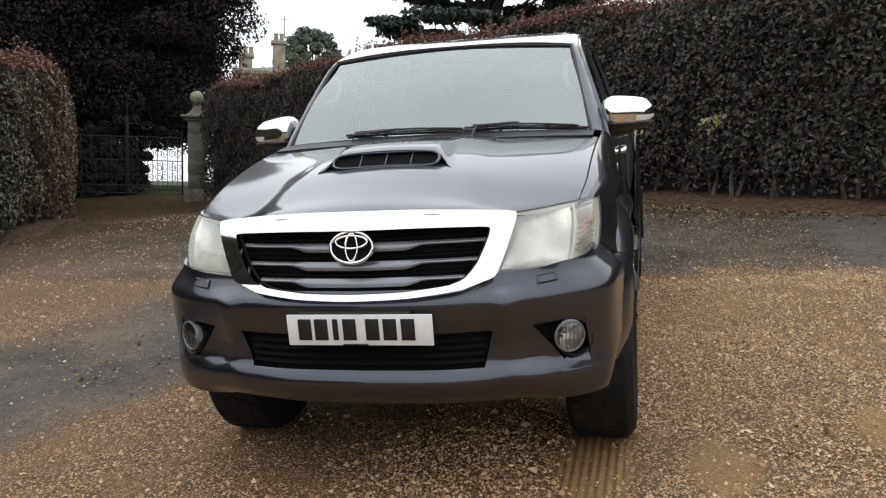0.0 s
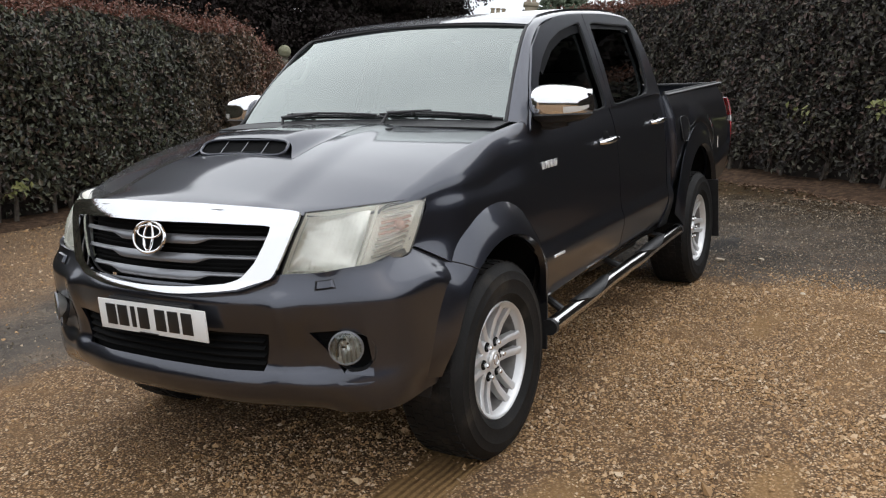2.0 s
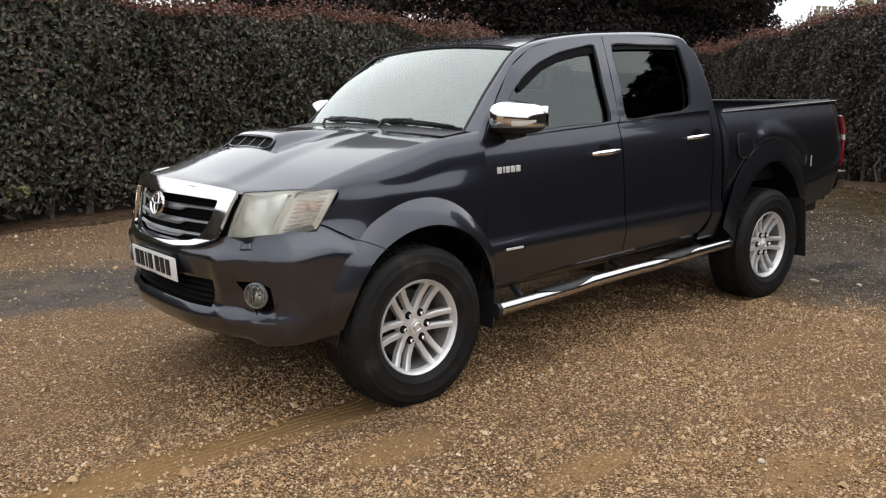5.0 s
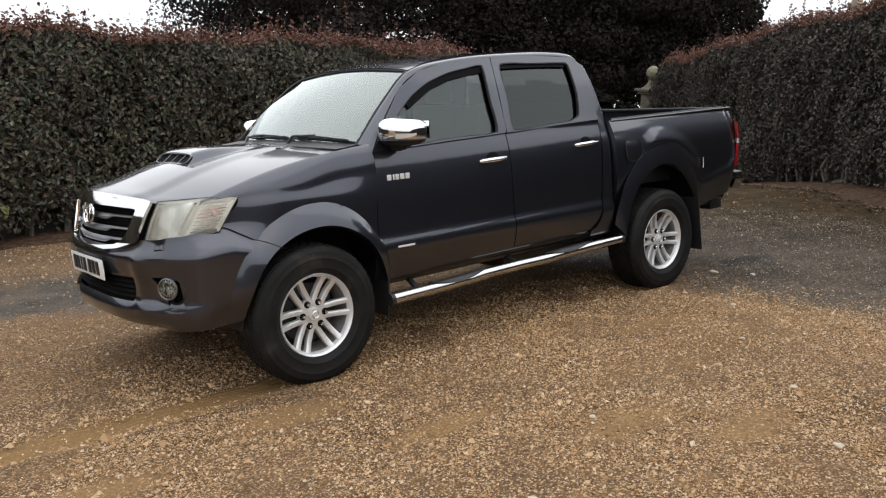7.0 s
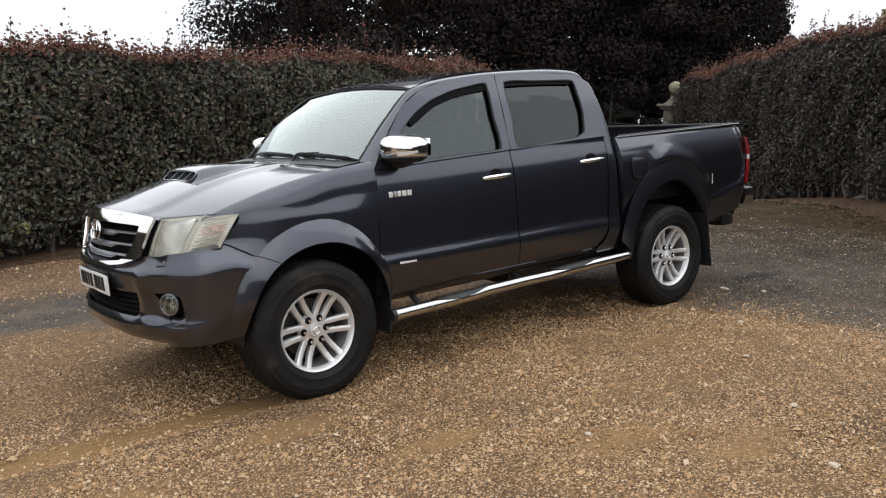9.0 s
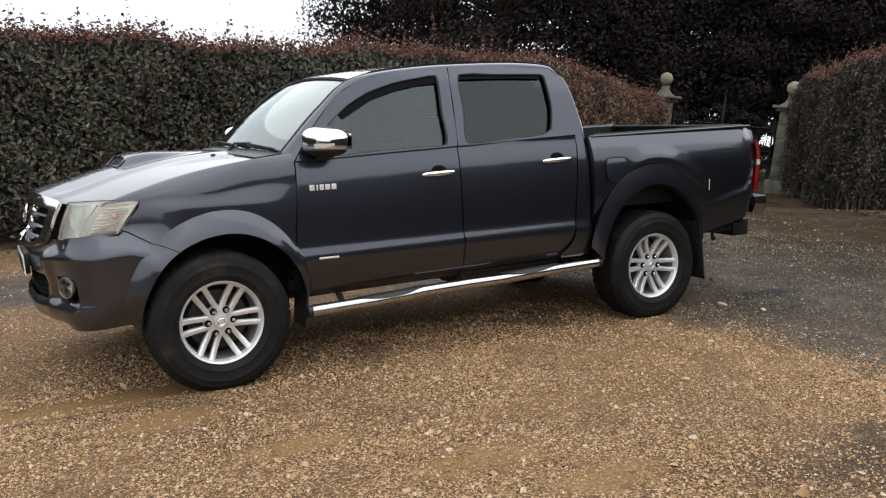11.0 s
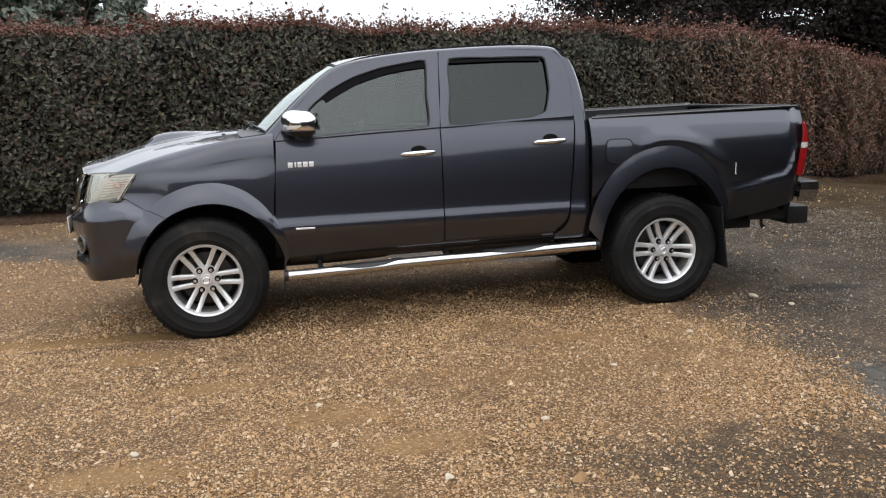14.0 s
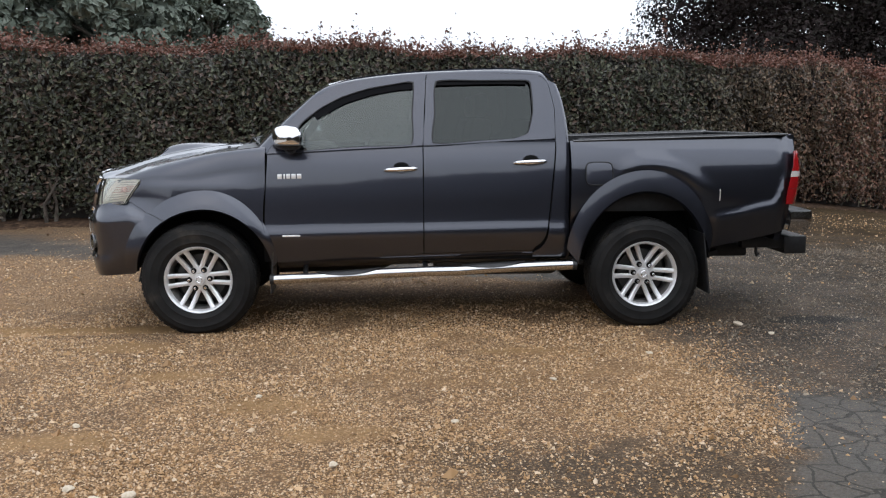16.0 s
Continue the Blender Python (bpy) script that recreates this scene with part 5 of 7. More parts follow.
    bm = tube(bmesh.new(), [(in_x(t), sg * (in_y(t) + 0.001), in_z(t) - 0.003) for t in np.linspace(0.31, 0.95, 24)], 0.003, 6)
    part("roof_trim", bm, SEAL, truck)
    bm = tube(bmesh.new(), [(in_x(t), sg * (in_y(t) - 0.004), in_z(t) + 0.004) for t in np.linspace(0.0, 0.30, 12)], 0.008, 6)
    part("pillar_trim", bm, SEAL, truck)

# roof
roof_c = pchip([(0.86, 1.706), (1.0, 1.735), (1.2, 1.760), (1.6, 1.790), (2.1, 1.805), (2.36, 1.790), (2.45, 1.766), (2.495, 1.728)])
roof_e = pchip([(0.89, 1.674), (1.10, 1.731), (1.60, 1.780), (2.10, 1.796), (2.36, 1.781), (2.43, 1.759), (2.475, 1.712)])
roof_half = pchip([(0.86, 0.593), (0.90, 0.593), (1.08, 0.563), (1.60, 0.544), (2.5, 0.537)])


def P_roof(u, v):
    w = 2 * u - 1
    x = lerp(0.868 + 0.030 * w * w, 2.495 - 0.020 * w * w, v)
    return (x, roof_half(x) * w, lerp(roof_c(x), roof_e(x), abs(w) ** 2.6))


part("roof", sheet(P_roof, 30, 40, 0.012), PAINT, truck)
bm = bmesh.new()
tube(bm, [(2.15, -0.05, 1.812), (2.12, -0.05, 1.850)], [0.012, 0.006], 8)
part("roof_aerial", bm, BLACK, truck)


# windscreen, cowl, wipers
def P_screen(u, v):
    w = 2 * u - 1
    a = Vector((0.300 + 0.118 * w * w, 0.696 * w, 1.284 - 0.022 * w * w))
    b = Vector((0.872 + 0.026 * w * w, 0.590 * w, 1.709 - 0.034 * w * w))
    p = a.lerp(b, v)
    p.x -= 0.020 * math.sin(math.pi * v)
    p.z += 0.020 * math.sin(math.pi * v)
    return p


part("windscreen", outward(sheet(P_screen, 24, 14), (1.5, 0, 0.8)), WINDSCREEN, truck, "windscreen mirroring the pale sky")


def P_band(u, v):
    w = 2 * u - 1
    p = Vector(P_screen(u, 0.0))
    return (p.x - 0.085 - 0.060 * w * w + (0.095 + 0.060 * w * w) * v, p.y * 1.02, p.z - 0.020 + 0.004 * w * w + 0.018 * v)


part("cowl", sheet(P_band, 24, 4, 0.006), BLACK, truck, "black plastic scuttle")
bm = bmesh.new()
tube(bm, [Vector(P_screen(u, 1.0)) + Vector((0, 0, 0.003)) for u in np.linspace(0, 1, 20)], 0.007, 6)
tube(bm, [Vector(P_screen(u, 0.0)) + Vector((0.005, 0, 0.004)) for u in np.linspace(0, 1, 20)], 0.006, 6)
part("windscreen_seal", bm, SEAL, truck)
for y0, ln in ((0.34, -0.62), (-0.20, -0.33)):
    def on_screen(y, v, d):
        p = Vector(P_screen((y / 0.69 + 1) / 2, v))
        return p + Vector((-0.035, 0, 0.03)).normalized() * d
    a = on_screen(y0, -0.05, 0.02)
    wiper = part("wiper", tube(bmesh.new(), [a, on_screen(y0 + 0.02, 0.02, 0.030), on_screen(y0 - 0.20, 0.048, 0.030)] if y0 > 0 else [a, on_screen(y0 - 0.02, 0.03, 0.036), on_screen(y0 - 0.2, 0.06, 0.03)], [0.010, 0.007, 0.005], 8), BLACK, truck, "black wiper arm")
for yc, span in ((0.10, 0.30), (-0.42, 0.26)):
    bm = tube(bmesh.new(), [on_screen(yc + span * t, 0.040 + 0.035 * (1 - t * t) * 0.3 + 0.012 * t, 0.008) for t in np.linspace(-1, 1, 11)], 0.0055, 6)
    tube(bm, [on_screen(yc + span * 0.85 * t, 0.046 + 0.012 * t, 0.018 + 0.010 * (1 - t * t)) for t in np.linspace(-1, 1, 9)], 0.0048, 6)
    for t in (-0.85, -0.4, 0.4, 0.85):
        tube(bm, [on_screen(yc + span * t, 0.042 + 0.012 * t, 0.008), on_screen(yc + span * t * 0.85, 0.047 + 0.012 * t, 0.026)], 0.0045, 5)
    part("wiper_blade", bm, BLACK, truck, "black wiper blade")
bm = bmesh.new()
bmesh.ops.create_uvsphere(bm, u_segments=12, v_segments=8, radius=0.035, matrix=Matrix.Translation(Vector(P_screen(0.5, 0.93)) + Vector((0.025, 0, -0.02))) @ Matrix.Diagonal((0.5, 1.2, 0.5, 1)))
part("mirror_mount", bm, BLACK, truck)

# ---------- nose ----------
bump_x = pchip([(0.0, -0.930), (0.25, -0.920), (0.45, -0.875), (0.60, -0.822), (0.70, -0.780), (0.77, -0.738), (0.815, -0.690), (0.843, -0.610), (0.852, -0.52), (0.856, -0.40)])
BY = pchip([(0.0, 0.0), (0.30, 0.33), (0.52, 0.60), (0.66, 0.745), (0.75, 0.812), (0.84, 0.843), (0.92, 0.852), (1.0, 0.856)])
bump_off = pchip([(0.385, 0.130), (0.42, 0.055), (0.46, 0.012), (0.505, 0.000), (0.535, 0.012), (0.57, 0.034), (0.62, 0.032), (0.68, 0.018), (0.74, 0.005), (0.782, 0.002), (0.80, 0.010), (0.83, 0.032), (0.87, 0.052), (0.92, 0.056)])
bump_top = pchip([(0.0, 0.822), (0.30, 0.824), (0.40, 0.838), (0.48, 0.862), (0.60, 0.868), (0.75, 0.886), (0.815, 0.892), (0.843, 0.902), (0.852, 0.905), (0.856, 0.868)])


def P_bumper(u, v):
    q = abs(2 * u - 1)
    sg = 1 if u > 0.5 else -1
    s = BY(min(q / 0.84, 1) * 0.92)
    x, low, top = bump_x(s), 0.400 + 0.018 * smooth(0.55, 0.85, s), bump_top(s) + 0.008
    if q > 0.84:
        # the wing that runs back under the flare
        x = lerp(bump_x(s), -0.27, (q - 0.84) / 0.16)
        top = seam_z(min(x, -0.28)) - 0.0008
        low = max(low, arch_front(x) + 0.015 if x > -0.42 else 0)
    z = lerp(low, top, v)
    d = bump_off(z) * lerp(1.0, 0.5, smooth(0.5, 0.85, s))
    x -= 0.016 * math.exp(-((s - 0.505) / 0.045) ** 2) * smooth(0.84, 0.76, z) * smooth(0.46, 0.56, z)
    nrm = Vector((-1, 0)).lerp(Vector((0, 1)), smooth(0.45, 0.85, s)).normalized()
    tuck = 0.035 * smooth(0.62, 0.40, z) ** 1.7
    w = smooth(0.66, 0.86, q)
    draw = 0.050 * smooth(0.79, 0.90, z) * smooth(0.62, 0.80, s) * (1 - w)
    return (x - nrm.x * d * (1 - w), sg * (lerp(s - nrm.y * d * 0.6, nose_side(x, z) - tuck, w) - draw), z)


cap_q, cap_v = (0.485, 0.548), (0.890, 0.945)
bm = sheet(P_bumper, 128, 40)
cut(bm, [((0, -0.44, 0.60), (0, 1, 0.25)), ((0, 0.44, 0.60), (0, -1, 0.25)), ((0, 0, 0.548), (0, 0, 1)), ((0, 0, 0.678), (0, 0, -1))])
for sg in SIDES:
    cut(bm, [((0, 0.648 * sg, 0.60), (0, sg, 0.75)), ((0, 0.764 * sg, 0.60), (0, -sg, -0.1)), ((0, 0.6 * sg, 0.560), (0, 0.12 * sg, 1)), ((0, 0.6 * sg, 0.688), (0, 0.10 * sg, -1)), ((-0.6, 0, 0.6), (-1, 0, 0))])
bm.normal_update()
bmesh.ops.recalc_face_normals(bm, faces=bm.faces[:])
bmesh.ops.solidify(bm, geom=bm.faces[:], thickness=0.012)
bmesh.ops.recalc_face_normals(bm, faces=bm.faces[:])
bumper = part("front_bumper", bm, PAINT, truck, "body-coloured front bumper")
# the lower intake, backed by a near-black sheet for the shade inside
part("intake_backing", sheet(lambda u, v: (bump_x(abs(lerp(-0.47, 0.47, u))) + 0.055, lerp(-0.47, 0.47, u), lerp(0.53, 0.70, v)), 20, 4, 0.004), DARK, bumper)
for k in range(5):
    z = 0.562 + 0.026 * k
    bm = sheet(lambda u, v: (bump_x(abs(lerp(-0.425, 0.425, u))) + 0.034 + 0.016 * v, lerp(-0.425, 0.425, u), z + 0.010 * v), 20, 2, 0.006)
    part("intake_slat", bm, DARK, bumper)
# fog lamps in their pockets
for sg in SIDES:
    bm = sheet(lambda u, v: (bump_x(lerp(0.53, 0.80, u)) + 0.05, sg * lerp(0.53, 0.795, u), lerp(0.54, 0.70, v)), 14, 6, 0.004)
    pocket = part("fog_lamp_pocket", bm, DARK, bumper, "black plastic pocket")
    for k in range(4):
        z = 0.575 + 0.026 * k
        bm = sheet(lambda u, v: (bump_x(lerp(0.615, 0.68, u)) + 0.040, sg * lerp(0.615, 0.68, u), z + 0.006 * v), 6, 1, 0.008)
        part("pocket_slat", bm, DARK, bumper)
    fm = Matrix.Translation((-0.748, 0.718 * sg, 0.622)) @ Matrix.Rotation(radians(-31 * sg), 4, "Z") @ Matrix.Scale(1.10, 4)
    bm = lathe(bmesh.new(), [(0.05, 0.056), (0.000, 0.061), (-0.008, 0.060), (-0.011, 0.057), (-0.004, 0.054), (0.002, 0.052)], 32, "x", fm)
    fog = part("fog_lamp", bm, BLACK, bumper, "round fog lamp in a dark bezel")
    # body-coloured lip round the outer side of the lamp
    def P_lip(u, v):
        a, r = radians(lerp(-118, 118, u)), lerp(0.066, 0.118, max(v - 0.2, 0) / 0.8)
        y, z = 0.716 + r * 0.88 * math.cos(a), 0.622 + r * math.sin(a)
        return (bump_x(y) + bump_off(z) * lerp(1.0, 0.5, smooth(0.5, 0.85, y)) + 0.0025 + 0.045 * max(0.2 - v, 0) / 0.2, sg * y, z)
    part("fog_lamp_lip", sheet(P_lip, 40, 12, 0.003), PAINT, bumper)
    bm = lathe(bmesh.new(), [(0.002, 0.052), (-0.004, 0.0515), (-0.005, 0.048), (-0.002, 0.046)], 32, "x", fm)
    part("fog_rim", bm, SATIN, fog)
    bm = lathe(bmesh.new(), [(0.045, 0.004), (0.040, 0.020), (0.022, 0.038), (0.000, 0.047)], 32, "x", fm)
    part("fog_reflector", bm, REFLECTOR, fog)
    bm = bmesh.new()
    for k in range(7):
        yy = -0.042 + 0.014 * k
        hh = math.sqrt(max(0.044 ** 2 - yy * yy, 1e-4))
        box(bm, -0.004, 0.000, yy - 0.003, yy + 0.003, -hh, hh, m=fm)
    part("fog_flutes", bm, FOG_GLASS, fog)
    bm = lathe(bmesh.new(), [(-0.008, 0.0005), (-0.007, 0.03), (-0.002, 0.047)], 32, "x", fm)
    part("fog_glass", outward(bm, (0, 0, 0.62)), FOG_GLASS, fog)
    # headlamp washer cap in its gap
    def P_cap(u, v, lift):
        p = Vector(P_bumper(0.5 + sg * lerp(cap_q[0], cap_q[1], u) * 0.5, lerp(cap_v[0], cap_v[1], v)))
        out = Vector((-0.85, 0.40 * sg, 0.35)).normalized()
        edge = min(u, 1 - u, v, 1 - v)
        return p + out * (lift * smooth(0.0, 0.12, edge) + 0.0015)
    bm = sheet(lambda u, v: P_cap(lerp(-0.025, 1.025, u), lerp(-0.06, 1.06, v), 0.0), 8, 4, 0.002)
    part("washer_gap", bm, SEAL, bumper)
    bm = sheet(lambda u, v: P_cap(u, v, 0.007), 24, 16, 0.004)
    part("headlamp_washer", bm, PAINT, bumper)

# number plate
bm = bmesh.new()
box(bm, -0.950, -0.944, -0.280, 0.242, 0.651, 0.761, 0.002)
bmesh.ops.rotate(bm, verts=bm.verts, cent=(-0.945, 0, 0.70), matrix=Matrix.Rotation(radians(-3), 3, "Y"))
plate = part("number_plate", bm, WHITE, truck, "white plate with plain black bars")
for k, y in enumerate((0.177, 0.117, 0.065, 0.014, -0.068, -0.130, -0.194)):
    bm = bmesh.new()
    w = 0.010 if k == 2 else 0.024
    box(bm, -0.954, -0.9495, y - w, y + w, 0.670, 0.746, 0.002)
    bmesh.ops.rotate(bm, verts=bm.verts, cent=(-0.945, 0, 0.70), matrix=Matrix.Rotation(radians(-3), 3, "Y"))
    part("plate_bar", bm, INK, plate)
bm = bmesh.new()
box(bm, -0.9535, -0.950, -0.05, 0.04, 0.6535, 0.657)
part("plate_mark", bm, INK, plate)
bm = bmesh.new()
box(bm, -0.944, -0.915, -0.20, 0.20, 0.652, 0.768, 0.004)
part("plate_holder", bm, BLACK, truck)

# grille
def grille_at(y, z, d=0.0):
    """The bowed plane of the grille; d stands forward of it."""
    return Vector((-0.860 + 0.36 * abs(y) ** 1.85 + 0.20 * (z - 0.90) + 2.1 * max(z - 0.965, 0) ** 2 - d, y, z))


def mirrored(half):
    """A ring of corners from the half with y >= 0, which begins and ends on the middle line."""
    return half + [(-y, z) for y, z in half[-2:0:-1]]


inner = mirrored([(0.0, 1.016), (0.22, 1.015), (0.36, 1.011), (0.462, 1.004), (0.447, 0.950), (0.418, 0.890), (0.380, 0.846), (0.325, 0.819), (0.18, 0.806), (0.0, 0.803)])
outer = mirrored([(0.0, 1.076), (0.20, 1.073), (0.40, 1.062), (0.546, 1.046), (0.530, 0.975), (0.503, 0.900), (0.474, 0.842), (0.372, 0.803), (0.20, 0.789), (0.0, 0.786)])
bm, _ = ring(inner, outer, lambda y, z: grille_at(y, z, 0.015 + 0.014 * smooth(0.835, 0.785, z)), 0.018, steps=8, across=8)
grille = part("grille_surround", bm, CHROME, truck, "bright chrome grille surround", form=as_built)
bm = ring(mirrored([(y * 0.985, lerp(0.91, z, 0.985)) for y, z in inner[:10]]), inner, lambda y, z: grille_at(y, z, -0.006), 0.010)[0]
part("grille_edge", bm, BLACK, grille, form=as_built)
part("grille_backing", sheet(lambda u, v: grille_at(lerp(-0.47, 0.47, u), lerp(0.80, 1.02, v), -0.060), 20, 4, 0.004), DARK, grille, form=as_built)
edge_y = pchip([(0.80, 0.20), (0.82, 0.325), (0.85, 0.385), (0.90, 0.424), (0.95, 0.448), (1.02, 0.462)])
for k, z in enumerate((0.966, 0.903, 0.846)):
    half = edge_y(z) - 0.004

    def P_bar(u, v):
        """A wing-shaped bar: deep beside the badge, slim towards its ends."""
        y = lerp(-half, half, u)
        slim = smooth(0.17, 0.25, abs(y))
        deep = lerp(0.030, 0.013, slim)
        zz = z + 0.010 - deep * v - 0.02 * y * y
        return grille_at(y, zz, -0.020 + 0.020 * math.sin(math.pi * (0.15 + 0.55 * v)))
    part("grille_bar", sheet(P_bar, 60, 6, 0.006), SATIN, grille, "satin grey cross bar", form=as_built)
for z in (0.996, 0.981, 0.935, 0.922, 0.876, 0.863, 0.826):
    half = edge_y(z) - 0.006
    bm = sheet(lambda u, v: grille_at(lerp(-half, half, u), z - 0.002 + 0.004 * v, -0.034), 20, 1, 0.012)
    part("grille_fin", bm, DARK, grille, form=as_built)


def oval(cy, cz, ry, rz, r, d):
    return tube(bmesh.new(), [grille_at(cy + ry * math.cos(a), cz + rz * math.sin(a), d) for a in np.linspace(0, 2 * math.pi, 40, endpoint=False)], r, 8, closed=True)


emblem = part("emblem", oval(0, 0.966, 0.075, 0.052, 0.0062, 0.024), CHROME, grille, "chrome ring emblem", form=as_built)
part("emblem_ring", oval(0, 0.966, 0.021, 0.045, 0.0045, 0.024), CHROME, emblem, form=as_built)
part("emblem_ring", oval(0, 0.984, 0.056, 0.021, 0.0045, 0.024), CHROME, emblem, form=as_built)
bm = bmesh.new()
bm.faces.new([bm.verts.new(grille_at(0.074 * math.cos(a), 0.966 + 0.05 * math.sin(a), 0.017)) for a in np.linspace(0, 2 * math.pi, 32, endpoint=False)])
part("emblem_back", bm, DARK, emblem, form=as_built)

# headlamps: four corners, blunt at the inner foot, drawn to a point along the fender
lamp_low = [pchip(p) for p in ([(0, -0.752), (0.3, -0.732), (0.58, -0.680), (0.80, -0.595), (1, -0.488)], [(0, 0.470), (0.3, 0.605), (0.58, 0.724), (0.80, 0.786), (1, 0.814)], [(0, 0.842), (0.3, 0.850), (0.58, 0.860), (0.8, 0.870), (1, 0.892)])]
lamp_high = [pchip(p) for p in ([(0, -0.690), (0.3, -0.636), (0.58, -0.560), (0.80, -0.466), (1, -0.370)], [(0, 0.543), (0.3, 0.642), (0.58, 0.728), (0.80, 0.780), (1, 0.812)], [(0, 1.045), (0.3, 1.053), (0.58, 1.060), (0.8, 1.061), (1, 1.058)])]


def P_lamp(u, v, d=0.0):
    """On the lens; d lies behind it."""
    a, b = Vector([f(u) for f in lamp_low]), Vector([f(u) for f in lamp_high])
    out = Vector((-1.0, 0.30, 0.25)).lerp(Vector((-0.45, 1.0, 0.15)), u).normalized()
    return a.lerp(b, v) + out * (0.022 * math.sin(math.pi * v) * math.sin(math.pi * lerp(0.12, 0.88, u)) - d)


for sg in SIDES:
    def side_of(p):
        return Vector((p[0], p[1] * sg, p[2]))
    bm = sheet(lambda u, v: side_of(P_lamp(u, v, 0.012 + 0.045 * (math.sin(math.pi * u) * math.sin(math.pi * v)) ** 0.35)), 30, 16, 0.003)
    lamp = part("headlamp", bm, BEZEL, truck, "cream-tinted headlamp with a clear lens", form=as_built)
    bm = sheet(lambda u, v: side_of(P_lamp(u, v)), 40, 16)
    o = part("headlamp_lens", outward(bm, (0, 0, 0.9)), LENS, lamp, "slightly clouded clear plastic lens", form=as_built)
    o.visible_shadow = False
    # pale inner bezel right round the lens
    for nm, f in (("top_bezel", lambda s_, w: (s_, 1 - 0.085 * w)), ("foot_bezel", lambda s_, w: (s_, 0.05 * w)), ("outer_bezel", lambda s_, w: (1 - 0.055 * w * (1.3 - s_), s_)), ("inner_bezel", lambda s_, w: (0.03 * w, s_))):
        bm = sheet(lambda a, b: side_of(P_lamp(*f(a, b), 0.004 + 0.020 * b)), 20, 3, 0.002)
        part(nm, bm, BEZEL, lamp, "pale rim", form=as_built)
    # the main reflector: a wide bright dish behind the lens, fluted, with its bulb shield
    bm = sheet(lambda a, b: side_of(P_lamp(lerp(0.035, 0.57, a), lerp(0.06, 0.92, b), 0.014 + 0.026 * (math.sin(math.pi * a) * math.sin(math.pi * b)) ** 0.6 + 0.00025 * math.sin(90 * a))), 60, 16, 0.002)
    part("main_reflector", bm, REFLECTOR, lamp, "bright fluted reflector", form=as_built)
    # a pale blade parts the two chambers
    bm = sheet(lambda a, b: side_of(P_lamp(0.575 + 0.045 * a + 0.030 * b, lerp(0.03, 0.96, b), 0.006 + 0.05 * abs(a - 0.3) ** 1.2)), 6, 12, 0.004)
    part("lamp_blade", bm, BEZEL, lamp, "pale curved blade", form=as_built)
    for k in range(9):
        v = lerp(0.16, 0.86, k / 8)
        bm = sheet(lambda a, b: side_of(P_lamp(lerp(0.68, 0.93, a), v + 0.030 * b + 0.02 * a, 0.020 + 0.018 * b)), 8, 1, 0.003)
        part("lamp_fluting", bm, AMBER if k in (4, 5, 6) else REFLECTOR, lamp, form=as_built)
    c = side_of(P_lamp(0.84, 0.60, 0.026))
    bm = bmesh.new()
    bmesh.ops.create_uvsphere(bm, u_segments=18, v_segments=10, radius=0.020, matrix=Matrix.Translation(c))
    part("indicator_bulb", bm, AMBER, lamp, "amber bulb", form=as_built)
    edge = [(t, 0) for t in np.linspace(0, 1, 16)] + [(1, t) for t in (0.25, 0.5, 0.75)] + [(t, 1) for t in np.linspace(1, 0, 16)] + [(0, t) for t in (0.75, 0.5, 0.25)]
    part("lamp_seal", tube(bmesh.new(), [side_of(P_lamp(u, v, 0.003)) for u, v in edge], 0.0035, 6, closed=True), SEAL, lamp, form=as_built)

# near-black box behind the nose, for the shade in the engine bay
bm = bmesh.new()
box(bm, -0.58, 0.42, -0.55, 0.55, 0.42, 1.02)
part("engine_bay_shade", bm, DARK, truck)
bm = bmesh.new()
box(bm, -0.78, -0.60, -0.60, 0.60, 0.45, 0.48, 0.01)
box(bm, -0.60, 4.0, -0.42, -0.34, 0.42, 0.52, 0.01)
box(bm, -0.60, 4.0, 0.34, 0.42, 0.42, 0.52, 0.01)
box(bm, 0.5, 2.5, -0.70, 0.70, 0.50, 0.54, 0.01)
part("chassis", bm, BLACK, truck, "black ladder frame")

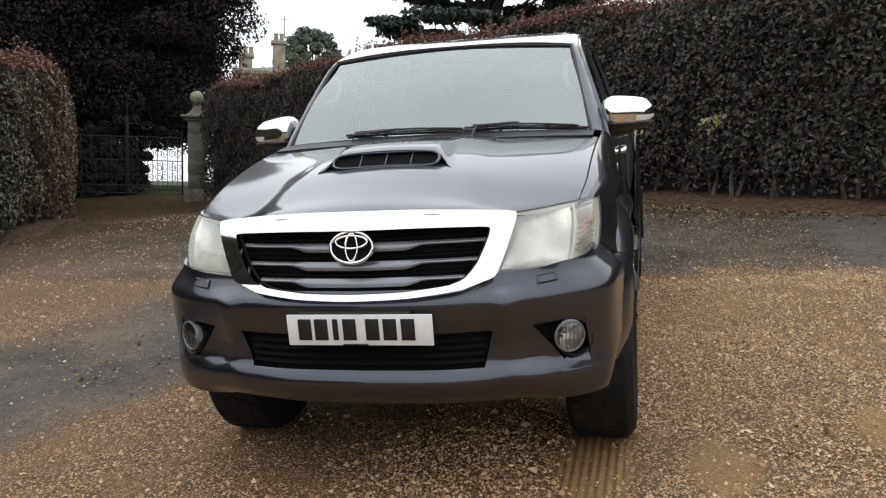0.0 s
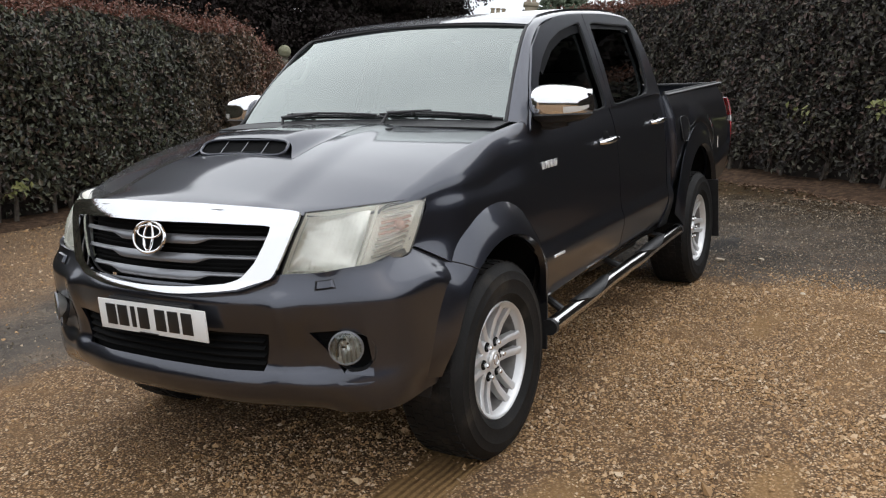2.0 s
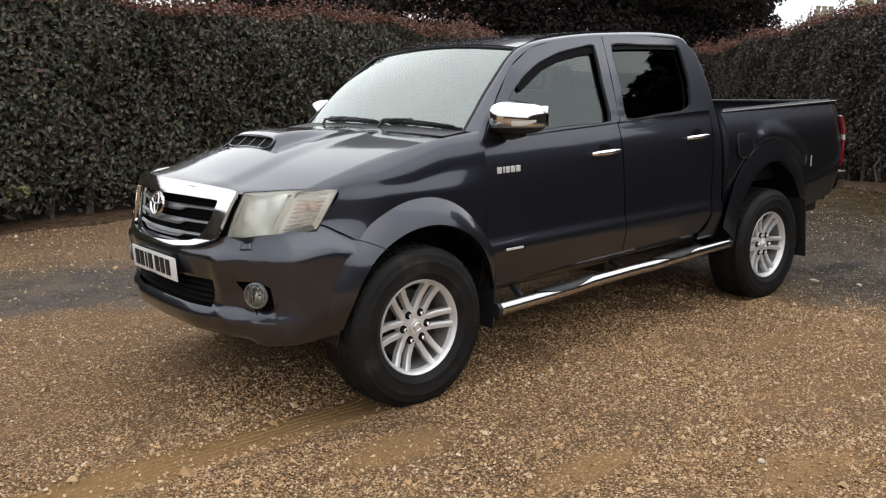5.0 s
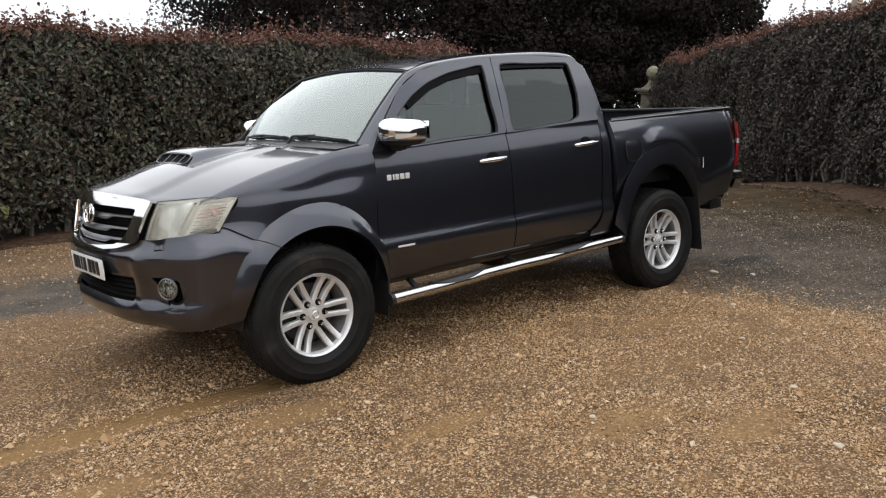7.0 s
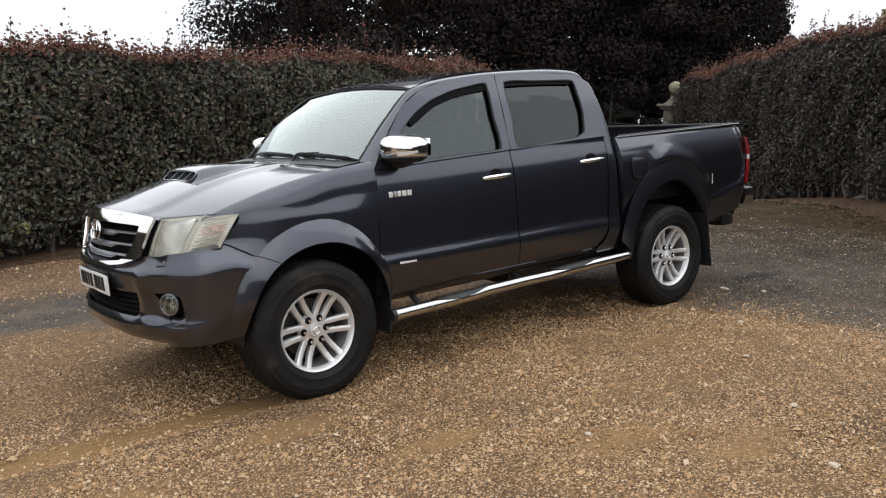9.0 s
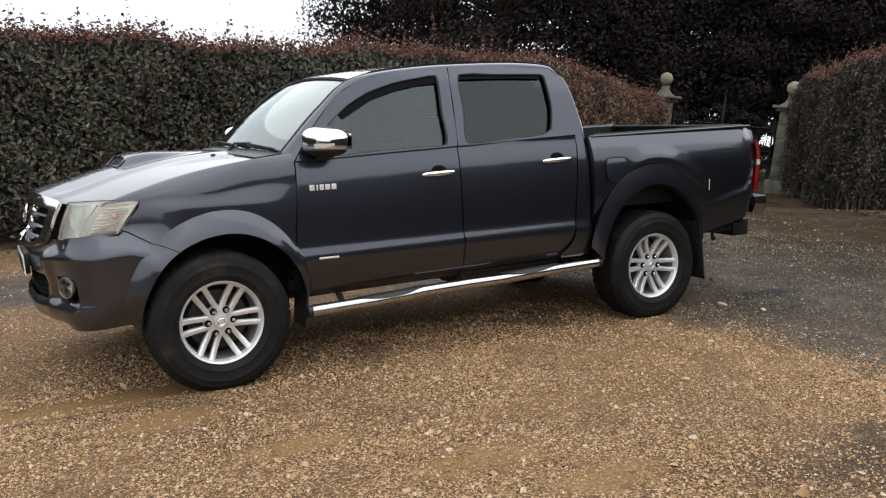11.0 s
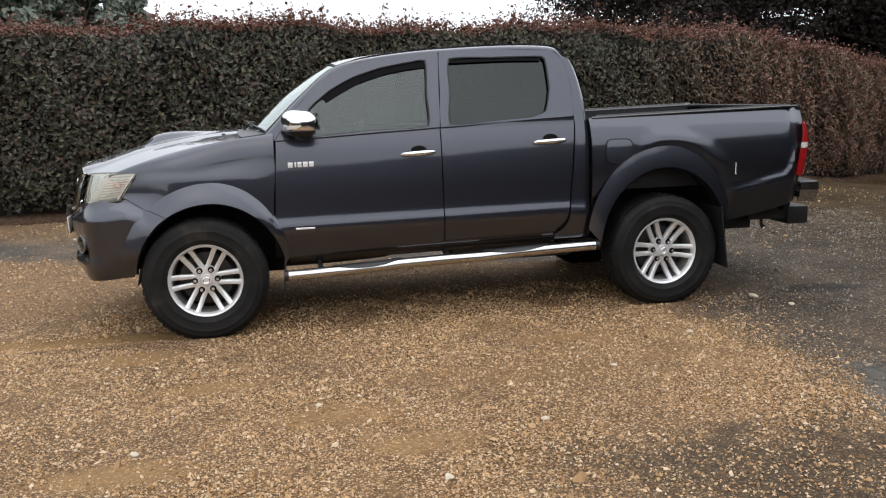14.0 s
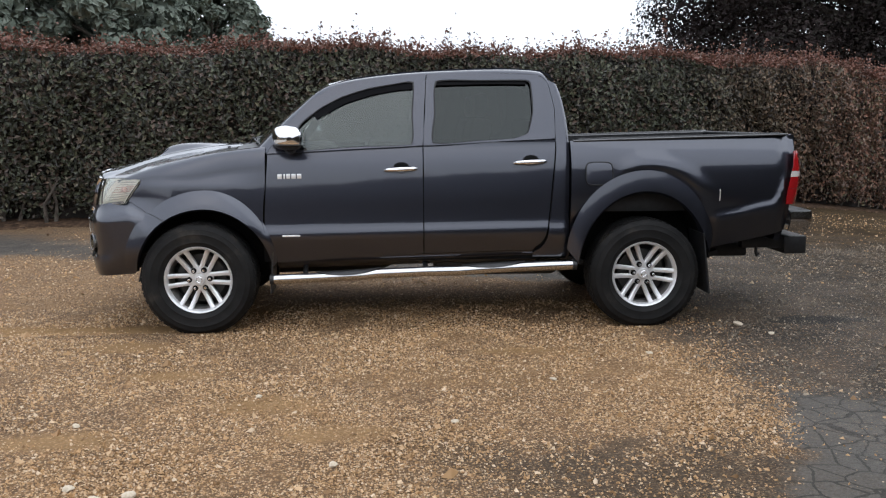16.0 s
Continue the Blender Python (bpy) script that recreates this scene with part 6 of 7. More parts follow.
# ---------- mirrors ----------
for sg in SIDES:
    def power(c, e):
        return math.copysign(abs(c) ** e, c)

    def P_mirror(u, v, grow=0.0, low=-9.0, high=9.0):
        """A fat rounded housing, flat behind where its glass sits."""
        a, b = 2 * math.pi * u, math.pi * (v - 0.5)
        cx, sx, cb, sb = math.cos(a), math.sin(a), math.cos(b), math.sin(b)
        dx, dz, dy = power(cb, 0.60) * power(cx, 0.75), power(cb, 0.60) * power(sx, 0.62), power(sb, 0.60)
        x = 0.655 + (0.118 if dx < 0 else 0.070) * dx * (1 - 0.12 * dy) + 0.026 * dy + grow * dx
        z = 1.330 + (0.080 - 0.010 * dy) * dz - 0.004 * dy + grow * dz
        return (x, sg * (0.903 + (0.122 + grow) * dy), min(max(z, low), high))
    cap = part("door_mirror", sheet(P_mirror, 44, 26), CHROME, truck, "chrome-capped door mirror", form=as_built)
    part("mirror_shell", sheet(lambda u, v: P_mirror(u, v, 0.002, -9.0, 1.284), 44, 26), BLACK, cap, "dark lower shell", form=as_built)
    bm = sheet(lambda u, v: (lerp(0.728, 0.748, u), sg * lerp(0.815, 1.000, u), lerp(1.288, 1.386, v)), 2, 2, 0.004)
    part("mirror_glass", bm, material("mirror_silver", (0.9, 0.9, 0.9), 0.02, 1.0) if sg < 0 else bpy.data.materials["mirror_silver"], cap, form=as_built)
    bm = sheet(lambda u, v: P_mirror(lerp(0.505, 0.545, v), lerp(0.55, 0.93, u), 0.0025), 18, 4)
    part("mirror_indicator", bm, CLEAR_LENS, cap, "clear indicator strip", form=as_built)
    bm = tube(bmesh.new(), [(0.63, sg * 0.752, 1.262), (0.645, sg * 0.80, 1.255), (0.65, sg * 0.865, 1.268)], [0.044, 0.038, 0.034], 10)
    part("mirror_arm", bm, BLACK, cap)
    bm = bmesh.new()
    v3 = [bm.verts.new(place_) for place_ in ((0.545, sg * (door_y(1.235) + 0.003), 1.235), (0.700, sg * (door_y(1.245) + 0.003), 1.245), (0.700, sg * (cab_y(1.36) + 0.003), 1.350), (0.655, sg * (cab_y(1.38) + 0.003), 1.372))]
    bm.faces.new(v3)
    bmesh.ops.solidify(bm, geom=bm.faces[:], thickness=0.004)
    part("mirror_patch", bm, BLACK, truck)

# ---------- load bed ----------
bed_top = lambda x: lerp(1.300, 1.340, (x - 2.56) / 1.56)
bed_prof = pchip([(0.50, 0.730), (0.58, 0.762), (0.70, 0.800), (0.82, 0.828), (0.95, 0.836), (1.10, 0.828), (1.20, 0.806), (1.28, 0.772), (1.34, 0.742)])
tail_x = pchip([(0.55, 4.06), (0.66, 4.10), (0.85, 4.115), (1.10, 4.135), (1.30, 4.150), (1.345, 4.140)])


def bed_step(x, z):
    """The lower body stands proud behind the wheel, under a line that sweeps up to the lamp."""
    line = 0.778 + 0.085 * smooth(3.58, 4.02, x) + 0.26 * smooth(3.96, 4.09, x) ** 1.6
    return 0.021 * (1 - smooth(line - 0.018, line + 0.034, z)) * smooth(3.53, 3.60, x) * smooth(4.10, 4.03, x)


def bed_swell(x, z):
    """A soft shoulder that follows the flare over the wheel."""
    e = math.hypot((x - 3.10) / 0.52, (z - 0.50) / 0.60)
    return 0.014 * smooth(0.99, 1.05, e) * (1 - smooth(1.06, 1.24, e)) * smooth(2.85, 3.0, x) * smooth(0.90, 1.0, z)


def bed_y(x, z):
    return bed_prof(z) - 0.030 * smooth(3.98, 4.14, x) ** 1.5 + bed_step(x, z) + bed_swell(x, z)


for sg in SIDES:
    def P_bed(u, v):
        x = lerp(2.557, 4.125, u)
        zb = max(arch_rear(x), 0.52) if abs(x - 3.075) < 0.46 else lerp(0.54, 0.665, min(max((x - 3.55) / 0.57, 0), 1))
        z = lerp(zb, bed_top(x), v)
        x = lerp(lerp(2.557, 4.125, 0.9), tail_x(z), (u - 0.9) / 0.1) if u > 0.9 else x
        return (x, sg * bed_y(x, z), z)
    side = part("bed_side", sheet(P_bed, 80, 30, 0.012), PAINT, truck)
    bm = sheet(lambda u, v: (lerp(2.58, 4.10, u), sg * lerp(0.770, 0.700, v), bed_top(lerp(2.58, 4.10, u)) + 0.010 * math.sin(math.pi * min(v * 1.4, 1)) - 0.012 * v), 20, 6, 0.010)
    part("bed_rail_cap", bm, BLACK, side, "black plastic rail cap")
    bm = sheet(lambda u, v: (lerp(2.58, 4.06, u), sg * 0.70, lerp(0.82, bed_top(lerp(2.58, 4.06, u)) - 0.01, v)), 4, 2, 0.01)
    part("bed_liner", bm, BLACK, truck)
    bm = tube(bmesh.new(), [(x, sg * 0.735, bed_top(x) + 0.006) for x in np.linspace(2.62, 4.05, 6)], 0.010, 6)
    part("bed_edge_bar", bm, BLACK, truck)
    bm = sheet(lambda u, v: (2.5605 + 0.012 * u ** 3, sg * lerp(0.715, bed_prof(lerp(0.54, 1.295, v)) - 0.001, u), lerp(0.54, 1.295, v)), 5, 10, 0.006)
    part("bed_front_panel", bm, PAINT, side)
    # fuel flap on the near side only
    if sg < 0:
        def P_flap(ang, r):
            c, s_ = math.cos(ang), math.sin(ang)
            k = r / (abs(c) ** 5 + abs(s_) ** 5) ** 0.2
            x, z = 2.749 + 0.093 * k * c, 1.078 + 0.078 * k * s_
            return (x, sg * (bed_y(x, z) + 0.004 + 0.0015 * (1 - min(r, 1) ** 4) + 0.05 * (1.155 - z)), z)
        bm = sheet(lambda u, v: P_flap(u * 2 * math.pi, max(v, 0.02) * 0.95), 40, 8)
        part("fuel_flap", outward(bm, (2.745, 0, 1.075)), PAINT, side)
        bm = tube(bmesh.new(), [P_flap(2 * math.pi * i / 40, 1.0) for i in range(40)], 0.0042, 5, closed=True)
        part("flap_gap", bm, SEAL, side)
    bm = bmesh.new()
    box(bm, 3.592, 3.597, sg * 0.853 - 0.003, sg * 0.853 + 0.003, 0.885, 0.965)
    part("side_reflector", bm, CLEAR_LENS, side)
    # tail lamp wraps the corner
    for nm, z0, z1, ma in (("lower_lens", 0.855, 0.965, RED), ("brake_lens", 0.967, 1.045, RED), ("reverse_lens", 1.047, 1.085, CLEAR_LENS), ("upper_lens", 1.087, 1.225, RED)):
        def P_tail(u, v, z0=z0, z1=z1):
            z = lerp(z0, z1, v)
            edge = lerp(4.085, 4.135, smooth(0.86, 1.22, z))
            x = lerp(edge - 0.01, 4.180 + 0.026 * math.sin(3.14 * (z - 0.85) / 0.38), math.sin(u * math.pi / 2))
            y = lerp(bed_prof(z) + 0.010, 0.715, 1 - math.cos(u * math.pi / 2))
            return (x, sg * y, z)
        if z0 < 0.9:
            tail = part("tail_lamp", sheet(P_tail, 10, 6, 0.01), ma, truck, "red and white tail lamp")
        else:
            part(nm, sheet(P_tail, 10, 6, 0.01), ma, tail)
bm = sheet(lambda u, v: (tail_x(lerp(0.58, 1.33, v)) + 0.012, lerp(-0.73, 0.73, u), lerp(0.58, 1.335, v)), 8, 12, 0.04)
part("tailgate", bm, PAINT, truck)
bm = bmesh.new()
box(bm, 2.60, 4.06, -0.69, 0.69, 0.80, 0.82)
part("bed_floor", bm, BLACK, truck)
bm = bmesh.new()
box(bm, 2.575, 2.60, -0.72, 0.72, 0.60, 1.29, 0.005)
part("bed_headboard", bm, BLACK, truck)
bm = bmesh.new()
box(bm, 4.06, 4.10, -0.70, 0.70, 1.325, 1.345, 0.006)
part("tailgate_cap", bm, BLACK, truck)
# cab back
bm = sheet(lambda u, v: (corner(lerp(0.5, 1.70, v)) - 0.006, lerp(-0.70, 0.70, u) * (1 - 0.15 * v), lerp(0.5, 1.70, v)), 8, 14, 0.01)
part("cab_back", bm, PAINT, truck)
bm = sheet(lambda u, v: (2.548 - 0.05 * v, lerp(-0.52, 0.52, u), lerp(1.36, 1.66, v)), 4, 3, 0.004)
part("rear_window", bm, PRIVACY, truck)
# rear bumper and tow hitch
END = ((4.13, 0.855), (4.24, 0.850), (4.300, 0.815), (4.330, 0.72), (4.345, 0.45), (4.350, 0.0))
end_x, end_y = pchip([(k, p[0]) for k, p in enumerate(END)]), pchip([(k, p[1]) for k, p in enumerate(END)])


def P_rear(u, v):
    q = 1 - abs(2 * u - 1)
    k = 5 * q
    bulge = 0.012 * math.sin(math.pi * v) - 0.030 * (1 - v) ** 2
    x, y = end_x(k), end_y(k)
    return (x + bulge * smooth(0.8, 2.0, k), (y + bulge * smooth(2.2, 1.0, k)) * (-1 if u < 0.5 else 1), lerp(0.648 + 0.012 * smooth(2.0, 0.0, k), 0.796, v))


rear_bumper = part("rear_bumper", sheet(P_rear, 64, 10, 0.010), STEEL, truck, "chrome rear step bumper", form=as_built)
bm = sheet(lambda u, v: (lambda p: (p[0] - 0.004 - 0.14 * v * smooth(0.0, 0.2, 1 - abs(2 * u - 1)), p[1] * (1 - 0.03 * v), 0.797 + 0.010 * math.sin(math.pi * v)))(P_rear(u, 1.0)), 40, 4, 0.014)
part("bumper_tread", bm, BLACK, rear_bumper, "black ribbed step", form=as_built)
bm = bmesh.new()
box(bm, 4.235, 4.405, -0.56, 0.56, 0.450, 0.585, 0.012)
tow = part("tow_bar", bm, BLACK, truck, "black tow bar frame", form=as_built)
for sg in SIDES:
    bm = bmesh.new()
    box(bm, 3.92, 4.24, sg * 0.50 - 0.04, sg * 0.50 + 0.04, 0.495, 0.575, 0.01)
    box(bm, 3.96, 4.12, sg * 0.50 - 0.03, sg * 0.50 + 0.03, 0.565, 0.66, 0.01)
    part("tow_bracket", bm, BLACK, tow, form=as_built)
part("hitch_pin", tube(bmesh.new(), [(4.03, -0.53, 0.52), (4.035, -0.53, 0.46), (4.05, -0.53, 0.44)], [0.012, 0.012, 0.02], 8), BLACK, tow, form=as_built)
# what hangs under the floor, mostly unseen, added to block light beneath
bm = bmesh.new()
box(bm, 1.62, 2.52, -0.66, -0.12, 0.335, 0.50, 0.05)
part("fuel_tank", bm, BLACK, truck, "black fuel tank under the floor", form=as_built)
bm = tube(bmesh.new(), [(0.25, 0.0, 0.46), (0.9, 0.0, 0.43), (1.25, 0.05, 0.43), (1.45, 0.05, 0.45)], [0.20, 0.16, 0.15, 0.08], 12)
part("gearbox", bm, BLACK, truck, form=as_built)
bm = tube(bmesh.new(), [(1.40, 0.05, 0.45), (3.0, 0.0, 0.40)], 0.035, 10)
part("prop_shaft", bm, BLACK, truck, form=as_built)
bm = tube(bmesh.new(), [(0.7, 0.30, 0.42), (1.6, 0.35, 0.40), (2.0, 0.36, 0.40), (2.5, 0.36, 0.42), (2.8, 0.42, 0.60), (3.4, 0.42, 0.58), (3.7, 0.60, 0.48)], [0.03, 0.03, 0.10, 0.10, 0.03, 0.03, 0.03], 10)
part("exhaust", bm, BLACK, truck, "dull exhaust pipe with its silencer", form=as_built)
bm = lathe(bmesh.new(), [(0.46, 0.20), (0.44, 0.30), (0.46, 0.36), (0.55, 0.385), (0.62, 0.36), (0.64, 0.30), (0.62, 0.20)], 32, "z", Matrix.Translation((3.72, 0, 0)))
part("spare_wheel", bm, RUBBER, truck, "spare tyre slung under the load bed", form=as_built)
for sg in SIDES:
    bm = sheet(lambda u, v: (lerp(2.45, 3.72, u), sg * (0.53 + 0.07 * v), 0.46 - 0.115 * math.sin(math.pi * u)), 16, 1, 0.035)
    part("leaf_spring", bm, BLACK, truck, form=as_built)
bm = bmesh.new()
bmesh.ops.create_uvsphere(bm, u_segments=16, v_segments=10, radius=0.14, matrix=Matrix.Translation((3.085, 0.0, 0.36)))
part("differential", bm, BLACK, truck, form=as_built)

# ---------- side steps, mud flaps ----------
for sg in SIDES:
    step_y = 0.835
    pts = [(0.53, 0.370), (0.90, 0.382), (1.12, 0.392), (1.22, 0.402), (1.55, 0.412), (1.78, 0.414), (1.98, 0.426), (2.25, 0.436), (2.57, 0.445)]
    bm = tube(bmesh.new(), [(x, sg * step_y, z) for x, z in pts], 0.035, 16)
    tube(bm, [(0.500, sg * step_y, 0.369), (0.53, sg * step_y, 0.370)], [0.034, 0.036], 16)
    stp = part("side_step", bm, STEEL, truck, "polished tubular side step")
    for x0, x1 in ((0.80, 1.24), (1.80, 2.24)):
        def P_pad(u, v):
            x, a = lerp(x0, x1, u), lerp(2.5, lerp(1.25, 0.30, math.sin(math.pi * u)), v)
            return (x, sg * (step_y + 0.0375 * math.cos(a)), np.interp(x, [p[0] for p in pts], [p[1] for p in pts]) + 0.0375 * math.sin(a))
        bm = sheet(P_pad, 20, 8, 0.004)
        part("step_pad", bm, BLACK, stp, "black grip pad")
    for x in (0.72, 1.55, 2.35):
        bm = tube(bmesh.new(), [(x, sg * 0.82, np.interp(x, [p[0] for p in pts], [p[1] for p in pts])), (x, sg * 0.70, 0.46), (x, sg * 0.45, 0.50)], 0.018, 8)
        part("step_bracket", bm, BLACK, stp)
    part("step_end_cap", tube(bmesh.new(), [(0.485, sg * step_y, 0.369), (0.512, sg * step_y, 0.369)], 0.036, 14), BLACK, stp)
    part("step_end_cap", tube(bmesh.new(), [(2.57, sg * step_y, 0.445), (2.60, sg * step_y, 0.446)], 0.036, 14), BLACK, stp)
    bm = sheet(lambda u, v: (-0.435 + 0.03 * v, sg * lerp(0.60, 0.780, u), lerp(0.355, 0.47, v)), 4, 3, 0.008)
    part("wheel_deflector", bm, BLACK, truck, "black rubber air deflector")
    for x, z0, z1, rake, y0, y1 in ((0.500, 0.27, 0.56, -0.02, 0.62, 0.825), (3.475, 0.235, 0.66, 0.055, 0.60, 0.885)):
        bm = sheet(lambda u, v: (x + rake * (1 - v), sg * lerp(y0, y1, u), lerp(z0, z1, v)), 4, 6, 0.010)
        part("mud_flap", bm, BLACK, truck, "black rubber mud flap")


# ---------- wheels ----------
def make_wheel(x, sg, turn):
    FORM["pickup_truck"] = None
    m = Matrix.Translation((x, 0.783 * sg, 0.372)) @ Matrix.Diagonal((1, sg, 1, 1))
    R = 0.388
    # outward is +y here
    prof = [(-0.105, 0.225), (-0.125, 0.25), (-0.138, 0.30), (-0.132, 0.345), (-0.118, 0.372), (-0.10, 0.383), (-0.05, 0.387), (0.0, 0.388), (0.05, 0.387), (0.10, 0.383),
            (0.118, 0.372), (0.128, 0.354), (0.134, 0.351), (0.135, 0.342), (0.1385, 0.322), (0.1405, 0.318), (0.1385, 0.312), (0.138, 0.295), (0.133, 0.270), (0.1345, 0.264), (0.130, 0.258), (0.118, 0.240), (0.105, 0.226), (0.090, 0.222)]
    bm = lathe(bmesh.new(), [(s, r) for s, r in prof], 72, "y", m)
    for v in bm.verts:
        if v.co.z < 0.004:
            v.co.z = 0.004 + 0.1 * (v.co.z - 0.004)
    bmesh.ops.recalc_face_normals(bm, faces=bm.faces[:])
    tyre = part("wheel", bm, RUBBER, truck, "worn black all-terrain tyre on a silver alloy wheel")
    # tread blocks and shoulder lugs
    bm = bmesh.new()
    for k in range(48):
        a = 2 * math.pi * k / 48
        for s0, s1, sh in ((-0.102, -0.068, 0.0), (-0.060, -0.022, 0.5), (-0.016, 0.016, 0.0), (0.022, 0.060, 0.5), (0.068, 0.102, 0.0)):
            aa = a + sh * 2 * math.pi / 48
            top = 0.3895 if abs(s0 + s1) < 0.15 else 0.3865
            c = Matrix.Rotation(-aa, 4, "Y") @ Matrix.Translation((top - 0.006, (s0 + s1) / 2, 0)) @ Matrix.Diagonal((0.014, s1 - s0, 0.036, 1))
            bmesh.ops.create_cube(bm, size=1, matrix=m @ c)
    for v in bm.verts:
        v.co.z = max(v.co.z, 0.001)
    bmesh.ops.recalc_face_normals(bm, faces=bm.faces[:])
    part("tread", bm, RUBBER, tyre, flat=True)
    bm = lathe(bmesh.new(), [(0.100, 0.228), (0.110, 0.232), (0.116, 0.228), (0.112, 0.220), (0.098, 0.213), (0.080, 0.208)], 64, "y", m)
    bmesh.ops.recalc_face_normals(bm, faces=bm.faces[:])
    part("rim", bm, ALLOY, tyre, "silver alloy rim")
    bm = lathe(bmesh.new(), [(0.080, 0.208), (0.02, 0.202), (-0.06, 0.20), (-0.10, 0.215), (-0.105, 0.228)], 48, "y", m)
    bmesh.ops.recalc_face_normals(bm, faces=bm.faces[:])
    part("rim_barrel", bm, BARREL, tyre, "inner rim, darkened for shade")
    for k in range(6):
        a0 = 2 * math.pi * k / 6 + turn
        for off in (-1, 1):
            bm = bmesh.new()
            rot = m @ Matrix.Rotation(-a0, 4, "Y")
            sec = []
            for t in (0, 0.25, 0.6, 0.9, 1):
                r = lerp(0.055, 0.212, t)
                o = off * lerp(0.025, 0.035, t)
                w = lerp(0.0140, 0.0150, t) * (1.25 if t == 1 else 1)
                yf = lerp(0.072, 0.100, t ** 1.5) - 0.010 * math.sin(math.pi * t)
                sec.append([bm.verts.new(rot @ Vector(p)) for p in ((r, yf - 0.035, o - w), (r, yf - 0.004, o - w), (r, yf, o - w * 0.55), (r, yf, o + w * 0.55), (r, yf - 0.004, o + w), (r, yf - 0.035, o + w))])
            for s in range(len(sec) - 1):
                for q in range(5):
                    bm.faces.new((sec[s][q], sec[s][q + 1], sec[s + 1][q + 1], sec[s + 1][q]))
            bm.faces.new(sec[-1])
            bm.faces.new(sec[0][::-1])
            bmesh.ops.recalc_face_normals(bm, faces=bm.faces[:])
            part("spoke", bm, ALLOY, tyre)
    bm = lathe(bmesh.new(), [(0.03, 0.09), (0.060, 0.088), (0.070, 0.080), (0.072, 0.060), (0.072, 0.040)], 36, "y", m)
    bmesh.ops.recalc_face_normals(bm, faces=bm.faces[:])
    part("hub", bm, ALLOY, tyre)
    bm = lathe(bmesh.new(), [(0.070, 0.040), (0.084, 0.038), (0.090, 0.033), (0.091, 0.0005)], 32, "y", m)
    bmesh.ops.recalc_face_normals(bm, faces=bm.faces[:])
    part("hub_cap", bm, ALLOY, tyre)
    bm = lathe(bmesh.new(), [(0.0915, 0.016), (0.094, 0.019), (0.0915, 0.022)], 24, "y", m)
    part("cap_ring", bm, CHROME, tyre)
    for k in range(6):
        a = 2 * math.pi * k / 6 + turn
        nm = m @ Matrix.Translation((0.0697 * math.cos(a), 0, 0.0697 * math.sin(a)))
        bm = lathe(bmesh.new(), [(0.0705, 0.020), (0.0745, 0.0190), (0.0745, 0.010)], 14, "y", nm)
        part("nut_seat", bm, DARK, tyre)
        bm = lathe(bmesh.new(), [(0.066, 0.0105), (0.090, 0.0105), (0.095, 0.007), (0.095, 0.0003)], 6, "y", nm)
        bmesh.ops.recalc_face_normals(bm, faces=bm.faces[:])
        part("wheel_nut", bm, CHROME, tyre, flat=True)
    bm = lathe(bmesh.new(), [(-0.02, 0.05), (0.0, 0.06), (0.0, 0.165), (-0.02, 0.165), (-0.05, 0.20), (-0.05, 0.02)], 40, "y", m)
    bmesh.ops.recalc_face_normals(bm, faces=bm.faces[:])
    part("brake_disc", bm, material("brake_iron", (0.06, 0.058, 0.055), 0.5, 0.6) if "brake_iron" not in bpy.data.materials else bpy.data.materials["brake_iron"], tyre)

    FORM["pickup_truck"] = body


for wx in (0.0, 3.085):
    for sg in SIDES:
        make_wheel(wx, sg, 0.05 if wx < 1 else -0.09)
for wx in (0.0, 3.085):
    part("axle", tube(bmesh.new(), [(wx, -0.70, 0.372), (wx, 0.70, 0.372)], 0.048, 10), BLACK, truck)

# ---------- cabin ----------
for y in (-0.37, 0.37):
    bm = bmesh.new()
    box(bm, 1.28, 1.80, y - 0.25, y + 0.25, 0.78, 0.98, 0.05)
    seat = part("seat", bm, CLOTH, truck, "grey cloth front seat")
    bm = bmesh.new()
    box(bm, 1.78, 1.94, y - 0.24, y + 0.24, 0.92, 1.48, 0.05, Matrix.Translation((1.8, 0, 0.92)) @ Matrix.Rotation(radians(12), 4, "Y") @ Matrix.Translation((-1.8, 0, -0.92)))
    part("backrest", bm, CLOTH, seat)
    bm = bmesh.new()
    box(bm, 1.93, 2.02, y - 0.13, y + 0.13, 1.47, 1.64, 0.035)
    part("headrest", bm, CLOTH, seat)
bm = bmesh.new()
box(bm, 2.05, 2.40, -0.66, 0.66, 0.80, 1.0, 0.05)
box(bm, 2.36, 2.48, -0.66, 0.66, 0.95, 1.45, 0.04)
part("rear_bench", bm, CLOTH, truck, "grey cloth rear bench")
bm = sheet(lambda u, v: (lerp(0.42, 0.98, v), lerp(-0.68, 0.68, u), 1.215 + 0.045 * math.sin(math.pi * v * 0.9) - 0.35 * smooth(0.7, 1.0, v)), 16, 12, 0.02)
part("dashboard", bm, DASH, truck, "dark grey dashboard")
bm = tube(bmesh.new(), [(1.05 + 0.09 * math.sin(a), 0.37 + 0.185 * math.cos(a), 1.13 + 0.165 * math.sin(a)) for a in np.linspace(0, 2 * math.pi, 32, endpoint=False)], 0.015, 8, closed=True)
tube(bm, [(0.92, 0.37, 1.08), (1.05, 0.37, 1.13)], 0.03, 8)
tube(bm, [(1.05, 0.20, 1.13), (1.05, 0.54, 1.13)], 0.014, 6)
part("steering_wheel", bm, DASH, truck, "black steering wheel")
bm = bmesh.new()
box(bm, 0.60, 2.50, -0.72, 0.72, 0.545, 0.57)
part("cab_floor", bm, DASH, truck)
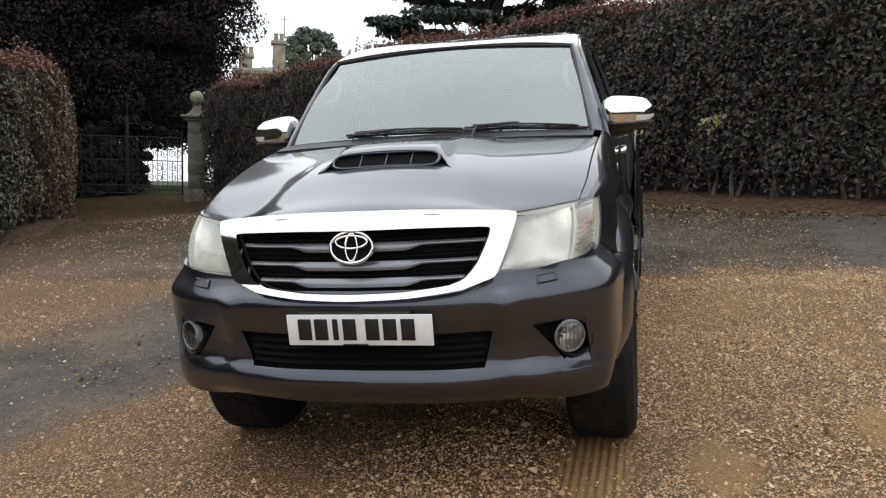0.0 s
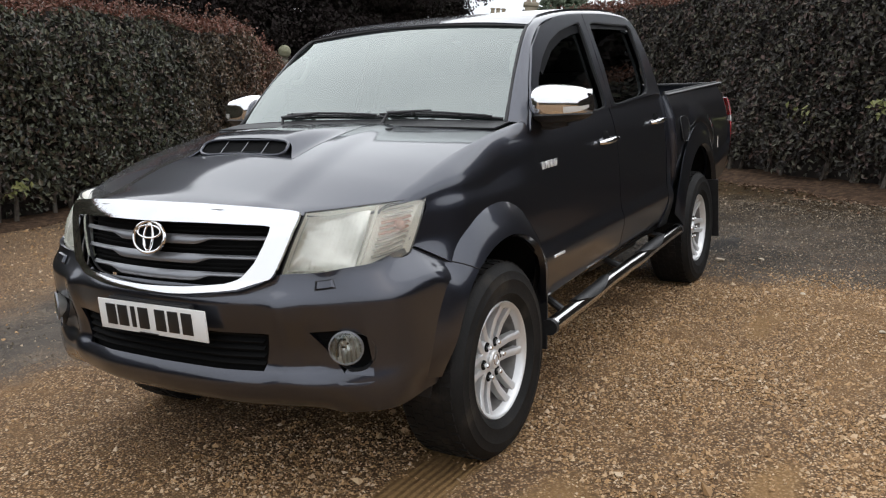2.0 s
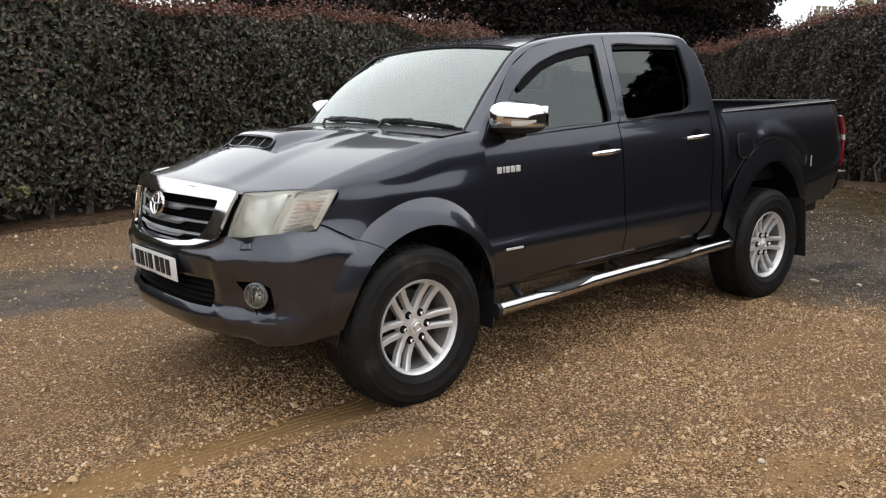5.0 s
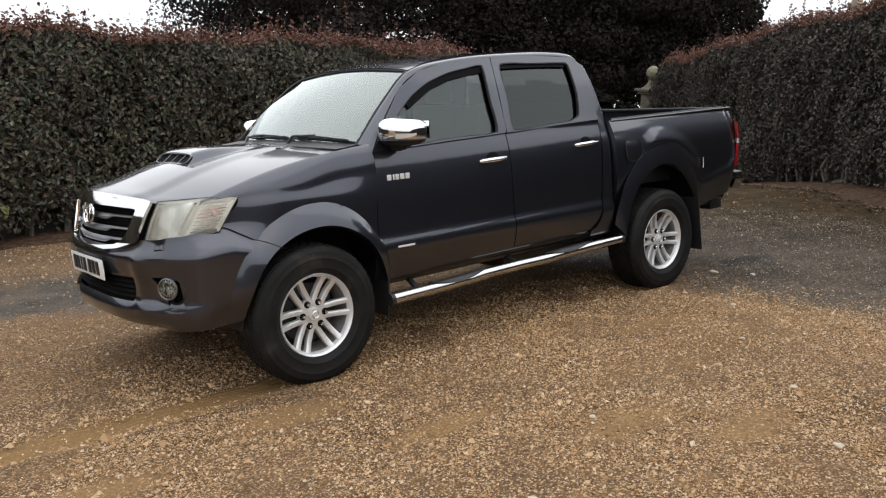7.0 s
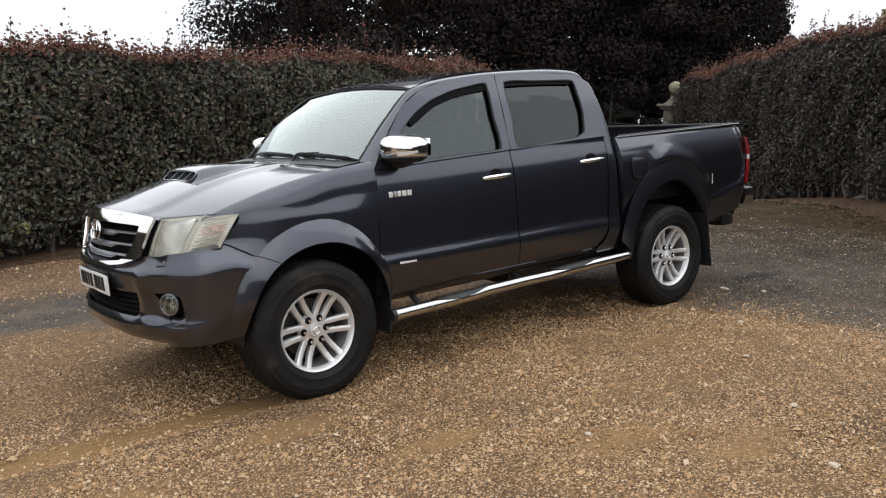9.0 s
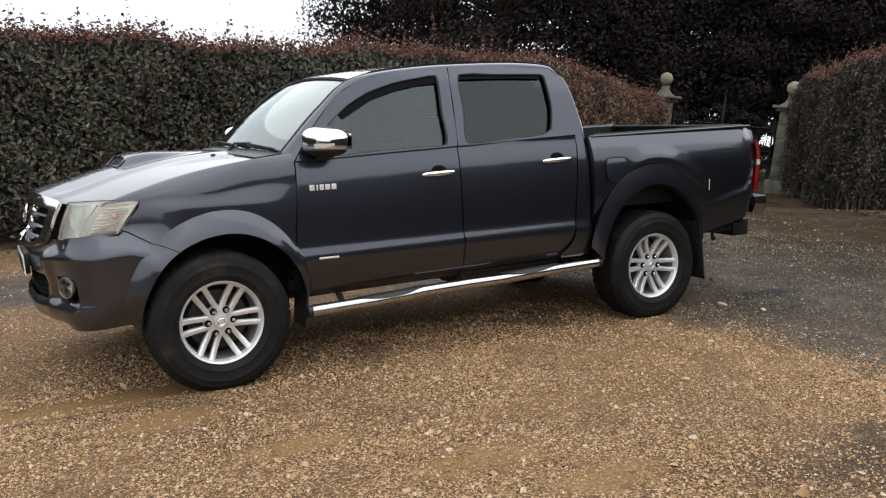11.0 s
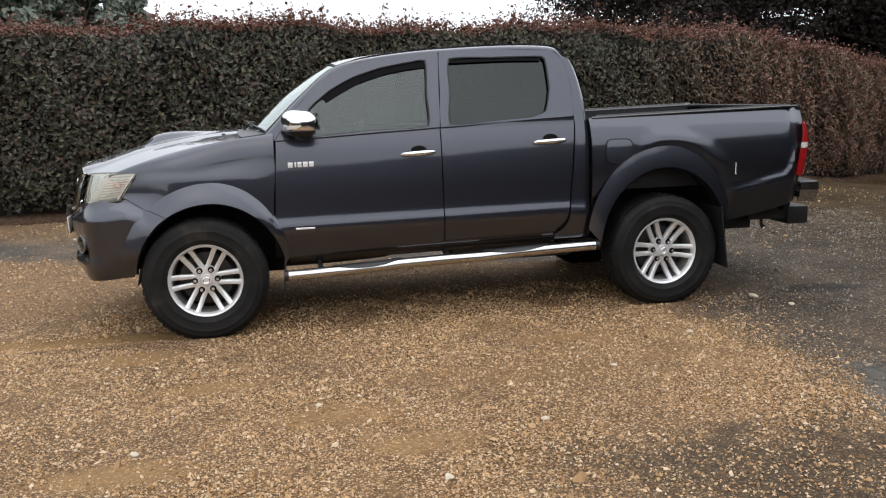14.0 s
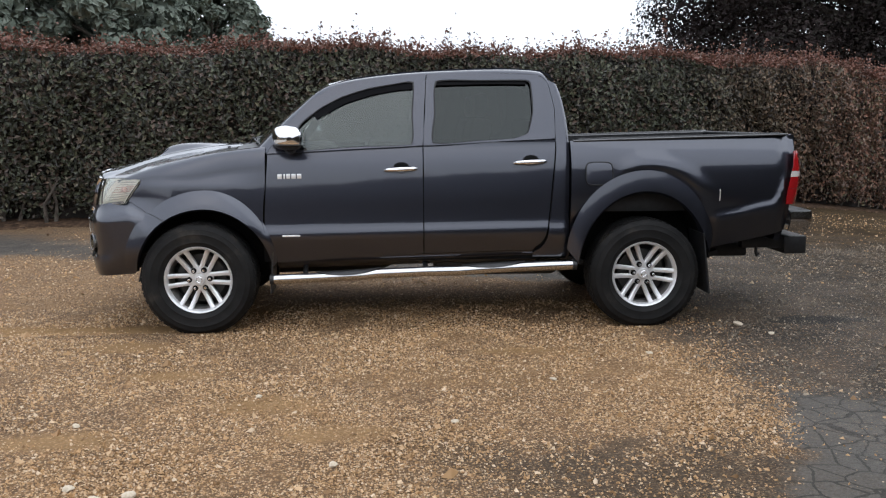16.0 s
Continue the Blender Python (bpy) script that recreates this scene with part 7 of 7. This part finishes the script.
bm = sheet(lambda u, v: (lerp(0.95, 2.48, u), lerp(-0.53, 0.53, v), lerp(roof_c(lerp(0.95, 2.48, u)), roof_e(lerp(0.95, 2.48, u)), abs(2 * v - 1) ** 2.6) - 0.035), 10, 8, 0.004)
part("headlining", bm, CLOTH, truck, "pale cloth headlining")
for sg in SIDES:
    bm = tube(bmesh.new(), [(0.74, sg * 0.61, 1.465), (0.76, sg * 0.575, 1.475), (0.80, sg * 0.560, 1.53), (0.83, sg * 0.565, 1.585), (0.83, sg * 0.60, 1.60)], 0.013, 8)
    part("grab_handle", bm, BEZEL, truck, "cream grab handle")
    bm = sheet(lambda u, v: (lerp(0.62, 2.45, u), sg * lerp(0.735, 0.70, v), lerp(0.58, 1.255, v)), 6, 6, 0.01)
    part("door_card", bm, DASH, truck)

# ---------- loose stones ----------
def pebbles(name, x0, x1, y0, y1, count, size, ma, label, seed, keep):
    rng = np.random.default_rng(seed)
    x, y = rng.uniform(x0, x1, count), rng.uniform(y0, y1, count)
    rim = np.minimum(np.minimum(x - x0, x1 - x), np.minimum(y - y0, y1 - y))
    k = keep(x, y, rng) & (rng.uniform(0, 1, count) < ease(-0.1, 0.75, rim + 0.2 * wander(x, y, 1.4, 3)))
    x, y = x[k], y[k]
    n = len(x)
    r = size * rng.lognormal(0, 0.38, n)
    base = np.array([(1, 0, -0.2), (0, 0.8, -0.2), (-1, 0, -0.2), (0, -0.8, -0.2), (0.3, 0.1, 0.65)])
    v = base[None] * rng.uniform(0.65, 1.25, (n, 5, 1)) + rng.normal(scale=0.22, size=(n, 5, 3))
    a = rng.uniform(0, 6.283, n)
    c, s = np.cos(a)[:, None], np.sin(a)[:, None]
    v = np.stack([v[..., 0] * c - v[..., 1] * s, v[..., 0] * s + v[..., 1] * c, v[..., 2]], -1) * r[:, None, None]
    v += np.stack([x, y, ground_z(x, y) + 0.25 * r], -1)[:, None, :]
    f = np.array([(0, 1, 4), (1, 2, 4), (2, 3, 4), (3, 0, 4)])
    f = (np.arange(n)[:, None, None] * 5 + f[None]).reshape(-1, 3)
    me = mesh_from(name, v.reshape(-1, 3).tolist(), f.tolist(), ma)
    tagged(new(name, me), label, "gravel", kind="stuff")


def on_gravel(x, y, rng):
    lone = 0.55 + 0.45 * ease(-0.35, 0.25, wander(x, y, 1.1, 7))
    return rng.uniform(0, 1, len(x)) < (1 - 0.85 * tarmac_share(x, y)) * lone * (1 - 0.65 * ease(2.9, 3.4, -y + 0.2 * wander(x, y, 1.5, 6)) * ease(1.4, 2.2, x)) * (1 - 0.92 * ease(2.42, 2.62, -y) * ease(4.5, 4.65, x - 0.47 * y)) * (1 - 0.93 * wheel_track(x, y)) * (1 - 0.88 * sandy(x, y))


pebbles("gravel", -3.0, 3.9, -4.9, 0.3, 250000, 0.0053, PEBBLE, "loose tan and cream gravel stones", 61, on_gravel)
pebbles("gravel", -3.2, 3.9, -4.6, 0.2, 2500, 0.011, PEBBLE, "larger stones lying in the gravel", 65, on_gravel)
pebbles("gravel", -3.0, 9.0, 0.0, 7.0, 30000, 0.0085, PEBBLE, "brown gravel strewn over the drive", 62, on_gravel)
pebbles("chippings", 2.6, 7.5, -4.6, 3.0, 60000, 0.0062, CHIPPING, "grey stone chippings on worn tarmac", 63, lambda x, y, rng: rng.uniform(0, 1, len(x)) < tarmac_share(x, y) * (1 - 0.92 * ease(2.42, 2.62, -y) * ease(4.5, 4.65, x - 0.47 * y)))
pebbles("chippings", -3.0, 4.0, 1.4, 4.5, 9000, 0.007, CHIPPING, "grey chippings on wet tarmac", 64, lambda x, y, rng: rng.uniform(0, 1, len(x)) < tarmac_share(x, y))


# ---------- small things ----------
def sprig(along, s, z, seed, label):
    """A pale shoot of bramble out of a hedge."""
    rng = np.random.default_rng(seed)
    x, y, nx, ny = (float(q) for q in along(s))
    z0 = float(ground_z(x, y)) + z
    root = thing("bramble_sprig", None, None, label, "bramble", "pale bramble sprigs")
    pts = [Vector((x + nx * 0.35, y + ny * 0.35, z0 - 0.25)), Vector((x + nx * 0.1, y + ny * 0.1, z0)), Vector((x - nx * 0.08 + ny * 0.15, y - ny * 0.08 - nx * 0.15, z0 + 0.06))]
    part("stem", tube(bmesh.new(), pts, [0.006, 0.005, 0.003], 5), BARK, root)
    k = 22
    t = rng.uniform(0.4, 1.1, k)[:, None]
    c = np.array(pts[1]) + (np.array(pts[2]) - np.array(pts[1])) * t + rng.normal(scale=0.085, size=(k, 3)) * np.array([1, 1, 0.6])
    n = np.array([-nx, -ny, 0.6]) + rng.normal(scale=0.4, size=(k, 3))
    stuff("leaves", leaves_mesh("leaves", c, n, 0.06, LIME_LEAF, rng), "yellow-green leaves", root)


sprig(along_b, 10.3, 0.82, 81, "pale yellow-green bramble sprig in the dark hedge")
sprig(along_b, 9.0, 0.95, 82, "pale yellow-green bramble sprig in the dark hedge")
sprig(along_a, 13.0, 0.42, 83, "pale bramble leaves low in the long hedge")
sprig(along_a, 16.2, 0.40, 84, "pale bramble leaves low in the long hedge")


def stump(x, y, seed):
    """An old grey hedge bole, flared and split into roots."""
    rng = np.random.default_rng(seed)
    z0 = float(ground_z(x, y))
    root = thing("hedge_stump", None, None, "gnarled grey stump with bare roots at the hedge foot", "stump")
    bm = bmesh.new()
    for k in range(5):
        a = 2 * math.pi * k / 5 + rng.uniform(-0.2, 0.2)
        c, d = math.cos(a), math.sin(a)
        tube(bm, [(x + 0.17 * c, y + 0.17 * d, z0 + 0.02), (x + 0.09 * c, y + 0.09 * d, z0 + 0.16), (x + 0.06 * c, y + 0.06 * d, z0 + 0.38), (x + 0.10 * c, y + 0.08 * d, z0 + 0.62)], [0.085, 0.075, 0.06, 0.05], 9)
    part("bole", bm, GREY_BARK, root)
    for k in range(7):
        a = 2 * math.pi * k / 7 + rng.uniform(-0.3, 0.3)
        c, d, far = math.cos(a), math.sin(a), rng.uniform(0.32, 0.55)
        end = float(ground_z(x + far * c, y + far * d))
        part("root", tube(bmesh.new(), [(x + 0.12 * c, y + 0.12 * d, z0 + 0.12), (x + 0.24 * c - 0.03 * d, y + 0.24 * d, z0 + 0.09), (x + far * c, y + far * d + 0.04, end + 0.06)], [0.06, 0.045, 0.02], 7), GREY_BARK, root)


GREY_BARK = mottled("grey_bark", [(0.3, (0.06, 0.052, 0.044)), (0.7, (0.16, 0.142, 0.120))], 16, 0.9, grain=30, depth=0.8)
stump(11.15, 1.35, 88)


def stone(x, y, r, seed):
    rng = np.random.default_rng(seed)
    bm = bmesh.new()
    bmesh.ops.create_icosphere(bm, subdivisions=2, radius=1)
    a = rng.normal(size=(5, 3))
    for v in bm.verts:
        d = v.co.normalized()
        k = 1 + 0.16 * sum(math.sin(2.2 * d.dot(Vector(q)) + i) for i, q in enumerate(a)) / 2
        v.co = Vector((d.x * 1.25, d.y, d.z * 0.55)) * r * k
    thing("stone", bm, PALE_STONE, "pale loose stone lying on the gravel", "stone", "loose pale stones",
          m=Matrix.Translation((x, y, float(ground_z(x, y)) + 0.22 * r)) @ Matrix.Rotation(rng.uniform(0, 6.28), 4, "Z"))


PALE_STONE = mottled("pale_stone", [(0.3, (0.42, 0.34, 0.24)), (0.7, (0.60, 0.52, 0.40))], 60, 0.8, grain=120)
for _i, (_x, _y, _r) in enumerate(((0.16, -3.55, 0.030), (0.28, -3.50, 0.024), (0.02, -3.42, 0.020), (1.05, -3.25, 0.020), (-0.2, -2.7, 0.016), (3.75, -0.89, 0.030), (3.87, -1.17, 0.022),
                                  (2.2, -2.1, 0.016), (-1.6, -2.6, 0.018), (-2.0, -1.6, 0.015), (1.6, -2.75, 0.017), (0.6, -2.3, 0.015), (2.9, -1.6, 0.018))):
    stone(_x, _y, _r, 90 + _i)
